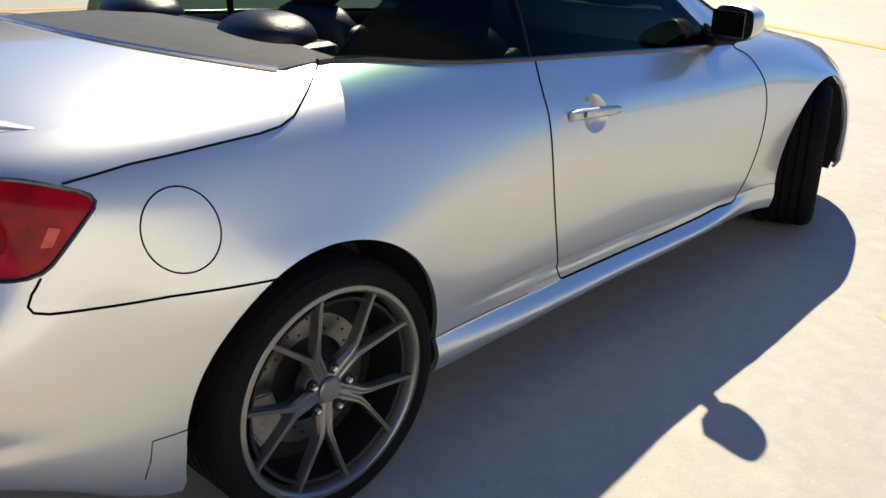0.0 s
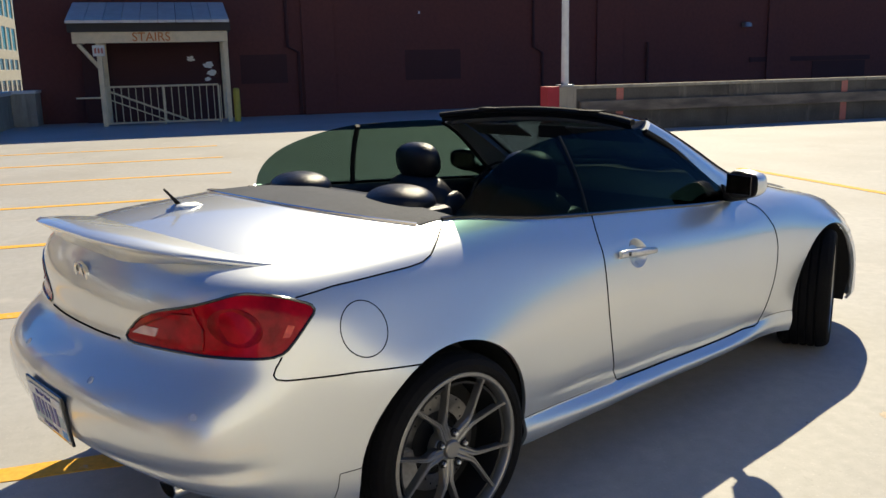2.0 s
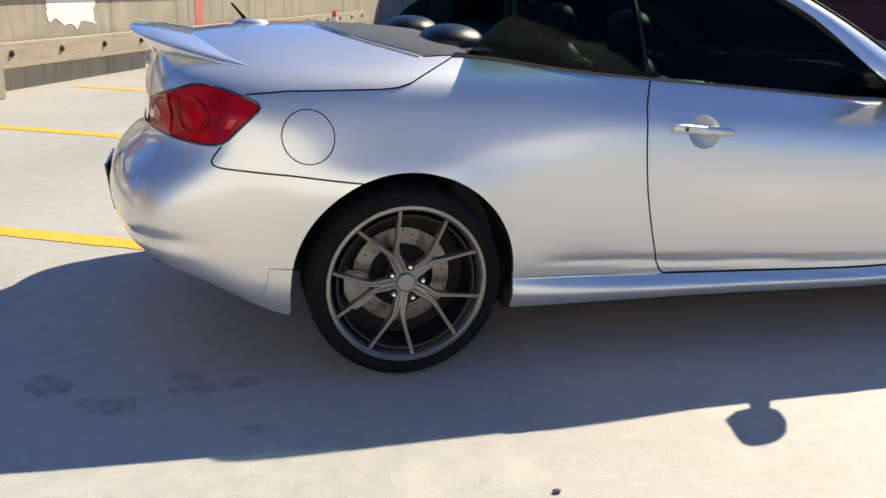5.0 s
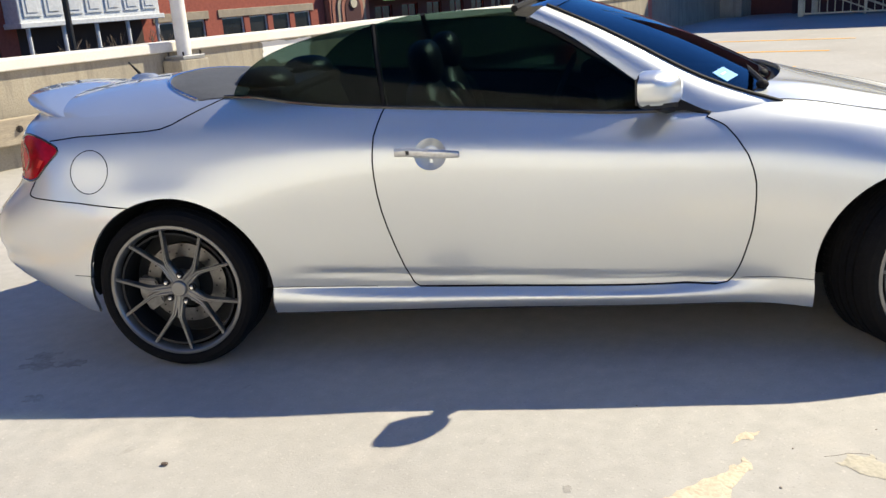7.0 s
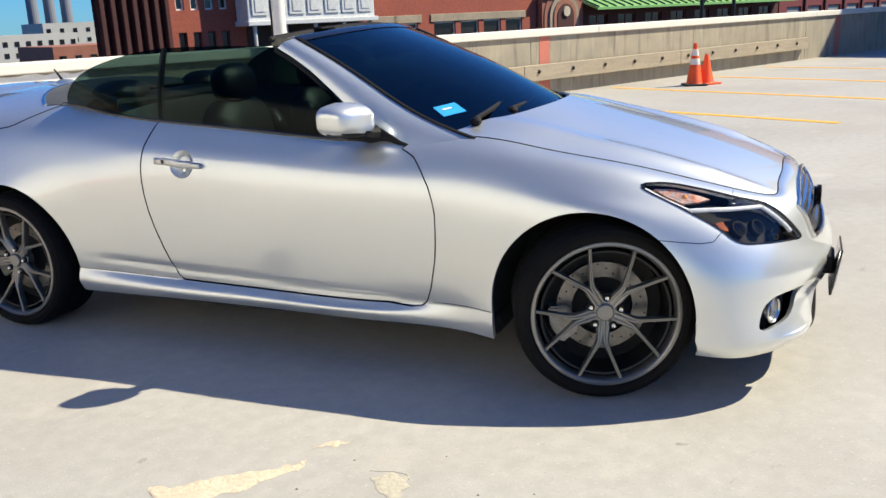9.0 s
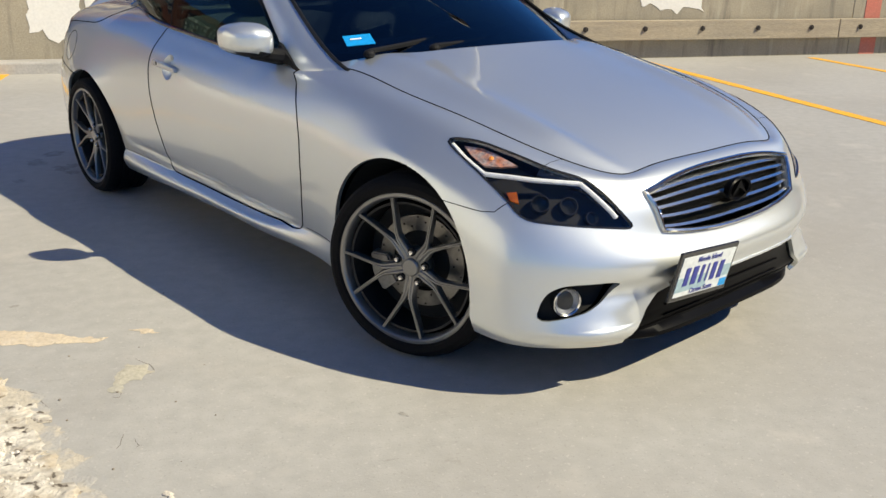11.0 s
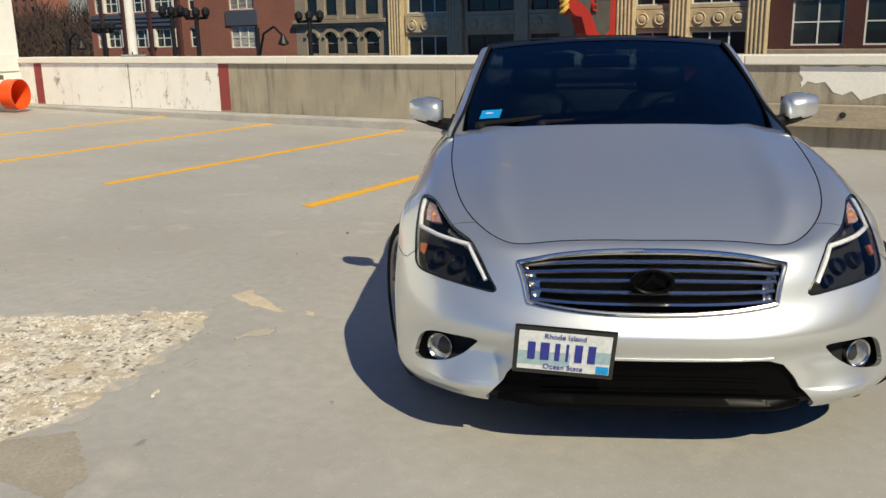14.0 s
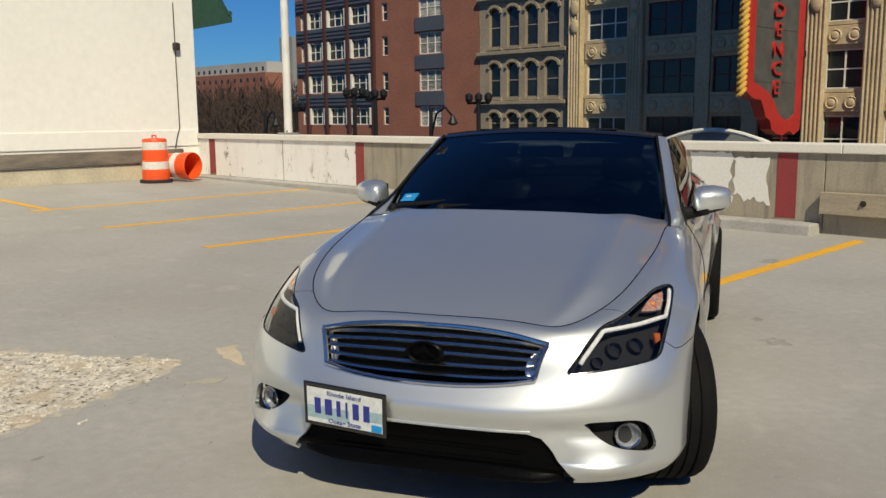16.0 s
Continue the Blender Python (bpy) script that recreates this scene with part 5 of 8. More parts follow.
def skin_part(name, tris, ab, material, parent, label="", inset=0.0, sides=(-1,), merge=False):
    """A piece of the skin as a mesh with the skin's own smooth normals and a folded inner rim."""
    used = sorted({i for t in tris for i in t})
    remap = {v: k for k, v in enumerate(used)}
    a = np.array([ab[i][0] for i in used])
    b = np.array([ab[i][1] for i in used])
    p, n = skin_at(a, b), skin_normal(a, b)
    p = p - n * inset
    verts, faces, normals = [], [], []
    count = {}
    for t in tris:
        for e in ((t[0], t[1]), (t[1], t[2]), (t[2], t[0])):
            k = (min(e), max(e))
            count[k] = count.get(k, 0) + 1
    rim_edges = [k for k, c in count.items() if c == 1 and not (ab[k[0]][0] in (0.0, 18.0) and ab[k[1]][0] in (0.0, 18.0))]
    for side in sides:
        flip = np.array((1, -side, 1))
        base = len(verts)
        q, m = p * flip, n * flip
        verts += [tuple(v) for v in q]
        normals += [tuple(v) for v in m]
        for t in tris:
            f = [base + remap[i] for i in t]
            v0, v1, v2 = (Vector(verts[i]) for i in f)
            if (v1 - v0).cross(v2 - v0).dot(Vector(normals[f[0]])) < 0:
                f.reverse()
            faces.append(f)
        inner = {}
        for i, j in rim_edges:
            for v in (i, j):
                if v not in inner:
                    k = remap[v]
                    inner[v] = (len(verts), len(verts) + 1)
                    verts.append(tuple(q[k]))
                    verts.append(tuple(q[k] - m[k] * 0.016))
                    normals += [(0.0, 0.0, 0.0)] * 2
            faces.append([inner[i][0], inner[j][0], inner[j][1], inner[i][1]])
    me = bpy.data.meshes.new(name)
    me.from_pydata(verts, [], faces)
    me.polygons.foreach_set("use_smooth", [True] * len(faces))
    me.materials.append(material)
    me.update()
    me.normals_split_custom_set_from_vertices([Vector(v) for v in normals])
    ob = new(name, me)
    ob.parent = parent
    if label:
        ob["label"] = label
    return ob


def inside(pt, poly):
    x, y = pt
    hit = False
    for (x0, y0), (x1, y1) in zip(poly, poly[1:] + poly[:1]):
        if (y0 > y) != (y1 > y) and x < (x1 - x0) * (y - y0) / (y1 - y0) + x0:
            hit = not hit
    return hit


def dense(points, step=0.09, closed=True):
    out = []
    pairs = list(zip(points, points[1:] + points[:1])) if closed else list(zip(points, points[1:]))
    for (x0, y0), (x1, y1) in pairs:
        n = max(1, int(math.hypot(x1 - x0, (y1 - y0)) / step))
        out += [(x0 + (x1 - x0) * k / n, y0 + (y1 - y0) * k / n) for k in range(n)]
    return out if closed else out + [points[-1]]


def rounded(points, rounds=2):
    """Chaikin's corner cutting on a closed outline."""
    for _ in range(rounds):
        q = []
        for (x0, y0), (x1, y1) in zip(points, points[1:] + points[:1]):
            q += [(0.8 * x0 + 0.2 * x1, 0.8 * y0 + 0.2 * y1), (0.2 * x0 + 0.8 * x1, 0.2 * y0 + 0.8 * y1)]
        points = q
    return points


def arch(cx, cz, r, foot):
    up = [(cx + r * math.cos(t), cz + r * math.sin(t)) for t in (math.pi * k / 36 for k in range(37))]
    return [(cx + r * 0.995, foot), (cx + r * 0.995, cz - 0.07)] + up + [(cx - r * 0.995, cz - 0.07), (cx - r * 0.995, foot)]


ARCH_REAR = [(a, b if b > 0.05 else -0.01) for a, b in find_on_skin(arch(0.0, 0.306, 0.383, 0.19), "side")]
ARCH_FRONT = [(a, b if b > 0.05 else -0.01) for a, b in find_on_skin(arch(2.82, 0.312, 0.375, 0.18), "side")]
for ar in (ARCH_REAR, ARCH_FRONT):
    ar[0], ar[-1] = (ar[0][0], -0.01), (ar[-1][0], -0.01)
DOOR_REAR = find_on_skin([(0.869, 0.955), (0.856, 0.923), (0.842, 0.88), (0.839, 0.841), (0.836, 0.79), (0.838, 0.733), (0.845, 0.665), (0.856, 0.599), (0.873, 0.53), (0.893, 0.462),
                          (0.915, 0.395), (0.938, 0.333), (0.955, 0.298), (0.975, 0.281)], "side")
DOOR_FRONT = find_on_skin([(2.10, 0.262), (2.14, 0.268), (2.165, 0.29), (2.188, 0.345), (2.205, 0.41), (2.219, 0.47), (2.226, 0.53), (2.229, 0.59), (2.228, 0.65),
                           (2.218, 0.70), (2.200, 0.752), (2.165, 0.808), (2.125, 0.855)], "side")
DOOR = [(10.0, 8.01)] + DOOR_REAR + DOOR_FRONT + [(7.62, 7.4), (7.52, 8.01)]
FUEL = find_on_skin([(-0.320 + 0.082 * math.cos(2 * math.pi * k / 40), 0.795 + 0.082 * math.sin(2 * math.pi * k / 40)) for k in range(40)], "side")
HEADLAMP = rounded([(4.62, 6.62), (3.95, 7.1), (3.28, 7.17), (2.86, 7.03), (2.48, 6.98), (2.2, 6.42), (1.96, 5.8), (1.70, 5.24), (2.12, 5.22), (2.62, 5.15), (3.07, 5.06),
                    (3.38, 5.58), (3.93, 6.12)], 2)
TAIL = rounded([(17.08, 5.17), (16.62, 6.08), (15.8, 6.54), (15.17, 6.95), (14.56, 6.82), (13.98, 6.35), (14.35, 5.77), (14.75, 5.2), (15.6, 5.25), (16.3, 5.25)], 2)
GRILLE = [(-0.01, 6.79), (0.35, 6.77), (0.7, 6.71), (1.1, 6.62), (1.59, 6.46), (1.43, 5.8), (1.29, 5.17), (0.83, 5.07), (0.4, 4.99), (-0.01, 4.96)]
INTAKE = [(-0.01, 2.96), (0.6, 2.95), (1.12, 2.9), (1.27, 2.75), (1.4, 2.3), (1.52, 1.7), (1.66, 1.0), (1.76, 0.5), (1.78, -0.01), (-0.01, -0.01)]
FOG = rounded([(2.84, 2.2), (2.62, 3.15), (2.38, 3.46), (1.68, 3.48), (1.9, 2.83), (2.17, 2.46)], 2)
BUMPER_FRONT = [(-0.01, -0.01), (5.0, -0.01), (4.6, 4.5), (4.17, 4.62), (3.6, 4.86), (3.42, 5.0), (3.25, 5.6), (3.0, 6.2), (2.95, 7.05), (2.82, 8.01), (-0.01, 8.01)]
BUMPER_REAR = [(18.01, -0.01), (12.5, -0.01), (12.5, 4.25), (12.8, 4.33), (13.67, 4.54), (14.3, 4.63), (14.66, 4.67), (14.8, 4.72), (14.86, 4.82), (14.84, 4.98), (14.72, 5.3),
               (15.6, 5.5), (17.0, 5.4), (17.1, 5.18), (18.01, 5.17)]
LID = [(18.01, 5.17), (17.1, 5.18), (16.4, 5.9), (15.3, 6.5), (14.6, 6.5), (14.28, 6.68), (13.67, 6.82), (13.0, 6.80), (12.6, 6.79), (12.42, 6.84), (12.29, 7.0),
       (12.16, 7.4), (12.06, 7.75), (12.0, 8.01), (18.01, 8.01)]
SKIRT = [(4.8, -0.01), (12.4, -0.01), (12.4, 2.0), (10.0, 2.0), (8.0, 2.0), (7.2, 2.0), (4.8, 2.0)]
FLAP = [(13.3, 2.46), (14.0, 2.46), (14.08, 1.12), (14.1, -0.01), (13.3, -0.01)]
BOWL = find_on_skin([(1.057 + 0.062 * math.cos(t), 0.806 + 0.058 * math.sin(t)) for t in (2 * math.pi * k / 30 for k in range(30))], "side")
REGIONS = [("arch", ARCH_REAR), ("arch", ARCH_FRONT), ("headlamp", HEADLAMP), ("tail", TAIL), ("grille", GRILLE), ("intake", INTAKE), ("fog", FOG), ("fuel", FUEL),
           ("bowl", BOWL), ("door", DOOR), ("lid", LID), ("bumper_front", BUMPER_FRONT), ("flap", FLAP), ("bumper_rear", BUMPER_REAR), ("skirt", SKIRT)]


def divide_skin():
    """Triangulate the flat (a, b) sheet with every outline as an edge, and sort the triangles by region."""
    from mathutils.geometry import delaunay_2d_cdt
    pts, edges = [], []
    sy = 0.55

    def clampd(q):
        return (min(max(q[0], 0.0), 18.0), min(max(q[1], 0.0), 8.0))

    loops = []
    for name, poly in REGIONS:
        loop = dense([clampd(q) for q in poly])
        clean = [loop[0]]
        for q in loop[1:]:
            if math.hypot(q[0] - clean[-1][0], q[1] - clean[-1][1]) > 0.01:
                clean.append(q)
        first = len(pts)
        pts += clean
        edges += [(first + k, first + (k + 1) % len(clean)) for k in range(len(clean))]
        loops.append(clean)
    level = [(k / 12, 2.0) for k in range(18 * 12 + 1)]
    first = len(pts)
    pts += level
    edges += [(first + k, first + k + 1) for k in range(len(level) - 1)]
    hard = np.array(pts)
    for i in range(18 * 11 + 1):
        for j in range(8 * 7 + 1):
            q = np.array((i / 11, j / 7))
            border = i in (0, 18 * 11) or j in (0, 56)
            if np.min(np.abs(hard - q).max(axis=1)) > (0.012 if border else 0.035):
                pts.append((float(q[0]), float(q[1])))
    vs, es, fs, *_ = delaunay_2d_cdt([Vector((x, y * sy)) for x, y in pts], edges, [], 0, 1e-4)
    ab = [(min(max(v.x, 0.0), 18.0), min(max(v.y / sy, 0.0), 8.0)) for v in vs]
    ab = [(0.0 if a < 1e-3 else 18.0 if a > 17.999 else a, b) for a, b in ab]
    groups = {}
    closed = [(n, p) for n, p in REGIONS]
    for f in fs:
        if len(f) != 3:
            continue
        c = (sum(ab[i][0] for i in f) / 3, sum(ab[i][1] for i in f) / 3)
        area = abs((ab[f[1]][0] - ab[f[0]][0]) * (ab[f[2]][1] - ab[f[0]][1]) - (ab[f[2]][0] - ab[f[0]][0]) * (ab[f[1]][1] - ab[f[0]][1]))
        if area < 1e-6:
            continue
        name = next((n for n, p in closed if inside(c, p)), None)
        if name is None:
            name = "fender" if c[0] < 9 else "quarter"
        groups.setdefault(name, []).append(tuple(f))
    return ab, groups


AB, PIECES = divide_skin()


def on_skin(path, lift=0.0, side=-1):
    a = np.array([q[0] for q in path])
    b = np.array([q[1] for q in path])
    p = skin_at(a, b) + skin_normal(a, b) * lift
    return [Vector(v * np.array((1, -side, 1))) for v in p]


def seam(path, parent, width=0.0030, lift=-0.0004, name="panel_gap"):
    """A dark shut line along a path on the skin, on both flanks unless the path belongs to one door."""
    for side in (-1, 1):
        part(name, tube(on_skin(dense(path, 0.08, closed=False), lift, side), width, 6), SEAM, parent)


# body panels
both = (-1, 1)
BODY = skin_part("front_bumper", PIECES["bumper_front"], AB, SILVER, car, sides=both)
REAR = skin_part("rear_bumper", PIECES["bumper_rear"], AB, SILVER, car, sides=both)
doors = {}
for side in both:
    skin_part("front_fender", PIECES["fender"], AB, SILVER, car, sides=(side,))
    quarter = skin_part("quarter_panel", PIECES["quarter"], AB, SILVER, car, sides=(side,))
    if "fuel" in PIECES:
        if side < 0:
            skin_part("fuel_door", PIECES["fuel"], AB, SILVER, quarter, sides=(side,))
        else:
            skin_part("quarter_infill", PIECES["fuel"], AB, SILVER, quarter, sides=(side,))
    skin_part("side_skirt", PIECES["skirt"], AB, SILVER, car, sides=(side,))
    skin_part("mud_guard", PIECES["flap"], AB, SILVER, car, sides=(side,), inset=-0.003)
    doors[side] = skin_part("door", PIECES["door"], AB, SILVER, car, sides=(side,))

seam(DOOR_REAR, car)
seam([(10.0, 8.0), DOOR_REAR[0]], car)
seam([DOOR_REAR[-1]] + [(a, 1.98) for a in (9.6, 9.0, 8.4, 7.8)] + [DOOR_FRONT[0]], car, 0.0045)
seam(DOOR_FRONT + [(7.62, 7.4), (7.52, 8.0)], car)
for side, ring in ((-1, FUEL),):
    part("fuel_door_gap", tube(on_skin(ring + ring[:1], -0.0006, side), 0.0022, 6, caps=False), SEAM, car)
seam([(12.82, 4.33), (13.67, 4.54), (14.3, 4.63), (14.66, 4.67), (14.8, 4.72), (14.86, 4.82), (14.84, 4.98), (14.74, 5.22)], car)
seam([(14.28, 6.68), (13.67, 6.82), (13.0, 6.80), (12.6, 6.79), (12.42, 6.84), (12.29, 7.0), (12.16, 7.4), (12.06, 7.75), (12.0, 8.0)], car, 0.003)
seam([(17.08, 5.18), (17.5, 5.17), (18.0, 5.17)], car, 0.004)
seam([(4.2, 4.62), (3.6, 4.86), (3.42, 5.0), (3.27, 5.5)], car, 0.0016)
seam([(2.95, 7.06), (2.82, 8.0)], car, 0.0012)
seam([(11.75, 2.0), (11.0, 2.0), (10.2, 2.0)], car, 0.0016)
seam([(7.3, 2.06), (7.0, 2.05), (6.55, 2.02)], car, 0.0016)
seam([(13.58, 2.46), (14.0, 2.46), (14.08, 1.12)], car, 0.0018)


# ---------------------------------------------------------------- bonnet, boot lid, tonneau
def belt(a, side=-1):
    return Vector(skin_at(np.array(a, float), np.array(8.0)) * np.array((1, -side, 1)))


def sheet(name, rows, material, parent, label="", thick=0.012, smooth=True):
    bm = bmesh.new()
    grid = [[bm.verts.new(p) for p in r] for r in rows]
    for a, b in zip(grid, grid[1:]):
        for k in range(len(a) - 1):
            bm.faces.new((a[k], a[k + 1], b[k + 1], b[k]))
    bmesh.ops.recalc_face_normals(bm, faces=bm.faces[:])
    if thick:
        up = sum((f.normal.z for f in bm.faces))
        edge = [e for e in bm.edges if len(e.link_faces) == 1]
        ext = bmesh.ops.extrude_edge_only(bm, edges=edge)
        for v in ext["geom"]:
            if isinstance(v, bmesh.types.BMVert):
                v.co.z -= thick
    me = bpy.data.meshes.new(name)
    bm.normal_update()
    bm.to_mesh(me)
    bm.free()
    for p in me.polygons:
        p.use_smooth = smooth
    me.set_sharp_from_angle(angle=radians(50))
    me.materials.append(material)
    ob = new(name, me)
    ob.parent = parent
    if label:
        ob["label"] = label
    return ob


def lid_base(m, e, s):
    return Vector((m.x + (e.x - m.x) * s ** 2.0, m.y + (e.y - m.y) * s, m.z + (e.z - m.z) * s ** 2.2))


def lid_rows(side_a, end_row, middle, rows, cols, crown=None):
    """Rows across a lid: from the left edge over the middle to the right edge, domed."""
    out = []
    for i in range(rows + 1):
        t = i / rows
        e = belt(side_a[0] + (side_a[1] - side_a[0]) * t)
        m = middle(t)
        r = []
        for k in range(-cols, cols + 1):
            s = abs(k) / cols
            p = lid_base(m, e, s)
            for end, w in ((0, (1 - t) ** 3), (1, t ** 3)):
                f = end_row(end, s)
                if f is not None:
                    p += (f - lid_base(middle(end), belt(side_a[end]), s)) * w
            if crown:
                p.z += crown(s, t)
            r.append(Vector((p.x, p.y * (1 if k >= 0 else -1), p.z)))
        out.append(r)
    return out


HOOD_BACK = 7.35


def hood_middle(t):
    x = 3.42 + (2.47 - 3.42) * t
    z = 0.695 + 0.40 * t - 0.235 * t ** 2 + 0.125 * t ** 3
    return Vector((x, 0, z))


def hood_ends(end, s):
    if end == 0:
        return belt(2.0 * s)
    e = belt(HOOD_BACK)
    m = hood_middle(1)
    return Vector((m.x + (e.x - m.x) * s ** 2.4, e.y * s, m.z + (e.z - m.z) * s ** 2.6))


def hood_crown(s, t):
    ridge = math.exp(-((s - 0.80 + 0.06 * t) / 0.10) ** 2) * 0.024 * min(1, 4 * t) * (1 - 0.55 * t)
    return ridge


sheet("bonnet", lid_rows((2.0, HOOD_BACK), hood_ends, hood_middle, 40, 30, hood_crown), SILVER, car)
seam([(0.0, 8.0), (0.5, 8.0), (1.0, 8.0), (1.5, 8.0), (1.85, 8.0), (2.05, 8.0), (2.4, 8.0), (3, 8.0), (4, 8.0), (5, 8.0), (6, 8.0), (7.3, 8.0)], car, 0.0024, 0.0)


def deck_middle(t):
    x = -0.215 + (-0.80 + 0.215) * t
    return Vector((x, 0, 1.098 - 0.063 * t ** 2.2))


def deck_ends(end, s):
    if end == 1:
        return belt(18.0 - 2.6 * s)
    e = belt(12.3)
    m = deck_middle(0)
    return Vector((m.x + (e.x - m.x) * s ** 2.8, e.y * s, m.z + (e.z - m.z) * s ** 2.6))


lid = skin_part("boot_lid", PIECES["lid"], AB, SILVER, car, sides=both)
sheet("lid_top", lid_rows((12.3, 15.4), deck_ends, deck_middle, 26, 24), SILVER, lid)


def tonneau_rows(y_out, extra=0.0):
    rows = []
    for i in range(9):
        t = i / 8
        r = []
        for k in range(-20, 21):
            s = abs(k) / 20
            back = deck_ends(0, min(1, s * 0.985))
            e = belt(11.75)
            front = Vector((0.235 + (e.x - 0.235) * s ** 3, e.y * s * 0.985, 1.078 + (e.z - 1.078) * s ** 2.4))
            p = front.lerp(back, t)
            p.z += 0.006 * math.sin(math.pi * t)
            p.y *= 1 if k >= 0 else -1
            r.append(p)
        rows.append(r)
    return rows


sheet("tonneau_panel", tonneau_rows(0.6), TONNEAU, car, "slate grey tonneau panel behind the seats")
edge = [Vector((p.x, p.y, p.z + 0.002)) for p in tonneau_rows(0.6)[-1]]
part("tonneau_trim", tube(edge, 0.0075, 6), CHROME, car, "bright trim strip round the tonneau panel")


def build_spoiler():
    """A lip along the rear edge of the lid, thickest in the middle."""
    rows = []
    n = 40
    for i in range(n + 1):
        s = i / n * 2 - 1
        q = abs(s)
        w = 0.67 * q
        root_x = -0.66 + 0.20 * q ** 2.6
        edge_x = -0.885 + 0.365 * q ** 3.2
        top = 1.065 - 0.072 * q ** 2.4
        rise = 0.018 * (1 - q ** 4)
        low = 0.030 * (1 - q ** 5) + 0.004
        y = w * (1 if s > 0 else -1)
        rows.append([Vector((root_x, y, top - 0.004)), Vector(((root_x + edge_x) / 2, y, top + 0.004 + rise * 0.5)), Vector((edge_x + 0.012, y, top + rise + 0.004)),
                     Vector((edge_x, y, top + rise - 0.004)), Vector((edge_x + 0.004, y, top + rise - 0.012)), Vector((edge_x + 0.035, y, top + rise - 0.02 - low * 0.4)),
                     Vector((edge_x + 0.075, y, top - low - 0.03)), Vector((root_x + 0.01, y, top - 0.05))])
    bm = bmesh.new()
    grid = [[bm.verts.new(p) for p in r] for r in rows]
    for a, b in zip(grid, grid[1:]):
        for k in range(len(a)):
            bm.faces.new((a[k], a[(k + 1) % len(a)], b[(k + 1) % len(a)], b[k]))
    bm.faces.new(grid[0][::-1])
    bm.faces.new(grid[-1])
    part("spoiler", bm, SILVER, lid, "body-coloured lip spoiler", smooth=True, sharp=60)


build_spoiler()
ant = lathe([(0.001, 0), (0.05, 0.0), (0.046, 0.012), (0.03, 0.024), (0.001, 0.028)], sides=20)
ant.transform(Matrix.Translation((-0.44, 0, 1.082)) @ Matrix.Diagonal((1.5, 0.75, 1, 1)))
aerial = part("aerial_base", ant, SILVER, lid, smooth=True)
part("aerial_mast", tube([(-0.46, 0, 1.10), (-0.485, 0, 1.13), (-0.515, 0, 1.165)], [0.009, 0.006, 0.004], 8), MATT_BLACK, aerial, "short black mast")


# ---------------------------------------------------------------- lamps, grille, bumpers
def ring_of(poly):
    return dense([(min(max(a, 0), 18), min(max(b, 0), 8)) for a, b in poly], 0.07)


def region_backing(name, key, depth, material, parent, side, label=""):
    return skin_part(name, PIECES[key], AB, material, parent, label, inset=depth, sides=(side,))


def sphere(centre, r, squash=(1, 1, 1), seg=20):
    bm = bmesh.new()
    bmesh.ops.create_uvsphere(bm, u_segments=seg, v_segments=seg // 2, radius=r)
    bm.transform(Matrix.Translation(centre) @ Matrix.Diagonal((*squash, 1)))
    return bm


def strip_on_skin(path, depth, width, side):
    """A flat ribbon of light guide, following the skin at a depth."""
    mid = on_skin(dense(path, 0.06, closed=False), -depth, side)
    return tube(mid, width, 8)


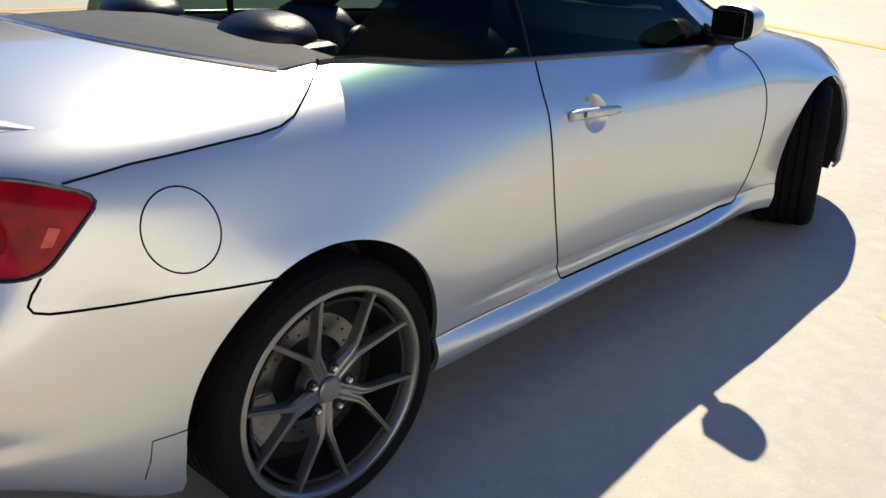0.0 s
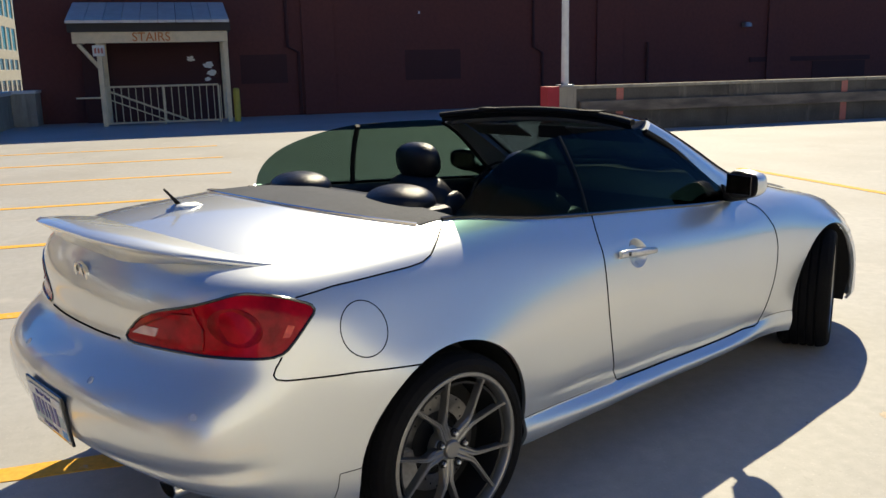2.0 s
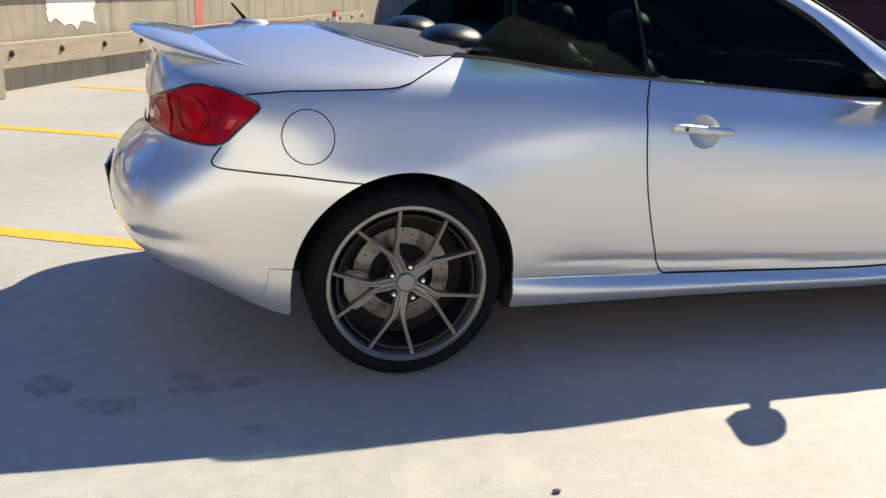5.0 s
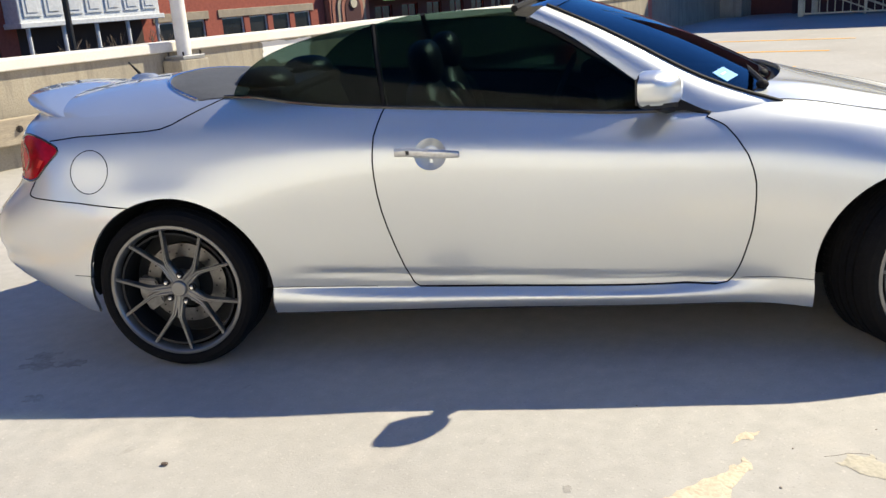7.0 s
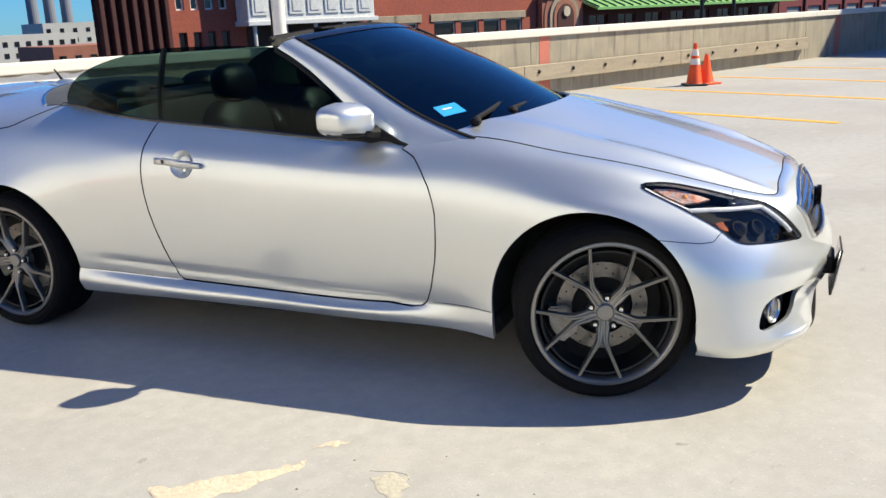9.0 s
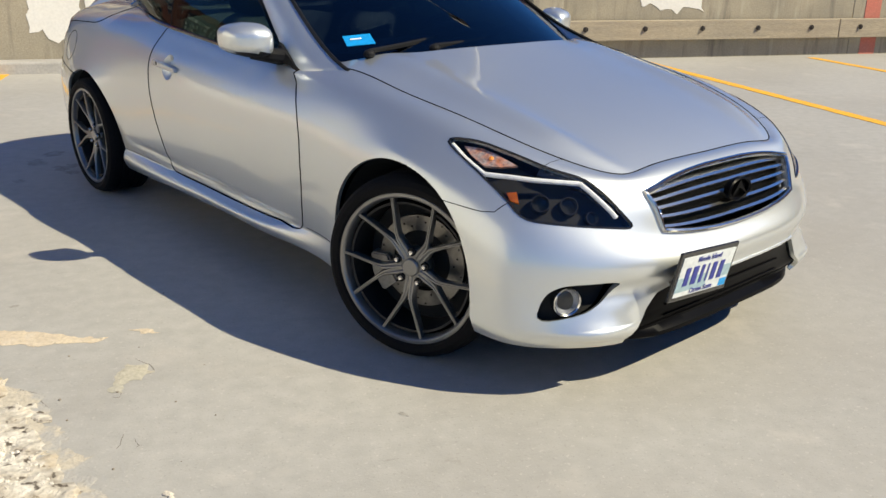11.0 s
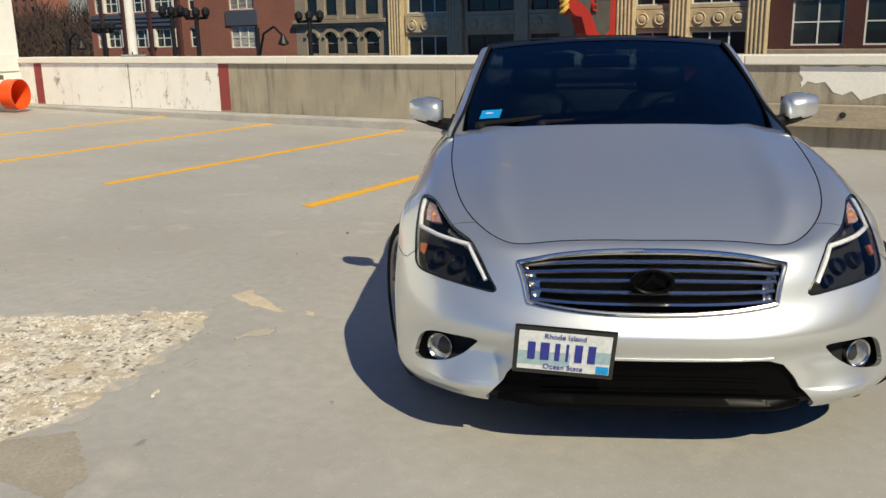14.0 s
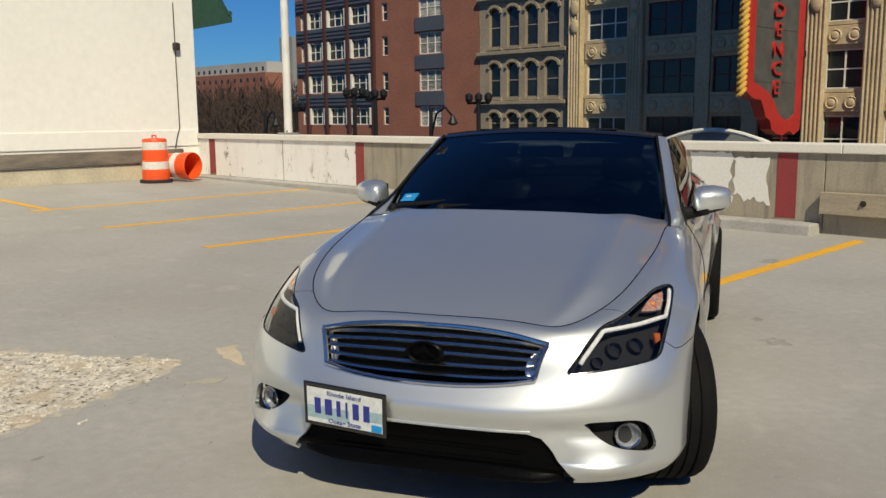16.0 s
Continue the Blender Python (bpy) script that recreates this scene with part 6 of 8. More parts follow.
for side in both:
    lamp = region_backing("headlamp", "headlamp", 0.055, VOID_BLACK, car, side, "black-backed headlamp under clear glass")
    skin_part("lamp_glass", PIECES["headlamp"], AB, CLEAR, lamp, "clear lamp glass", inset=0.002, sides=(side,)).visible_shadow = False
    part("lamp_bezel", tube(on_skin(ring_of(HEADLAMP) + ring_of(HEADLAMP)[:1], -0.001, side), 0.004, 6, caps=False), GLOSS_BLACK, lamp)
    for path in ([(4.42, 6.58), (4.1, 6.30), (3.72, 6.04)], [(3.72, 6.06), (3.38, 6.28), (3.05, 6.46), (2.75, 6.64), (2.5, 6.78)], [(2.5, 6.78), (2.28, 6.3), (2.1, 5.9), (1.99, 5.62)]):
        part("light_guide", strip_on_skin(path, 0.012, 0.0082, side), WHITE_LENS, lamp, "white light guide strip")
    for a, b, r in ((2.92, 5.85, 0.024), (2.58, 5.98, 0.024), (2.26, 5.62, 0.016)):
        c = on_skin([(a, b)], -0.040, side)[0]
        part("projector", sphere(c, r), CLEAR, lamp, "round projector lens")
        nrm = (on_skin([(a, b)], 0.0, side)[0] - c).normalized()
        m = lathe([(r + 0.002, -0.02), (r + 0.007, -0.02), (r + 0.005, 0.008), (r + 0.002, 0.008)], closed=True, sides=24)
        m.transform(Matrix.Translation(c) @ nrm.to_track_quat("Z", "Y").to_matrix().to_4x4())
        part("projector_ring", m, MATT_BLACK, lamp)
    bowl_edge = [(3.30, 6.84), (3.60, 6.98), (3.92, 6.96), (4.25, 6.74), (4.05, 6.52), (3.78, 6.34), (3.52, 6.56)]
    part("signal_reflector", add_prism(bmesh.new(), on_skin(bowl_edge, -0.018, side), lambda p: p, on_skin([(3.7, 6.7)], -0.028, side)[0] - on_skin([(3.7, 6.7)], -0.018, side)[0]),
         PINK_LENS, lamp, "faceted clear turn signal bowl")
    part("signal_bulb", sphere(on_skin([(3.72, 6.72)], -0.022, side)[0], 0.009), AMBER, lamp)
    amber = [(3.24, 5.88), (3.36, 5.74), (3.28, 5.52), (3.17, 5.54)]
    part("side_reflector", add_prism(bmesh.new(), on_skin(amber, -0.010, side), lambda p: p, on_skin([(3.1, 5.5)], -0.020, side)[0] - on_skin([(3.1, 5.5)], -0.010, side)[0]),
         AMBER_DIM, lamp, "amber side reflector")
    part("brow", strip_on_skin([(3.0, 6.95), (2.7, 6.85), (2.45, 6.75), (2.2, 6.25)], 0.03, 0.018, side), GLOSS_BLACK, lamp)

    tail = skin_part("tail_lamp", PIECES["tail"], AB, RED_LENS, car, "glossy red tail lamp", inset=0.001, sides=(side,))
    ring = ring_of(TAIL)
    part("lamp_gasket", tube(on_skin(ring + ring[:1], -0.001, side), 0.005, 6, caps=False), GLOSS_BLACK, tail)

    def lens_patch(name, pts, material, lift, label=""):
        p = on_skin(dense(pts, 0.12), lift, side)
        back = on_skin([pts[0]], lift - 0.004, side)[0] - on_skin([pts[0]], lift, side)[0]
        part(name, add_prism(bmesh.new(), p, lambda q: q, back), material, tail, label)

    circle = [(15.32 + 0.40 * math.cos(t), 6.0 + 0.50 * math.sin(t)) for t in (2 * math.pi * q / 22 for q in range(22))]
    lens_patch("lamp_disc", circle, RED_DEEP, 0.0018, "dark red round lamp bowl")
    lens_patch("reverse_lamp", [(16.86, 5.46), (16.68, 5.72), (16.45, 5.74), (16.52, 5.50)], PINK_GREY, 0.0022, "small white reversing lamp")
    lens_patch("reflector", [(14.66, 5.45), (14.40, 5.95), (14.62, 6.05), (14.95, 5.40)], RED_LENS, 0.0020, "bright red reflector")
    lens_patch("reflector", [(14.55, 5.68), (14.42, 5.95), (14.52, 6.0), (14.66, 5.7)], RED_BRIGHT, 0.0032)
    part("lamp_rib", tube(on_skin(dense([(16.9, 6.0 - 0.5), (16.2, 6.2), (15.85, 6.25)], 0.1, False), 0.001, side), 0.003, 6), RED_DEEP, tail)
    part("lamp_rib", tube(on_skin(dense([(15.9, 6.4), (15.8, 5.9), (15.9, 5.35)], 0.1, False), 0.001, side), 0.004, 6), RED_DEEP, tail)

    fog = region_backing("fog_lamp", "fog", 0.045, VOID_BLACK, BODY, side, "round fog lamp in a black recess")
    c = Vector((3.432, -0.703 * -side, 0.315))
    aim = Vector((0.93, -0.37 * -side, 0.0)).normalized()
    turn = Matrix.Translation(c) @ aim.to_track_quat("Z", "Y").to_matrix().to_4x4()
    for nm, prof, m_ in (("lamp_ring", [(0.041, -0.03), (0.048, -0.02), (0.048, 0.006), (0.0455, 0.009), (0.041, 0.004)], CHROME),
                         ("lamp_bowl", [(0.001, -0.03), (0.028, -0.022), (0.041, 0.0), (0.0405, -0.002), (0.028, -0.028), (0.001, -0.034)], FOG_BOWL),
                         ("lamp_glass", [(0.001, 0.008), (0.03, 0.005), (0.041, 0.0), (0.041, -0.002), (0.001, 0.004)], CLEAR)):
        b_ = lathe(prof, sides=28, closed=nm != "lamp_glass")
        b_.transform(turn)
        part(nm, b_, m_, fog, smooth=True)

# grille
bm = bmesh.new()
ring = [q for q in dense([(max(a, 0), b) for a, b in GRILLE], 0.07) if q[0] > 0.0]
right = on_skin(ring, 0.003, -1)
left = on_skin(ring, 0.003, 1)
outline = right + left[::-1]
backing_pts = [p - Vector((0.05, 0, 0)) for p in outline]
gb = bmesh.new()
gv = [gb.verts.new(p) for p in backing_pts]
gb.faces.new(gv)
gx = bmesh.ops.extrude_face_region(gb, geom=gb.faces[:])
for e in gx["geom"]:
    if isinstance(e, bmesh.types.BMVert):
        e.co.x -= 0.02
grille = part("grille", gb, VOID_BLACK, car, "chrome-barred front grille")
part("surround", tube(outline + outline[:1], 0.0085, 8, caps=False), CHROME, grille, "chrome grille surround", smooth=True)


def grille_half_width(b):
    pts = [(1.59, 6.46), (1.43, 5.8), (1.29, 5.17)]
    for (a0, b0), (a1, b1) in zip(pts, pts[1:]):
        if b1 <= b <= b0:
            return a0 + (a1 - a0) * (b0 - b) / (b0 - b1)
    return 1.2 if b < 5.2 else 1.5


for k in range(5):
    b_mid = 5.27 + 0.285 * k
    wa = grille_half_width(b_mid) - 0.03
    bar = bmesh.new()
    prev = None
    for i in range(41):
        a_ = (i / 20 - 1) * wa
        sd = 1 if a_ > 0 else -1
        dip = 0.16 * (1 - (a_ / wa) ** 2) * (0.5 - k / 4) * -0.35
        p0 = on_skin([(abs(a_), b_mid + dip)], -0.016, sd)[0]
        q = [p0 + Vector((0.012, 0, 0.002)), p0 + Vector((0.004, 0, 0.0085)), p0 + Vector((-0.028, 0, 0.009)), p0 + Vector((-0.028, 0, 0.003)), p0 + Vector((0.006, 0, -0.004))]
        cur = [bar.verts.new(v) for v in q]
        if prev:
            for j in range(5):
                bar.faces.new((prev[j], prev[(j + 1) % 5], cur[(j + 1) % 5], cur[j]))
        else:
            bar.faces.new(cur)
        prev = cur
    bar.faces.new(prev[::-1])
    part("bar", bar, CHROME, grille, "chrome grille bar", smooth=True, sharp=30)
for sd in both:
    ends = [(grille_half_width(b_) - 0.03, b_) for b_ in (5.22, 5.5, 5.8, 6.1, 6.42)] + [(grille_half_width(b_) - w_, b_) for b_, w_ in ((6.42, 0.10), (6.1, 0.17), (5.8, 0.19), (5.5, 0.17), (5.22, 0.10))]
    pts = on_skin(ends, -0.024, sd)
    part("end_plate", add_prism(bmesh.new(), pts, lambda p: p, (-0.006, 0, 0)), CHROME, grille, "chrome end of the grille bars")
oval = lathe([(0.052, -0.004), (0.066, -0.004), (0.066, 0.010), (0.060, 0.014), (0.052, 0.010)], axis="x", sides=36, closed=True)
oval.transform(Matrix.Translation((3.562, 0, 0.593)) @ Matrix.Diagonal((1, 1.06, 0.62, 1)))
badge = part("front_badge", oval, INTAKE_BLACK, grille, "plain black oval badge", smooth=True)
part("badge_fill", lathe([(0.001, -0.006), (0.06, -0.006), (0.06, 0.004), (0.001, 0.006)], axis="x", sides=24, centre=(0, 0, 0)), INTAKE_BLACK, badge).matrix_basis = \
    Matrix.Translation((3.553, 0, 0.593)) @ Matrix.Diagonal((1, 1.0, 0.58, 1))
part("badge_ridge", add_prism(bmesh.new(), [(-0.045, -0.022), (0.0, 0.030), (0.045, -0.022), (0.0, 0.004)], lambda p: Vector((3.572, p[0], 0.593 + p[1])), (-0.012, 0, 0)), INTAKE_BLACK, badge)

# lower intake
intake = skin_part("lower_intake", PIECES["intake"], AB, INTAKE_BLACK, BODY, "black lower air intake", inset=0.022, sides=both)
for k in range(2):
    part("intake_slat", tube([p for s_ in (-1, 1) for p in on_skin([(a, 1.35 + 0.7 * k) for a in ((1.05, 0.7, 0.35, 0.01) if s_ < 0 else (0.01, 0.35, 0.7, 1.05))], -0.019, s_)], 0.004, 6), INTAKE_BLACK, intake)
lip = bmesh.new()
prev = None
for k in range(-24, 25):
    a_ = abs(k) / 24 * 1.64
    sd = 1 if k > 0 else -1
    out = 1 - (a_ / 1.64) ** 4
    top = on_skin([(a_, 0.75)], -0.020, sd)[0]
    root = on_skin([(a_, 0.10)], -0.016, sd)[0]
    q = [top, root + Vector((0.012 * out, 0, 0.012)), root + Vector((0.034 * out, 0, 0.002 - 0.010 * out)), root + Vector((0.036 * out, 0, -0.006 - 0.016 * out)),
         root + Vector((0.02 * out, 0, -0.010 - 0.020 * out)), root + Vector((-0.16, 0, -0.004)), root + Vector((-0.16, 0, 0.02))]
    cur = [lip.verts.new(v) for v in q]
    if prev:
        for j in range(7):
            lip.faces.new((prev[j], prev[(j + 1) % 7], cur[(j + 1) % 7], cur[j]))
    else:
        lip.faces.new(cur)
    prev = cur
lip.faces.new(prev[::-1])
bmesh.ops.recalc_face_normals(lip, faces=lip.faces[:])
part("chin_lip", lip, INTAKE_BLACK, BODY, "glossy black chin lip", smooth=True)
part("intake_trim", tube([on_skin([(a, 2.99)], 0.001, -1)[0] for a in (1.15, 0.8, 0.4, 0.02)] + [on_skin([(a, 2.99)], 0.001, 1)[0] for a in (0.02, 0.4, 0.8, 1.15)], 0.006, 6), SILVER, BODY)


def number_plate(parent, place, tilt):
    """A plate in a black frame. Its number is drawn as plain bars."""
    m = place
    bm = box(-0.006, 0.004, -0.163, 0.163, -0.088, 0.088, bevel=0.004)
    bm.transform(m)
    plate = part("number_plate", bm, GLOSS_BLACK, parent, "white and pale blue number plate in a black frame")
    for nm, bx, mt in (("plate_face", (0.004, 0.0065, -0.148, 0.148, -0.070, 0.070), PLATE_WHITE),
                       ("plate_wave", (0.0066, 0.0072, -0.148, 0.02, -0.052, -0.002), PLATE_BLUE),
                       ("plate_wave", (0.0066, 0.0072, 0.08, 0.148, -0.030, 0.012), PLATE_BLUE),
                       ("plate_sticker", (0.0066, 0.0075, 0.106, 0.146, -0.068, -0.040), STICKER)):
        b = box(*bx)
        b.transform(m)
        part(nm, b, mt, plate)
    for y, w in ((-0.105, 0.024), (-0.062, 0.028), (-0.022, 0.016), (0.010, 0.008), (0.046, 0.024), (0.088, 0.024)):
        h = 0.004 if w == 0.018 else 0.032
        b = box(0.0073, 0.0085, y - w / 2, y + w / 2, -h, h)
        b.transform(m)
        part("plate_mark", b, PLATE_NAVY, plate)
    for text, z in (("Rhode Island", 0.055), ("Ocean State", -0.056)):
        b = lettering(text, 0.026, 0.0006)
        b.transform(m @ Matrix.Translation((0.0080, 0, z)) @ Matrix.Rotation(math.pi / 2, 4, "Z"))
        part("plate_lettering", b, PLATE_NAVY, plate)


number_plate(BODY, Matrix.Translation((3.640, -0.281, 0.378)) @ Euler((radians(-4.5), radians(10), radians(-1))).to_matrix().to_4x4(), 0)
number_plate(REAR, Matrix.Translation((-0.985, -0.02, 0.49)) @ Euler((0, radians(8), math.pi)).to_matrix().to_4x4(), 0)
part("plate_holder", box(3.56, 3.634, -0.36, -0.20, 0.36, 0.43, bevel=0.01), MATT_BLACK, BODY)

# rear badge, sensors, exhausts
rb = lathe([(0.034, -0.006), (0.046, -0.006), (0.046, 0.005), (0.040, 0.008), (0.034, 0.004)], axis="x", sides=32, closed=True)
rb.transform(Matrix.Translation((-0.832, -0.02, 0.925)) @ Matrix.Rotation(radians(-8), 4, "Y") @ Matrix.Diagonal((-1, 1.15, 0.85, 1)))
rbo = part("rear_badge", rb, CHROME, lid, "plain chrome oval badge", smooth=True)
fill = lathe([(0.001, -0.004), (0.040, -0.004), (0.040, 0.001), (0.001, 0.002)], axis="x", sides=28)
fill.transform(Matrix.Translation((-0.832, -0.02, 0.925)) @ Matrix.Rotation(radians(-8), 4, "Y") @ Matrix.Diagonal((-1, 1.15, 0.85, 1)))
part("badge_fill", fill, GLOSS_BLACK, rbo, "dark badge centre", smooth=True)
part("badge_ridge", add_prism(bmesh.new(), [(-0.03, -0.022), (0.0, 0.026), (0.03, -0.022), (0.0, 0.002)], lambda p: Vector((-0.836, p[0] - 0.02, 0.925 + p[1])), (0.012, 0, 0)), CHROME, rbo)
for side in both:
    for a_, b_ in ((15.78, 4.13), (17.2, 4.25)):
        c, o = on_skin([(a_, b_)], 0.0, side)[0], on_skin([(a_, b_)], 0.05, side)[0]
        ring_ = lathe([(0.001, 0.001), (0.008, 0.002), (0.0095, 0.001), (0.0105, -0.002), (0.0125, -0.002), (0.013, 0.001), (0.0135, -0.006), (0.001, -0.006)], sides=18)
        ring_.transform(Matrix.Translation(c) @ (o - c).to_track_quat("Z", "Y").to_matrix().to_4x4())
        part("parking_sensor", ring_, SATIN, REAR, "round parking sensor", smooth=True)
    ex = lathe([(0.036, 0.0), (0.042, 0.0), (0.044, -0.004), (0.044, -0.2), (0.036, -0.2)], axis="x", sides=24, closed=True)
    ex.transform(Matrix.Translation((-0.82, 0.50 * -side, 0.325)) @ Matrix.Rotation(math.pi, 4, "Z") @ Matrix.Diagonal((1, 1.4, 0.8, 1)))
    part("exhaust_tip", ex, CHROME, car, "chrome oval exhaust tip", smooth=True)
part("diffuser", box(-0.72, -0.46, -0.60, 0.60, 0.335, 0.42, bevel=0.02), MATT_BLACK, REAR, "black lower diffuser")

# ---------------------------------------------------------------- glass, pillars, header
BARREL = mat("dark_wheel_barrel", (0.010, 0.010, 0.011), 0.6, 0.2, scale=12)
VISOR = mat("grey_visor_cloth", (0.07, 0.07, 0.068), 0.8, scale=9)
MIRROR_TINT = mat("dimmed_mirror", (0.10, 0.10, 0.11), 0.03, 1.0, amount=0.1)


def spline3(points, n):
    t = spline_table(np.array(points, float), 16)
    k = np.linspace(0, len(t) - 1, n)
    i = np.minimum(k.astype(int), len(t) - 2)
    return [Vector(t[a] * (1 - f) + t[a + 1] * f) for a, f in zip(i, k - i)]


def screen_bottom(s):
    return Vector((2.17 + 0.27 * (1 - abs(s) ** 2.2), 0.735 * s, 0.925 + 0.05 * (1 - s * s)))


def screen_top(s):
    return Vector((1.50 + 0.11 * (1 - s * s), 0.605 * s, 1.297 + 0.036 * (1 - s * s)))


rows = []
for i in range(17):
    t = i / 16
    r = []
    for k in range(-14, 15):
        s = k / 14
        p = screen_bottom(s).lerp(screen_top(s), t)
        p += Vector((0.55, 0, 0.83)) * 0.022 * math.sin(math.pi * t)
        r.append(p)
    rows.append(r)


def pane(name, rows, material, parent, label, thick=0.0045):
    bm = bmesh.new()
    grid = [[bm.verts.new(p) for p in r] for r in rows]
    for a, b in zip(grid, grid[1:]):
        for k in range(len(a) - 1):
            bm.faces.new((a[k], a[k + 1], b[k + 1], b[k]))
    bmesh.ops.remove_doubles(bm, verts=bm.verts[:], dist=1e-5)
    bmesh.ops.recalc_face_normals(bm, faces=bm.faces[:])
    bmesh.ops.solidify(bm, geom=bm.faces[:], thickness=thick)
    ob = link_mesh(name, bm, material, parent, label, True, 40)
    return ob


screen = pane("windscreen", rows, WINDSCREEN, car, "dark sloping windscreen")


def on_screen(s, t, lift=0.0):
    p = screen_bottom(s).lerp(screen_top(s), t) + Vector((0.55, 0, 0.83)) * (0.022 * math.sin(math.pi * t) + lift)
    return p


quad = [on_screen(-0.875, 0.105, 0.004), on_screen(-0.74, 0.105, 0.004), on_screen(-0.735, 0.185, 0.004), on_screen(-0.87, 0.185, 0.004)]
part("parking_sticker", add_prism(bmesh.new(), quad, lambda p: p, (-0.0015, 0, -0.002)), STICKER, screen, "bright blue square sticker")
quad = [on_screen(-0.845, 0.148, 0.0055), on_screen(-0.79, 0.148, 0.0055), on_screen(-0.79, 0.158, 0.0055), on_screen(-0.845, 0.158, 0.0055)]
part("sticker_mark", add_prism(bmesh.new(), quad, lambda p: p, (-0.001, 0, -0.001)), WHITE_LENS, screen)

for side in both:
    ys = -side * -1

    def flank(p, sgn=side):
        return Vector((p[0], p[1] * sgn, p[2]))

    lower = spline3([(2.24, .800, .838), (2.10, .805, .895), (1.93, .775, .955), (1.77, .737, 1.06), (1.6, .697, 1.185), (1.44, .664, 1.270)], 20)
    upper = spline3([(2.47, .735, .872), (2.30, .750, .925), (2.08, .715, 1.005), (1.88, .680, 1.112), (1.69, .645, 1.215), (1.50, .612, 1.305)], 20)
    prows = []
    for lo, up in zip(lower, upper):
        out = Vector((0.25, 0.85, 0.45)).normalized()
        r = []
        for k in range(9):
            f = k / 8
            r.append(flank(lo.lerp(up, f) + out * 0.016 * min(1.0, len(prows) / 8) * math.sin(math.pi * f)))
        r += [flank(up + Vector((-0.03, -0.03, -0.03))), flank(lo + Vector((-0.03, -0.05, -0.01)))]
        prows.append(r)
    bm = bmesh.new()
    grid = [[bm.verts.new(p) for p in r] for r in prows]
    for a, b in zip(grid, grid[1:]):
        for k in range(len(a)):
            bm.faces.new((a[k], a[(k + 1) % len(a)], b[(k + 1) % len(a)], b[k]))
    bm.faces.new(grid[0][::-1])
    bm.faces.new(grid[-1])
    part("pillar", bm, SILVER, car, smooth=True, sharp=50)
    part("pillar_seal", tube([flank(p + Vector((-0.012, -0.004, -0.008))) for p in lower[4:]], 0.012, 6), MATT_BLACK, car, "black rubber door seal")
    part("screen_trim", tube([flank(p + Vector((0.004, -0.004, 0.002))) for p in upper[3:]], 0.008, 6), MATT_BLACK, car)

    def belt_wz(x):
        a = np.linspace(7.4, 12.2, 200)
        p = skin_at(a, np.full(200, 8.0))
        i = int(np.argmin(np.abs(p[:, 0] - x)))
        return -p[i, 1], p[i, 2]

    def glass_rows(bottom, top_pts, top_ts, n=34, m=10):
        gr = []
        for i in range(n + 1):
            t = i / n
            xb = bottom[0] + (bottom[1] - bottom[0]) * t
            xt = float(np.interp(t, top_ts, [q[0] for q in top_pts]))
            zt = float(np.interp(t, top_ts, [q[1] for q in top_pts]))
            wb, zb = belt_wz(xb)
            r = []
            for j in range(m + 1):
                f = j / m
                x = xb + (xt - xb) * f
                z = zb - 0.012 + (zt - zb + 0.012) * f
                h = max(0.0, (z - zb) / 0.31)
                w = (wb - 0.012) * (1 - h) + 0.660 * h + 0.018 * math.sin(math.pi * min(1, h)) * 0.9
                r.append(flank((x, w, z)))
            gr.append(r)
        return gr

    top = spline3([(.842, 1.283, 0), (1.06, 1.285, 0), (1.28, 1.281, 0), (1.44, 1.264, 0), (1.6, 1.180, 0), (1.77, 1.054, 0), (1.93, .95, 0), (2.06, .897, 0)], 60)
    pane("door_glass", glass_rows((.884, 2.07), [(p.x, p.y) for p in top], list(np.linspace(0, 1, 60))), SIDE_GLASS, doors[side], "dark tinted side window")
    top = spline3([(.832, 1.283, 0), (.711, 1.270, 0), (.551, 1.238, 0), (.408, 1.190, 0), (.306, 1.12, 0), (.25, 1.05, 0), (.232, 1.022, 0)], 60)
    pane("quarter_glass", glass_rows((.874, .24), [(p.x, p.y) for p in top], list(np.linspace(0, 1, 60)), 24), SIDE_GLASS, car, "dark tinted rear quarter window")
    wb, zb = belt_wz(0.88)
    path = []
    for f in np.linspace(0, 1, 9):
        z = zb - 0.01 + (1.288 - zb) * f
        h = max(0.0, (z - zb) / 0.31)
        w = (wb - 0.012) * (1 - h) + 0.660 * h + 0.018 * math.sin(math.pi * min(1, h)) * 0.9
        path.append(flank((0.879 - 0.042 * f, w - 0.013, z)))
    part("window_divider", tube(path, 0.0135, 8), MATT_BLACK, car, "black strip between the side windows")
    strip = [flank((p[0], -p[1] - 0.003, p[2] + 0.004)) for p in skin_at(np.linspace(7.55, 12.0, 60), np.full(60, 8.0))]
    part("belt_moulding", tube(strip, 0.008, 6), GLOSS_BLACK, car, "black moulding below the side windows")

    # mirror
    hub = flank((1.882, 0.918, 1.002))
    bm = bmesh.new()
    bmesh.ops.create_uvsphere(bm, u_segments=36, v_segments=20, radius=1.0)
    for v in bm.verts:
        x, y, z = v.co
        k = 1.0 / (abs(x) ** 4.2 + abs(y) ** 4.2 + abs(z) ** 4.2) ** (1 / 4.2)
        x, y, z = x * k, y * k, z * k
        if x < 0:
            r = max((abs(y) ** 4.2 + abs(z) ** 4.2) ** (1 / 4.2), 0.02)
            y, z = y * r ** 0.2 / r, z * r ** 0.2 / r
        # the back runs down to a rounded nose, the top falls away outwards
        nose = 1 - 0.30 * max(0.0, x) ** 1.5
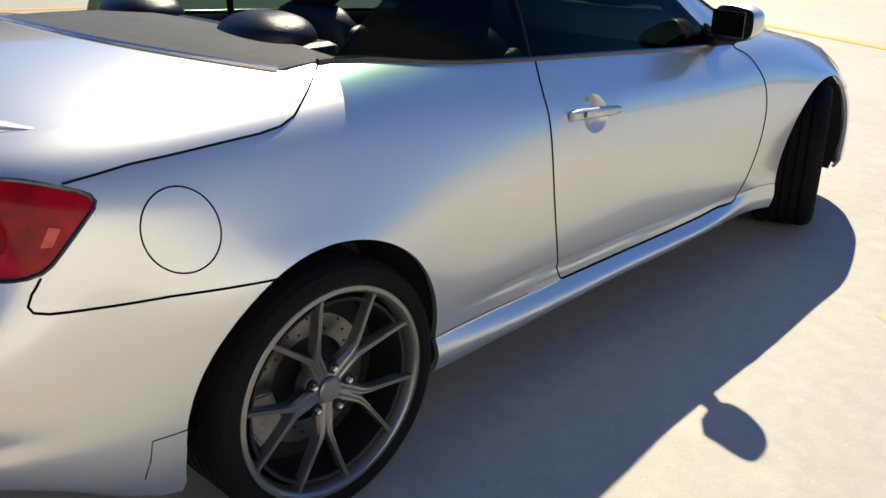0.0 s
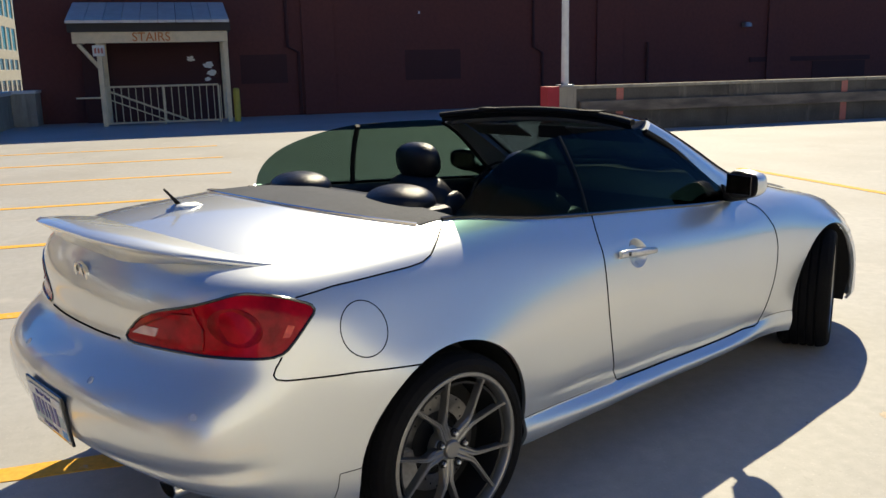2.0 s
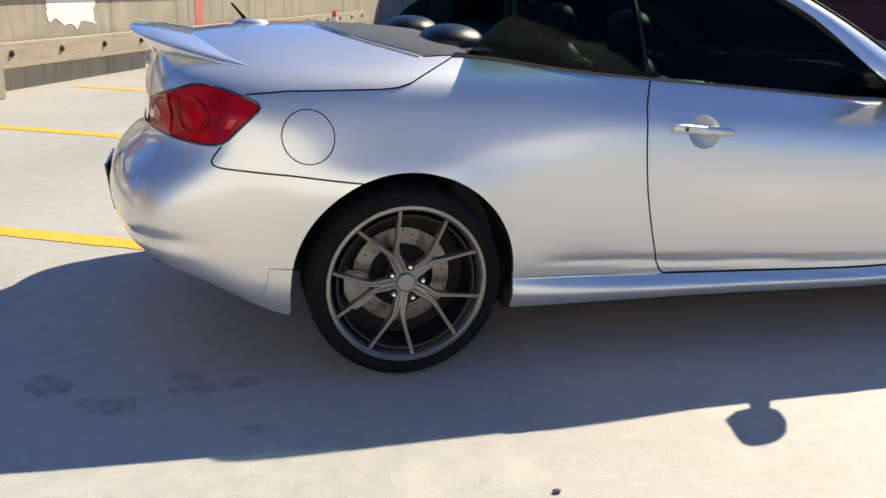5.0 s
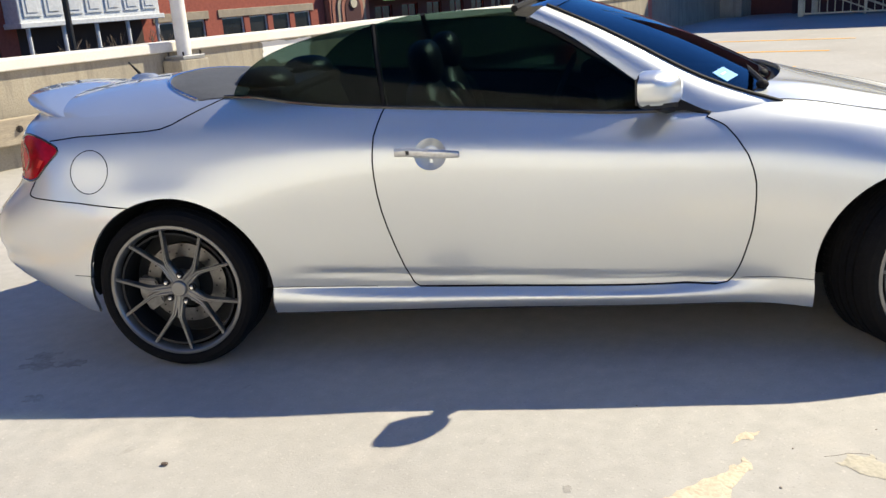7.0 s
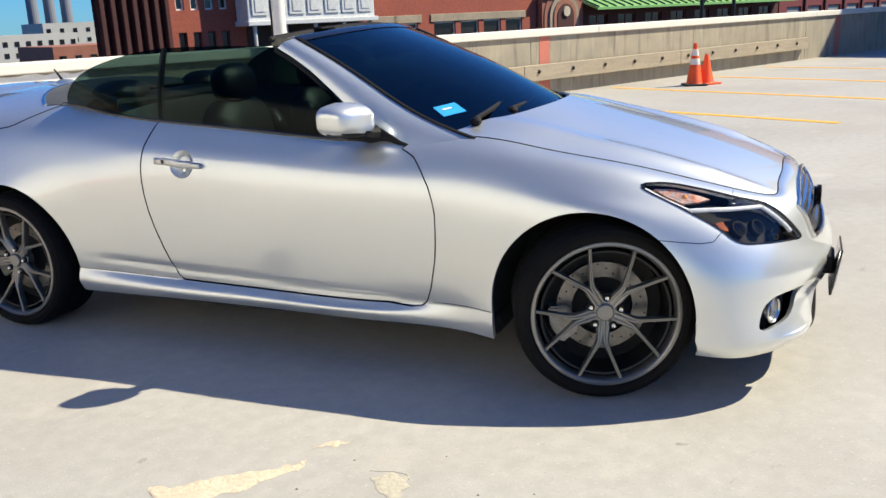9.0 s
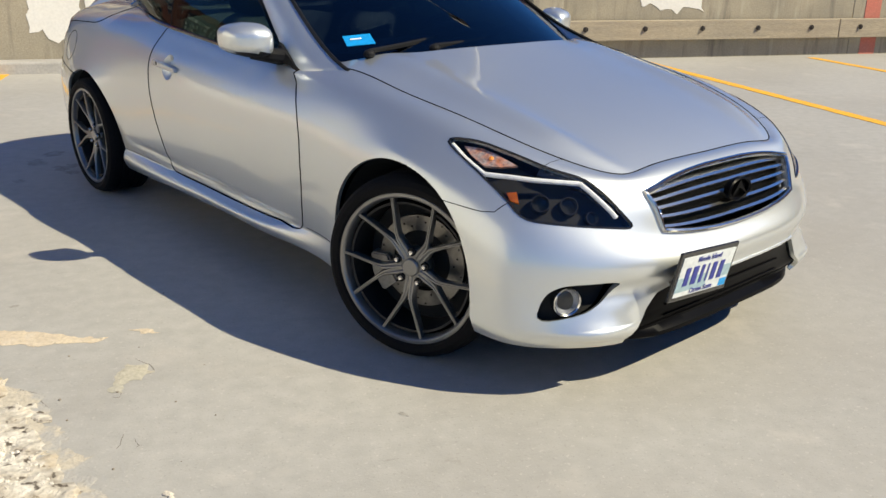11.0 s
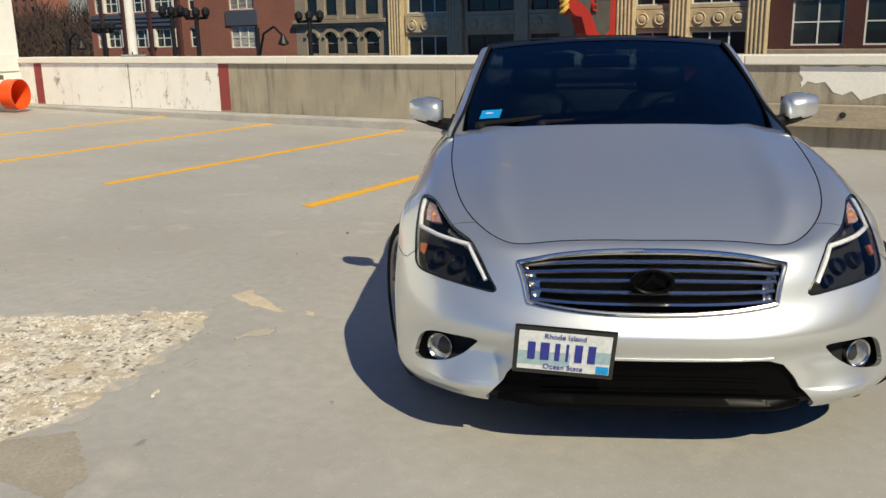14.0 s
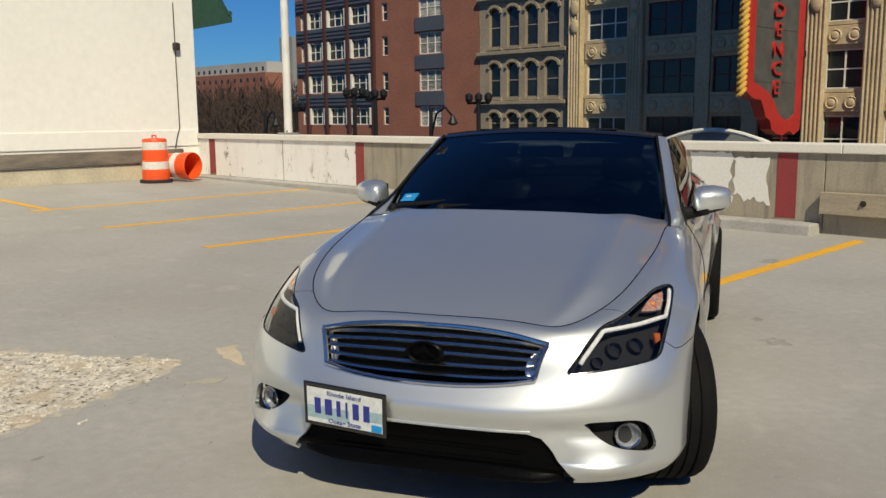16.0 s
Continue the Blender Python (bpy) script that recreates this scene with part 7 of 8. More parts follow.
        v.co = Vector((x * (0.062 if x < 0 else 0.082 * (1 - 0.25 * max(0.0, y))) - 0.022 * y, y * 0.090 * (1 - 0.12 * max(0.0, x)), z * 0.068 * nose * (1 - 0.28 * max(0, y)) + 0.006 * y - 0.004 * max(0.0, x)))
    bm.transform(Matrix.Translation((hub.x, 0.918, hub.z)))
    for v in bm.verts:
        v.co.y *= side
    low = bm.copy()
    bmesh.ops.delete(bm, geom=[f for f in bm.faces if f.calc_center_median().z < 0.957], context="FACES")
    bmesh.ops.delete(low, geom=[f for f in low.faces if f.calc_center_median().z >= 0.957], context="FACES")
    rear_half = bm.copy()
    bmesh.ops.delete(bm, geom=[f for f in bm.faces if f.calc_center_median().x < hub.x - 0.056 - 0.23 * (abs(f.calc_center_median().y) - 0.918)], context="FACES")
    bmesh.ops.delete(rear_half, geom=[f for f in rear_half.faces if f.calc_center_median().x >= hub.x - 0.056 - 0.23 * (abs(f.calc_center_median().y) - 0.918)], context="FACES")
    part("mirror_bezel", rear_half, MATT_BLACK, doors[side], "black rim round the mirror glass", smooth=True)
    part("mirror_housing", bm, SILVER, doors[side], "silver door mirror housing", smooth=True)
    part("mirror_base", low, MATT_BLACK, doors[side], "black underside of the mirror", smooth=True)
    mg = box(-0.068, -0.060, -0.072, 0.072, -0.044, 0.046, bevel=0.003)
    mg.transform(Matrix.Translation((hub.x, 0.918 * side, hub.z)) @ Matrix.Rotation(0.23 * side, 4, "Z"))
    part("mirror_glass", mg, MIRROR_TINT, doors[side], "dimmed dark mirror glass")
    part("mirror_stalk", tube([flank((1.885, 0.90, 0.955)), flank((1.91, 0.83, 0.938)), flank((1.94, 0.78, 0.93))], [0.03, 0.03, 0.036], 10), MATT_BLACK, doors[side], smooth=True)
    sail = [flank((2.07, 0.795, 0.902)), flank((1.90, 0.79, 0.915)), flank((1.90, 0.768, 0.985))]
    part("mirror_sail", add_prism(bmesh.new(), sail, lambda p: p, flank((0, 0.012, 0))), MATT_BLACK, doors[side])

    # handle with its bowl
    bowl = bmesh.new()
    outer = [Vector(v) for v in on_skin(BOWL, 0.0, side)]
    centre = on_skin(find_on_skin([(1.057, 0.806)], "side"), -0.022, side)[0]
    cv = [bowl.verts.new(p) for p in outer]
    midr = [bowl.verts.new(p.lerp(centre, 0.45) + flank((0, -0.011, 0))) for p in outer]
    cc = bowl.verts.new(centre)
    for k in range(30):
        bowl.faces.new((cv[k], cv[(k + 1) % 30], midr[(k + 1) % 30], midr[k]))
        bowl.faces.new((midr[k], midr[(k + 1) % 30], cc))
    bmesh.ops.recalc_face_normals(bowl, faces=bowl.faces[:])
    part("handle_bowl", bowl, SILVER, doors[side], "dished bowl behind the handle", smooth=True)
    hp = [(0.925, 0.815), (0.97, 0.815), (1.05, 0.808), (1.12, 0.803), (1.165, 0.800)]
    hv = on_skin(find_on_skin(hp, "side"), 0.018, side)
    hb = bmesh.new()
    prev = None
    for i, p in enumerate(hv):
        hgt = [0.015, 0.0165, 0.0165, 0.015, 0.012][i]
        dep = [0.016, 0.012, 0.010, 0.012, 0.016][i]
        q = [p + flank((0, 0.004, hgt * 0.6)), p + flank((0, -0.004, hgt)), p + flank((0, -dep, hgt * 0.9)), p + flank((0, -dep, -hgt * 0.9)), p + flank((0, -0.004, -hgt)),
             p + flank((0, 0.004, -hgt * 0.6))]
        cur = [hb.verts.new(v) for v in q]
        if prev:
            for j in range(6):
                hb.faces.new((prev[j], prev[(j + 1) % 6], cur[(j + 1) % 6], cur[j]))
        else:
            hb.faces.new(cur)
        prev = cur
    hb.faces.new(prev[::-1])
    bmesh.ops.bevel(hb, geom=hb.edges[:], offset=0.002, segments=1, affect="EDGES")
    part("door_handle", hb, SATIN, doors[side], "satin silver door handle", smooth=True, sharp=40)
    kp = hv[1] + flank((0.005, 0.0052, 0))
    part("lock_button", box(kp.x - 0.006, kp.x + 0.006, kp.y - 0.002, kp.y + 0.002, kp.z - 0.008, kp.z + 0.008), GLOSS_BLACK, doors[side])

# header rail over the windscreen
hb = bmesh.new()
prev = None
for k in range(-16, 17):
    s = k / 16
    p = screen_top(s * 1.02)
    q = [p + Vector((0.02, 0, -0.004)), p + Vector((-0.01, 0, 0.012)), p + Vector((-0.085, 0, 0.010)), p + Vector((-0.115, 0, -0.008)), p + Vector((-0.105, 0, -0.030)),
         p + Vector((-0.02, 0, -0.035))]
    cur = [hb.verts.new(v) for v in q]
    if prev:
        for j in range(6):
            hb.faces.new((prev[j], prev[(j + 1) % 6], cur[(j + 1) % 6], cur[j]))
    else:
        hb.faces.new(cur)
    prev = cur
hb.faces.new(prev[::-1])
header = part("header_rail", hb, GLOSS_BLACK, car, "black header rail over the windscreen", smooth=True, sharp=50)
part("header_seal", tube([screen_top(k / 12 * 1.03) + Vector((-0.112, 0, 0.008)) for k in range(-12, 13)], 0.014, 8), MATT_BLACK, header)
part("header_lining", tube([screen_top(k / 12 * 0.95) + Vector((-0.085, 0, -0.036)) for k in range(-12, 13)], 0.016, 8), VISOR, header, "grey header lining")
for sgn in both:
    part("roof_latch", box(1.44, 1.50, 0.33 * sgn - 0.06, 0.33 * sgn + 0.06, 1.335, 1.345, bevel=0.003), MATT_BLACK, header)
for sgn in both:
    flap = box(1.48, 1.60, 0.35 * sgn - 0.19, 0.35 * sgn + 0.19, 1.256, 1.266, bevel=0.004)
    for v in flap.verts:
        v.co.z -= 0.55 * (v.co.x - 1.48)
    part("sun_visor", flap, VISOR, car, "folded sun visor")
part("rear_view_mirror", box(1.60, 1.63, -0.12, 0.12, 1.19, 1.255, bevel=0.012), MATT_BLACK, screen)

# cowl and wipers
rows = []
for t in (0, 0.33, 0.66, 1.0):
    r = []
    for k in range(-14, 15):
        s = k / 14
        a, b = hood_ends(1, abs(s) * 0.99), screen_bottom(s)
        a = Vector((a.x, a.y * (1 if s >= 0 else -1), a.z - 0.018))
        p = a.lerp(b + Vector((0.01, 0, -0.004)), t)
        p.z -= 0.02 * math.sin(math.pi * t)
        r.append(p)
    rows.append(r)
cowl = sheet("cowl", rows, MATT_BLACK, car, "black plastic cowl below the windscreen", thick=0.02)
for pts in ([(2.36, -0.34, 0.985), (2.36, -0.05, 1.0), (2.27, 0.15, 1.03), (2.24, 0.42, 1.015)], [(2.30, -0.62, 0.975), (2.30, -0.40, 0.995), (2.30, -0.15, 1.02), (2.32, 0.02, 1.02)]):
    arm = spline3(pts, 14)
    wiper = part("wiper", tube(arm, [0.011] * 7 + [0.007] * 7, 6), MATT_BLACK, car, "black windscreen wiper")
    part("wiper_blade", tube([p + Vector((-0.01, 0.02, -0.008)) for p in arm[5:]], 0.006, 6), RUBBER_BLACK, wiper)
for x, y, z in ((2.36, -0.34, 0.975), (2.30, -0.62, 0.965)):
    part("wiper_pivot", sphere((x, y, z), 0.024, (1, 1, 0.8), 14), MATT_BLACK, cowl)


# ---------------------------------------------------------------- wheels
def rim_part(parent):
    """Lip and hub; the axle lies along y, the outer face looks to -y."""
    bm = bmesh.new()
    add_lathe(bm, [(0.270, -0.010), (0.2745, -0.006), (0.268, 0.006), (0.252, 0.030), (0.247, 0.030), (0.2525, -0.002), (0.256, -0.008), (0.260, -0.011)], axis="y", sides=72, closed=True)
    add_lathe(bm, [(0.001, 0.030), (0.040, 0.029), (0.060, 0.036), (0.064, 0.042), (0.066, 0.075), (0.001, 0.08)], axis="y", sides=40)
    return bm


def spoke_meshes():
    """Five spokes, each a stem that splits into two thin ridged arms."""
    out = []
    for k in range(5):
        bm = bmesh.new()
        base = radians(185 + 72 * k)
        for d in (-1, 1):
            prev = None
            mids = []
            for r, off in ((0.036, 0.009), (0.060, 0.0095), (0.085, 0.010), (0.108, 0.0112), (0.126, 0.0172), (0.160, 0.033), (0.200, 0.0515), (0.235, 0.0677), (0.257, 0.078)):
                ang = base + d * math.asin(off / r)
                mids.append(Vector((r * math.sin(ang), 0, r * math.cos(ang))))
            for i, c in enumerate(mids):
                f = i / (len(mids) - 1)
                run = (mids[min(i + 1, len(mids) - 1)] - mids[max(i - 1, 0)]).normalized()
                side_v = Vector((run.z, 0, -run.x))
                half = 0.0185 - 0.0105 * min(1, f * 1.6) - 0.0008 * f
                y = 0.027 - 0.006 * math.sin(math.pi * f) - 0.032 * f ** 1.7
                depth = 0.034 - 0.006 * f
                c = c + Vector((0, y, 0))
                st_ = [c - side_v * half + Vector((0, 0.008, 0)), c - side_v * half * 0.62, c - side_v * half * 0.22, c + Vector((0, 0.0028, 0)), c + side_v * half * 0.22,
                       c + side_v * half * 0.62, c + side_v * half + Vector((0, 0.008, 0)), c + side_v * half * 0.8 + Vector((0, depth, 0)), c - side_v * half * 0.8 + Vector((0, depth, 0))]
                cur = [bm.verts.new(v) for v in st_]
                if prev:
                    for j in range(9):
                        bm.faces.new((prev[j], prev[(j + 1) % 9], cur[(j + 1) % 9], cur[j]))
                else:
                    bm.faces.new(cur)
                prev = cur
            bm.faces.new(prev[::-1])
        out.append(bm)
    return out


def tyre_mesh():
    prof = [(0.252, 0.004), (0.270, -0.006), (0.280, -0.016), (0.298, -0.018), (0.315, -0.008), (0.325, 0.010), (0.3285, 0.022)]
    for g in (0.055, 0.095, 0.135, 0.175):
        prof += [(0.330, g - 0.006), (0.322, g - 0.004), (0.322, g + 0.004), (0.330, g + 0.006)]
    prof += [(0.3285, 0.208), (0.326, 0.218), (0.318, 0.234), (0.300, 0.246), (0.27, 0.245), (0.25, 0.225), (0.245, 0.11)]
    return add_lathe(bmesh.new(), prof, axis="y", sides=80, closed=True)


def tread_mesh():
    bm = bmesh.new()
    for k in range(80):
        t = 2 * math.pi * k / 80
        for y0, y1 in ((0.012, 0.045), (0.187, 0.220)):
            c, s = math.cos(t), math.sin(t)
            tt = Vector((-s, 0, c))
            o = Vector((c, 0, s)) * 0.3312
            q = [o - tt * 0.0095 + Vector((0, y0, 0)), o + tt * 0.0095 + Vector((0, y0, 0)), o + tt * 0.0125 + Vector((0, y1, 0)), o - tt * 0.0065 + Vector((0, y1, 0))]
            if y0 < 0.1:
                q[0] -= Vector((c, 0, s)) * 0.005
                q[1] -= Vector((c, 0, s)) * 0.005
            add_prism(bm, q, lambda p: p, Vector((-c, 0, -s)) * 0.004)
    return bm


def build_wheel(x, out, side, steer, spin):
    place = Matrix.Translation((x, out * side, 0.311)) @ Matrix.Rotation(radians(steer), 4, "Z")
    turn = place @ (Matrix.Identity(4) if side < 0 else Matrix.Rotation(math.pi, 4, "Z")) @ Matrix.Rotation(radians(spin), 4, "Y")
    wheel = part("wheel", rim_part(None), GUNMETAL, car, "gunmetal split-spoke alloy wheel", smooth=True, sharp=30)
    wheel.matrix_basis = turn
    part("tyre", tyre_mesh(), TYRE, wheel, "black low-profile tyre", smooth=True, sharp=30)
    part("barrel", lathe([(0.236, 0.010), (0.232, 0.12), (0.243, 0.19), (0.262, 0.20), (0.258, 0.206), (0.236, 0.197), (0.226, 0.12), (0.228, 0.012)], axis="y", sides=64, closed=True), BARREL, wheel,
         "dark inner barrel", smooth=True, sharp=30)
    tread = part("tread", tread_mesh(), TYRE, wheel)
    tagged(tread, kind="stuff")
    for bm in spoke_meshes():
        part("spoke", bm, GUNMETAL, wheel, smooth=True, sharp=30)
    part("centre_cap", lathe([(0.001, 0.016), (0.028, 0.016), (0.032, 0.020), (0.033, 0.03), (0.001, 0.03)], axis="y", sides=30), GUNMETAL, wheel, smooth=True, sharp=30)
    for k in range(5):
        t = radians(221 + 72 * k)
        part("lug_nut", lathe([(0.001, 0.014), (0.007, 0.012), (0.009, 0.016), (0.010, 0.03), (0.001, 0.03)], axis="y", sides=10,
                              centre=(0.057 * math.sin(t), 0.0, 0.057 * math.cos(t))), CHROME, wheel, smooth=True)
        part("lug_hole", lathe([(0.0105, 0.0205), (0.015, 0.0205), (0.015, 0.03), (0.0105, 0.03)], axis="y", sides=14, closed=True,
                               centre=(0.057 * math.sin(t), 0.0, 0.057 * math.cos(t))), VOID_BLACK, wheel)
    disc = bmesh.new()
    add_lathe(disc, [(0.112, 0.102), (0.168, 0.102), (0.168, 0.122), (0.112, 0.122)], axis="y", sides=48, closed=True)
    rotor = part("brake_disc", disc, DISC, wheel, "drilled steel brake disc")
    holes = bmesh.new()
    for k in range(30):
        t = 2 * math.pi * k / 30
        r = 0.128 + 0.016 * (k % 3)
        add_lathe(holes, [(0.001, 0.1005), (0.0038, 0.1005), (0.0038, 0.1025), (0.001, 0.1025)], axis="y", sides=8, centre=(r * math.cos(t), 0, r * math.sin(t)))
    tagged(part("drilling", holes, VOID_BLACK, rotor), kind="stuff")
    cal = bmesh.new()
    seg = [(0.125, -24), (0.20, -22), (0.205, 0), (0.20, 22), (0.125, 24)]
    out = [Vector((r * math.sin(radians(250 + d)), 0.078, r * math.cos(radians(250 + d)))) for r, d in seg]
    add_prism(cal, out, lambda p: p, (0, 0.06, 0))
    bmesh.ops.bevel(cal, geom=cal.edges[:], offset=0.006, segments=2, affect="EDGES")
    part("brake_caliper", cal, CALIPER, wheel, "grey cast brake caliper")
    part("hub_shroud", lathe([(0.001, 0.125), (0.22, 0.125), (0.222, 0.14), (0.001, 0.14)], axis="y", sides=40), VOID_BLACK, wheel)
    return wheel


build_wheel(-0.004, 0.928, -1, 0, 7)
build_wheel(-0.004, 0.928, 1, 0, 30)
build_wheel(2.882, 0.90, -1, 21, 0)
build_wheel(2.876, 0.87, 1, 21.5, 40)

# wheel housings and underbody
for x, r in ((0.0, 0.386), (2.82, 0.379)):
    for side in both:
        bm = bmesh.new()
        n = 24
        inner, outer = [], []
        for k in range(n + 1):
            t = math.pi * k / n
            outer.append(bm.verts.new((x + r * math.cos(t), 0.872 * side, 0.312 + r * math.sin(t))))
            inner.append(bm.verts.new((x + r * math.cos(t), 0.50 * side, 0.312 + r * math.sin(t))))
        foot = [bm.verts.new((x + sx * r, yy * side, 0.27 if x < 1 and sx < 0 else 0.17)) for sx in (1, -1) for yy in (0.845, 0.50)]
        for k in range(n):
            bm.faces.new((outer[k], outer[k + 1], inner[k + 1], inner[k]))
        bm.faces.new((foot[0], outer[0], inner[0], foot[1]))
        bm.faces.new((foot[2], outer[-1], inner[-1], foot[3]))
        bm.faces.new(inner + [foot[3], foot[1]])
        part("wheel_housing", bm, VOID_BLACK, car, "black wheel housing")
for side in both:
    part("bumper_beam", box(3.30, 3.41, min(0.60 * side, 0.75 * side), max(0.60 * side, 0.75 * side), 0.20, 0.25, bevel=0.01), VOID_BLACK, car)
    part("bumper_beam", box(3.25, 3.33, min(0.48 * side, 0.76 * side), max(0.48 * side, 0.76 * side), 0.21, 0.55, bevel=0.01), VOID_BLACK, car)
nose = [on_skin([(a, 0.05)], -0.03, -1)[0] for a in (2.9, 2.6, 2.3, 2.0, 1.7, 1.4, 1.1, 0.8, 0.4, 0.02)]
nose += [Vector((p.x, -p.y, p.z)) for p in nose[::-1]]
tray = [Vector((p.x, p.y, 0)) for p in nose] + [Vector((3.28, 0.72, 0)), Vector((3.28, 0.47, 0)), Vector((2.9, 0.47, 0)), Vector((2.9, -0.47, 0)), Vector((3.28, -0.47, 0)), Vector((3.28, -0.72, 0))]
part("undertray", add_prism(bmesh.new(), tray, lambda p: p + Vector((0, 0, 0.192)), (0, 0, 0.018)), VOID_BLACK, car, "black undertray")
part("floor_pan", box(0.36, 2.46, -0.86, 0.86, 0.17, 0.26, bevel=0.02), VOID_BLACK, car, "dark underbody")
part("floor_pan", box(-0.52, 0.40, -0.49, 0.49, 0.22, 0.32, bevel=0.02), VOID_BLACK, car)
part("floor_pan", box(2.44, 3.45, -0.49, 0.49, 0.17, 0.30, bevel=0.02), VOID_BLACK, car)
# Unseen boxes added inside the hollow tail to keep sun off the ground below.
part("boot_tub", box(-0.74, 0.20, -0.49, 0.49, 0.33, 0.66, bevel=0.02), VOID_BLACK, car)
part("boot_tub", box(-0.70, -0.41, -0.62, 0.62, 0.36, 0.62, bevel=0.02), VOID_BLACK, car)
part("engine_bay", box(2.30, 3.38, -0.48, 0.48, 0.30, 0.62, bevel=0.02), VOID_BLACK, car)


# ---------------------------------------------------------------- cabin
def pillow(centre, size, power=3.0, seg=20, tilt=0.0):
    bm = bmesh.new()
    bmesh.ops.create_uvsphere(bm, u_segments=seg * 2, v_segments=seg, radius=1.0)
    for v in bm.verts:
        k = 1.0 / (abs(v.co.x) ** power + abs(v.co.y) ** power + abs(v.co.z) ** power) ** (1 / power)
        v.co = Vector((v.co.x * k * size[0], v.co.y * k * size[1], v.co.z * k * size[2]))
    bm.transform(Matrix.Translation(centre) @ Matrix.Rotation(radians(tilt), 4, "Y"))
    return bm


def front_seat(y):
    seat = part("front_seat", pillow((1.25, y, 0.52), (0.27, 0.25, 0.10), 4), LEATHER, car, "black leather front seat", smooth=True)
    part("backrest", pillow((1.03, y, 0.77), (0.09, 0.235, 0.28), 3.2, tilt=-14), LEATHER, seat, smooth=True)
    for s in (-1, 1):
        part("bolster", pillow((1.07, y + s * 0.20, 0.74), (0.09, 0.055, 0.23), 3, 14, -14), LEATHER, seat, smooth=True)
        part("post", tube([(0.99, y + s * 0.06, 0.98), (0.985, y + s * 0.06, 1.09)], 0.007, 8), CHROME, seat)
    part("headrest", pillow((0.99, y, 1.105), (0.068, 0.138, 0.092), 2.6, tilt=-10), LEATHER, seat, smooth=True)


front_seat(0.37)
front_seat(-0.37)
bench = part("rear_seat", pillow((0.56, 0, 0.55), (0.22, 0.55, 0.12), 4), LEATHER, car, "black leather rear bench", smooth=True)
part("backrest", pillow((0.36, 0, 0.82), (0.10, 0.58, 0.24), 4, tilt=-18), LEATHER, bench, smooth=True)
for y in (-0.34, 0.34):
    part("headrest_hump", pillow((0.275, y, 1.052), (0.12, 0.15, 0.072), 2.3), LEATHER, bench, "domed black leather head restraint", smooth=True)
part("parcel_shelf", box(0.20, 0.40, -0.52, 0.52, 0.96, 1.05, bevel=0.03), LEATHER, car, "black trimmed shelf behind the seats")
dash = bmesh.new()
prev = None
for k in range(-12, 13):
    s = k / 12
    y = 0.72 * s
    x0 = 2.10 + 0.24 * (1 - abs(s) ** 2.2)
    q = [Vector((x0, y, 0.955)), Vector((1.80 + 0.02 * s * s, y, 0.965 - 0.02 * s * s)), Vector((1.72, y, 0.92)), Vector((1.74, y, 0.72)), Vector((1.85, y, 0.6)), Vector((2.2, y, 0.6))]
    cur = [dash.verts.new(v) for v in q]
    if prev:
        for j in range(6):
            dash.faces.new((prev[j], prev[(j + 1) % 6], cur[(j + 1) % 6], cur[j]))
    else:
        dash.faces.new(cur)
    prev = cur
dash.faces.new(prev[::-1])
db = part("dashboard", dash, LEATHER, car, "black dashboard", smooth=True, sharp=40)
part("instrument_hood", pillow((1.76, 0.37, 0.965), (0.11, 0.19, 0.055), 2.6), LEATHER, db, smooth=True)
wheel_m = Matrix.Translation((1.55, 0.37, 0.88)) @ Matrix.Rotation(radians(-66), 4, "Y")
bm = lathe([(0.172, 0.0), (0.180, 0.012), (0.188, 0.0), (0.180, -0.012)], sides=36, closed=True)
for t in (0, 2.2, -2.2):
    add_tube(bm, [(0.03 * math.cos(t), 0.03 * math.sin(t), 0), (0.176 * math.cos(t), 0.176 * math.sin(t), 0)], 0.014, 6)
add_lathe(bm, [(0.001, 0.02), (0.055, 0.012), (0.06, -0.02), (0.001, -0.03)], sides=20)
bm.transform(wheel_m)
part("steering_wheel", bm, LEATHER, car, "black leather steering wheel", smooth=True, sharp=40)
part("steering_column", tube([(1.56, 0.37, 0.87), (1.80, 0.37, 0.77)], 0.035, 10), MATT_BLACK, car)
part("centre_console", box(0.8, 1.78, -0.11, 0.11, 0.3, 0.62, bevel=0.03), LEATHER, car, "black centre console")
part("gear_lever", tube([(1.45, 0, 0.6), (1.43, 0, 0.72)], [0.012, 0.026], 10), MATT_BLACK, car)
part("cabin_floor", box(0.25, 2.2, -0.78, 0.78, 0.26, 0.33), VOID_BLACK, car, "black carpet")
part("bulkhead", box(2.12, 2.18, -0.7, 0.7, 0.3, 0.9), VOID_BLACK, car)
part("rear_bulkhead", box(0.17, 0.22, -0.66, 0.66, 0.3, 0.99), VOID_BLACK, car)
for side in both:
    rows = []
    for a in np.linspace(7.45, 12.05, 40):
        p = skin_at(np.array(a), np.array(8.0))
        w = -p[1]
        rows.append([Vector((p[0], (w - 0.004) * side, p[2] - 0.004)), Vector((p[0], (w - 0.05) * side, p[2] - 0.002)), Vector((p[0], (w - 0.075) * side, p[2] - 0.03)),
                     Vector((p[0], (w - 0.07) * side, 0.62)), Vector((p[0], (w - 0.04) * side, 0.3))])
    sheet("door_trim", rows, LEATHER, car, "black inner door trim", thick=0)

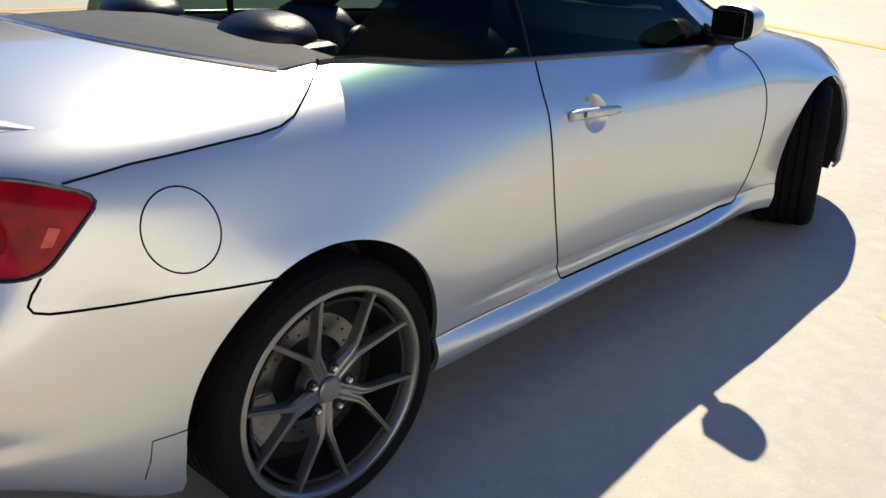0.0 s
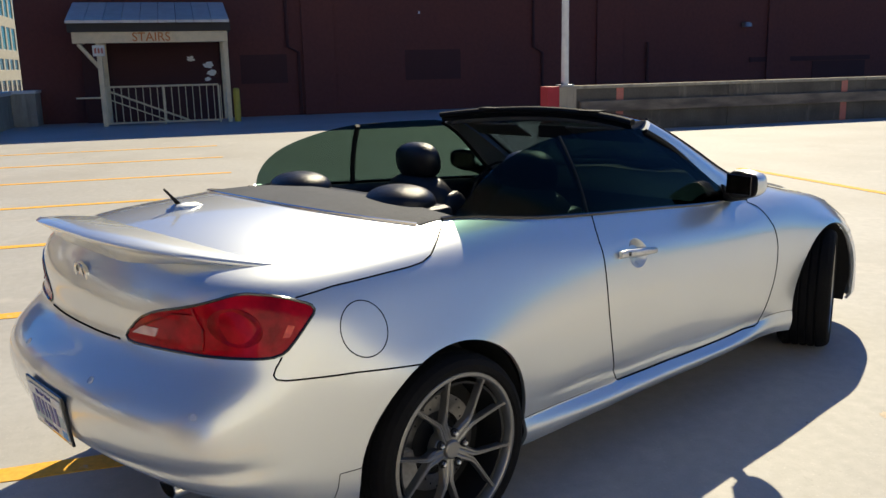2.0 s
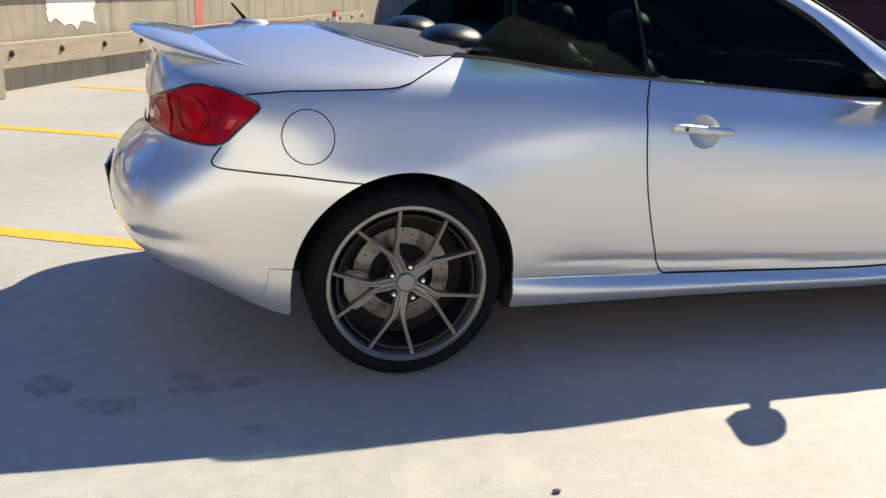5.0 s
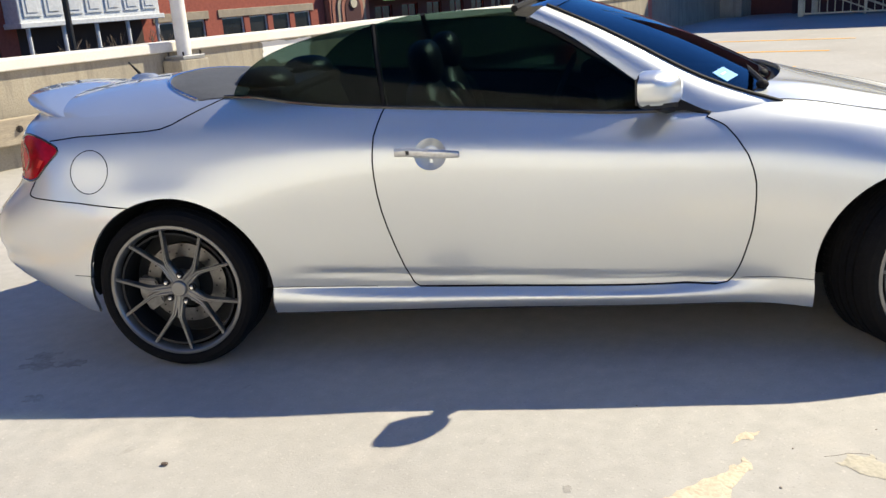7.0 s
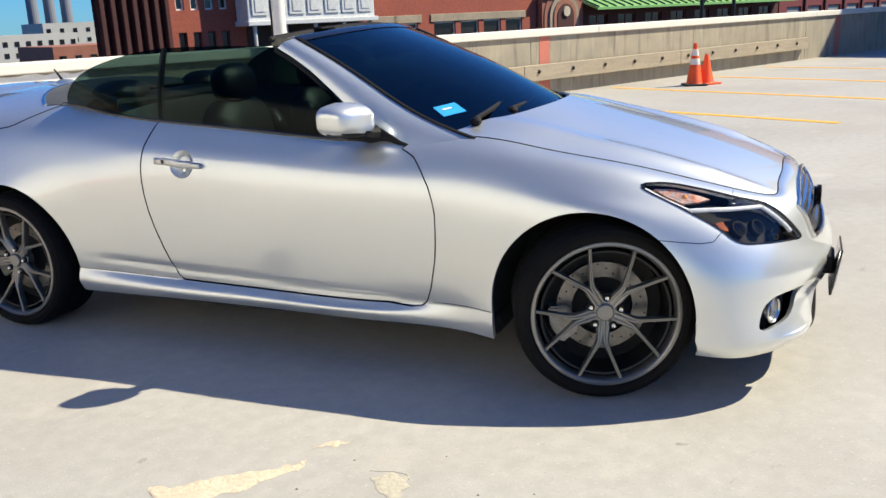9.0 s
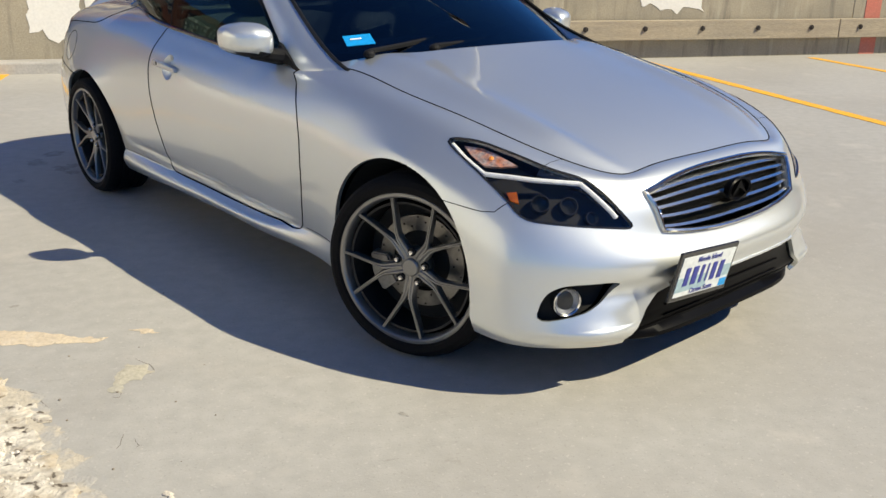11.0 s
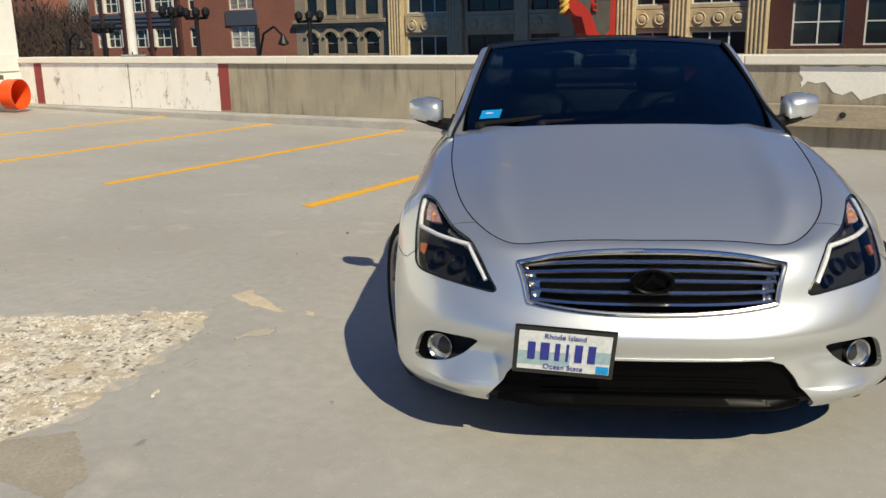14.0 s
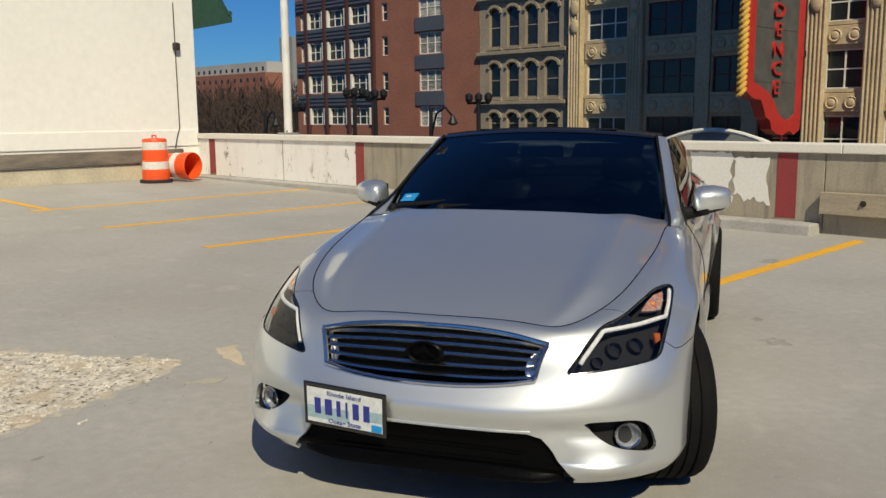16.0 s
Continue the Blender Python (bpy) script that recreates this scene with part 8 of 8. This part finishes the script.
# ---------------------------------------------------------------- loose things on the deck
def traffic_cone(place, height, label, bands=True):
    root = thing("traffic_cone", place, label, "traffic cone", "traffic cones")
    part("base", box(-0.19, 0.19, -0.19, 0.19, 0, 0.035, bevel=0.012), ORANGE if not bands else RUBBER_BLACK, root)
    k = height / 0.72
    part("cone", add_lathe(bmesh.new(), [(0.145, 0.035), (0.135, 0.05), (0.030, height), (0.022, height), (0.12, 0.05), (0.13, 0.035)], sides=28, closed=True), ORANGE, root, smooth=True, sharp=40)
    if bands:
        for z0, z1 in ((0.36, 0.46), (0.51, 0.62)):
            r = lambda z: 0.135 + (0.030 - 0.135) * (z - 0.05) / (height - 0.05) + 0.002
            part("reflective_band", add_lathe(bmesh.new(), [(r(z0 * k), z0 * k), (r(z1 * k), z1 * k), (r(z1 * k) - 0.003, z1 * k), (r(z0 * k) - 0.003, z0 * k)], sides=28, closed=True),
                 REFLECT_WHITE, root, "white reflective band", smooth=True, sharp=40)


traffic_cone(pose(1.59, 12.05, 0, 0, 0, 20), 0.72, "orange traffic cone with two white bands")
traffic_cone(pose(1.76, 12.28, 0, 0, 0, 50), 0.52, "plain orange traffic cone beside the banded one", False)


def traffic_drum(place, label, base=True):
    root = thing("traffic_drum", place, label, "traffic drum", "traffic drums")
    prof = [(0.29, 0.0), (0.295, 0.05), (0.285, 0.06), (0.285, 0.26), (0.275, 0.27), (0.275, 0.47), (0.263, 0.48), (0.263, 0.68), (0.252, 0.69), (0.252, 0.90), (0.235, 0.93), (0.10, 0.945)]
    shell = prof + [(0.09, 0.93), (0.225, 0.91), (0.24, 0.69), (0.28, 0.0)]
    part("barrel", add_lathe(bmesh.new(), shell, sides=36, closed=True), ORANGE, root, smooth=True, sharp=40)
    for z0, z1, r in ((0.29, 0.45, 0.277), (0.70, 0.86, 0.2545)):
        part("reflective_band", add_lathe(bmesh.new(), [(r, z0), (r, z1), (r - 0.004, z1), (r - 0.004, z0)], sides=36, closed=True), REFLECT_WHITE, root, "white reflective band", smooth=True, sharp=40)
    part("handle", tube([(-0.09, 0, 0.93), (-0.085, 0, 1.0), (0.085, 0, 1.0), (0.09, 0, 0.93)], 0.014, 8), ORANGE, root)
    if base:
        part("foot_ring", add_lathe(bmesh.new(), [(0.285, 0.0), (0.34, 0.0), (0.34, 0.06), (0.30, 0.07)], sides=32, closed=True), RUBBER_BLACK, root)


traffic_drum(at_lot(-0.33, 1.02, deck_height(-0.33)), "upright orange traffic drum with white bands")
traffic_drum(at_lot(-0.13, 0.42, deck_height(-0.4) + 0.335) @ pose(0, 0, 0, 0, -90, 20) @ pose(0, 0, -0.2), "orange traffic drum lying on its side, open end out", False)

BUFF = mat("buff_bare_patch", (0.63, 0.53, 0.385), 0.92, second=(0.53, 0.44, 0.33), scale=7, amount=0.8, grain=60, grain_amount=0.1, bump=0.4, bump_scale=80)
OLIVE = mat("olive_bare_patch", (0.48, 0.44, 0.34), 0.92, second=(0.42, 0.40, 0.34), scale=7, amount=0.8, grain=60, grain_amount=0.1, bump=0.3, bump_scale=80)
RIM = mat("worn_pale_rim", (0.56, 0.50, 0.40), 0.92, second=(0.48, 0.43, 0.34), scale=7, amount=0.8, grain=60, grain_amount=0.12, bump=0.4, bump_scale=80)
add_layer(RIM, (0.42, 0.40, 0.365), 6.0, 0.44, 0.52)
CRUMBLE = mat("crumbling_concrete", (0.72, 0.67, 0.57), 0.95, second=(0.36, 0.31, 0.24), scale=13, amount=1.0, grain=45, grain_amount=0.25, bump=0.9, bump_scale=45)
add_layer(CRUMBLE, (0.10, 0.08, 0.06), 26, 0.57, 0.62, (1, 1, 1), 0.95)
add_layer(CRUMBLE, (0.56, 0.46, 0.32), 3.5, 0.50, 0.60, (1, 1, 1), 0.75)
add_layer(BUFF, (0.66, 0.58, 0.47), 12.0, 0.55, 0.66, (1, 1, 1), 0.45)
DAMP = mat("damp_stain", (0.33, 0.295, 0.23), 0.9, second=(0.39, 0.36, 0.30), scale=6, amount=0.8)
FAINT = mat("faint_stain", (0.28, 0.265, 0.235), 0.8, second=(0.42, 0.405, 0.375), scale=16, amount=0.9, grain=60, grain_amount=0.15)
OIL = mat("oil_stain", (0.26, 0.245, 0.215), 0.85, second=(0.37, 0.355, 0.325), scale=16, amount=0.9)
CRACK = mat("crack_shadow", (0.22, 0.20, 0.17), 0.95, scale=8)


def ground_patch(name, outline, material, height, rough, label, seed, step=0.035, wobble=0.022):
    """A thin, uneven sheet with a ragged edge, bedded in the deck."""
    from mathutils.geometry import delaunay_2d_cdt
    rnd = random.Random(seed)
    edge = []
    for (x0, y0), (x1, y1) in zip(outline, outline[1:] + outline[:1]):
        n = max(2, int(math.hypot(x1 - x0, y1 - y0) / 0.015))
        for k in range(n):
            x, y = x0 + (x1 - x0) * k / n, y0 + (y1 - y0) * k / n
            ox, oy = (sum(w * noise.noise(Vector((x * q, y * q, seed + z))) for q, w in ((7, 1.0), (19, 0.7), (44, 0.45))) for z in (0.0, 40.0))
            edge.append((x + wobble * 1.5 * ox, y + wobble * 1.5 * oy))
    pts = list(edge)
    loops = [(k, (k + 1) % len(edge)) for k in range(len(edge))]
    xs, ys = [p[0] for p in outline], [p[1] for p in outline]
    x = min(xs)
    while x < max(xs):
        y = min(ys)
        while y < max(ys):
            q = (x + rnd.uniform(-1, 1) * step * 0.3, y + rnd.uniform(-1, 1) * step * 0.3)
            if inside(q, edge):
                pts.append(q)
            y += step
        x += step
    vs, es, fs, *_ = delaunay_2d_cdt([Vector(p) for p in pts], loops, [], 1, 1e-5)
    bm = bmesh.new()
    ring = len(edge)
    bv = []
    for k, v in enumerate(vs):
        border = min(math.hypot(v.x - e[0], v.y - e[1]) for e in edge) < 0.004
        z = 0.0008 if border else height + rough * (noise.noise(Vector((v.x, v.y, seed)) * 14) + 0.6 * noise.noise(Vector((v.x, v.y, seed)) * 40))
        bv.append(bm.verts.new((v.x, v.y, max(z, 0.0012))))
    for f in fs:
        try:
            bm.faces.new([bv[i] for i in f])
        except ValueError:
            pass
    ob = link_mesh(name, bm, material)
    tagged(ob, label, name.replace("_", " "), kind="structure")
    return ob


ground_patch("bare_patch", [(1.69, -1.97), (1.77, -1.89), (1.88, -1.81), (1.98, -1.735), (2.07, -1.665), (2.05, -1.76), (1.96, -1.88), (1.87, -1.98), (1.76, -2.03)], BUFF, 0.0035, 0.0006,
             "buff patch where the deck coating has flaked off", 3, 0.03, 0.022)
ground_patch("bare_patch", [(2.28, -1.66), (2.36, -1.62), (2.42, -1.635), (2.46, -1.70), (2.43, -1.735), (2.50, -1.79), (2.47, -1.82), (2.36, -1.74)], OLIVE, 0.003, 0.0006, "small buff patch where the coating has flaked", 4, 0.03, 0.022)
ground_patch("bare_patch", [(2.04, -1.56), (2.10, -1.50), (2.14, -1.49), (2.11, -1.55)], BUFF, 0.003, 0.0005, "small buff patch where the coating has flaked", 5, 0.03, 0.02)
ground_patch("crumbled_patch", [(2.10, -2.12), (2.19, -2.06), (2.33, -2.05), (2.47, -2.0), (2.62, -2.09), (2.85, -2.06), (3.02, -2.13), (3.26, -2.13), (3.45, -2.2), (3.62, -2.32), (3.5, -2.75),
                                (3.2, -3.2), (2.7, -3.5), (2.28, -3.4), (2.22, -2.95), (2.25, -2.7), (2.13, -2.4)], CRUMBLE, 0.006, 0.006, "crumbling broken concrete topping", 7, 0.028, 0.05)
ground_patch("bare_patch", [(2.02, -2.08), (2.20, -2.02), (2.42, -1.99), (2.60, -2.05), (2.86, -2.03), (3.06, -2.08), (3.30, -2.08), (3.50, -2.15), (3.70, -2.36), (3.56, -2.82), (3.22, -3.28), (2.7, -3.58),
                             (2.2, -3.46), (2.08, -2.9), (2.05, -2.4)], RIM, 0.0028, 0.0006, "buff rim round the crumbled concrete", 9, 0.06, 0.05)
ground_patch("damp_patch", [(3.50, -2.06), (3.66, -1.95), (3.83, -1.84), (3.98, -1.86), (3.9, -2.1), (3.6, -2.31)], DAMP, 0.0016, 0.0002, "brown bare stain on the deck", 8, 0.08, 0.02)


STAINS = [(-0.96, -0.97, 0.09, FAINT), (-0.73, -0.81, 0.08, FAINT), (-0.55, -0.88, 0.06, FAINT), (-0.70, -0.90, 0.07, FAINT), (-0.52, -1.22, 0.04, FAINT), (-1.15, -0.80, 0.08, FAINT),
          (1.53, -1.83, 0.018, OIL), (1.05, -3.38, 0.02, OIL), (3.575, -1.77, 0.024, OIL), (3.188, -1.183, 0.014, OIL), (0.62, 1.30, 0.10, FAINT), (0.0, 1.21, 0.06, FAINT),
          (4.6, -2.2, 0.03, OIL), (-1.9, -2.3, 0.03, OIL), (-2.6, 1.4, 0.16, FAINT), (3.5, 2.4, 0.14, FAINT), (4.4, -1.3, 0.02, OIL), (2.4, -4.3, 0.05, FAINT)]


def blot(x, y, r, seed, material, label):
    rnd = random.Random(seed)
    n = 22
    pts = []
    for k in range(n):
        t = 2 * math.pi * k / n
        q = r * (0.75 + 0.55 * noise.noise(Vector((math.cos(t) * 1.7, math.sin(t) * 1.7, seed))) + rnd.uniform(-0.12, 0.12))
        pts.append((x + q * math.cos(t) * 1.3, y + q * math.sin(t)))
    ground_patch("stain", pts, material, 0.0014, 0.0001, label, seed, max(0.03, r * 0.4), 0.015)


for k, (x, y, r, m) in enumerate(STAINS):
    blot(x, y, r, 30 + k, m, "dark blotchy stain on the deck")


def crack(points, width, label="thin crack in the concrete deck", material=None):
    bm = bmesh.new()
    path = []
    for a, b in zip(points, points[1:]):
        n = max(2, int(math.hypot(b[0] - a[0], b[1] - a[1]) / 0.03))
        for k in range(n):
            f = k / n
            x, y = a[0] + (b[0] - a[0]) * f, a[1] + (b[1] - a[1]) * f
            path.append((x + 0.012 * noise.noise(Vector((x * 17, y * 17, 1))), y + 0.012 * noise.noise(Vector((x * 17, y * 17, 7)))))
    add_tube(bm, [(x, y, 0.0005) for x, y in path], [width * (0.5 + 0.5 * abs(noise.noise(Vector((x * 9, y * 9, 3))))) for x, y in path], 6, flat=0.4)
    ob = link_mesh("crack", bm, material or CRACK)
    tagged(ob, label, "crack", "cracks", "structure")


for points in ([(2.757, -1.877), (2.80, -1.90), (2.818, -1.935)], [(2.798, -1.849), (2.844, -1.862), (2.85, -1.89)], [(1.985, -2.05), (2.06, -2.09), (2.085, -2.096)],
               [(2.26, -2.025), (2.35, -1.985), (2.44, -2.0), (2.50, -2.035)], [(2.286, -1.645), (2.36, -1.63), (2.418, -1.632), (2.45, -1.69)], [(1.855, -1.84), (1.88, -1.875), (1.90, -1.91)],
               [(2.49, -1.78), (2.52, -1.80), (2.50, -1.83)], [(1.70, -1.95), (1.73, -1.92)]):
    crack(points, 0.0017)


def rubble():
    """Pale broken chips standing up from the crumbled patch, thinning out past its edge."""
    rnd = random.Random(77)
    core = [(2.10, -2.12), (2.33, -2.05), (2.62, -2.09), (3.02, -2.13), (3.45, -2.2), (3.62, -2.32), (3.5, -2.75), (3.2, -3.2), (2.7, -3.5), (2.28, -3.4), (2.13, -2.4)]
    verts, faces = [], []
    count = 0
    while count < 4800:
        x, y = rnd.uniform(1.95, 3.8), rnd.uniform(-3.6, -1.9)
        dense_here = noise.noise(Vector((x * 4, y * 4, 2))) + 0.5 * noise.noise(Vector((x * 13, y * 13, 5)))
        if dense_here < (-0.25 if inside((x, y), core) else 0.80):
            continue
        count += 1
        r = rnd.uniform(0.003, 0.0085) * rnd.uniform(0.6, 1.5)
        turn, base = rnd.uniform(0, math.pi), len(verts)
        for z, k in ((-0.002, 1.2), (r * rnd.uniform(0.2, 0.65), rnd.uniform(0.4, 0.9))):
            for q in range(5):
                t = turn + 2 * math.pi * q / 5 + rnd.uniform(-0.3, 0.3)
                verts.append((x + r * k * math.cos(t) * 1.3, y + r * k * math.sin(t) * rnd.uniform(0.7, 1.1), 0.004 + z + rnd.uniform(-0.1, 0.1) * r))
        faces.append([base + 5 + q for q in range(5)])
        faces += [[base + q, base + (q + 1) % 5, base + 5 + (q + 1) % 5, base + 5 + q] for q in range(5)]
    me = bpy.data.meshes.new("rubble")
    me.from_pydata(verts, [], faces)
    me.materials.append(mat("pale_concrete_chips", (0.76, 0.71, 0.62), 0.95, second=(0.50, 0.44, 0.35), scale=14, amount=0.8, grain=90, grain_amount=0.2))
    tagged(new("rubble", me), "pale broken concrete chips on the crumbled patch", "rubble", kind="stuff")


rubble()


def pebbles():
    rnd = random.Random(21)
    bm = bmesh.new()
    for _ in range(80):
        if rnd.random() < 0.45:
            x, y = rnd.gauss(2.6, 0.5), rnd.gauss(-2.3, 0.35)
        else:
            x, y = rnd.uniform(-3, 6), rnd.uniform(-4.5, -1.2)
        r = rnd.uniform(0.002, 0.006)
        b = bmesh.ops.create_icosphere(bm, subdivisions=1, radius=r)
        for v in b["verts"]:
            v.co = Vector((v.co.x * rnd.uniform(0.8, 1.3) + x, v.co.y + y, v.co.z * 0.6 + r * 0.45))
    ob = link_mesh("grit", bm, mat("grit_stone", (0.30, 0.26, 0.21), 0.9, scale=30))
    tagged(ob, "loose grit and crumbs of concrete", "grit", kind="stuff")


pebbles()
chip = link_mesh("debris", pillow_shape((0.24, -1.705, 0.006), (0.013, 0.008, 0.005)), mat("dark_debris", (0.12, 0.09, 0.07), 0.9))
tagged(chip, "small dark scrap lying on the deck", "debris")


# ---------------------------------------------------------------- the deck's far side, behind the walk
rear = thing("wall_rear", LOT, "plain concrete parapet on the far side of the deck", "wall", kind="structure")
for k in range(6):
    part("panel", box(END_U + 7 * k, END_U + 7 * k + 6.99, -60.3, -60.0, -0.3, 1.0), PARAPET, rear)
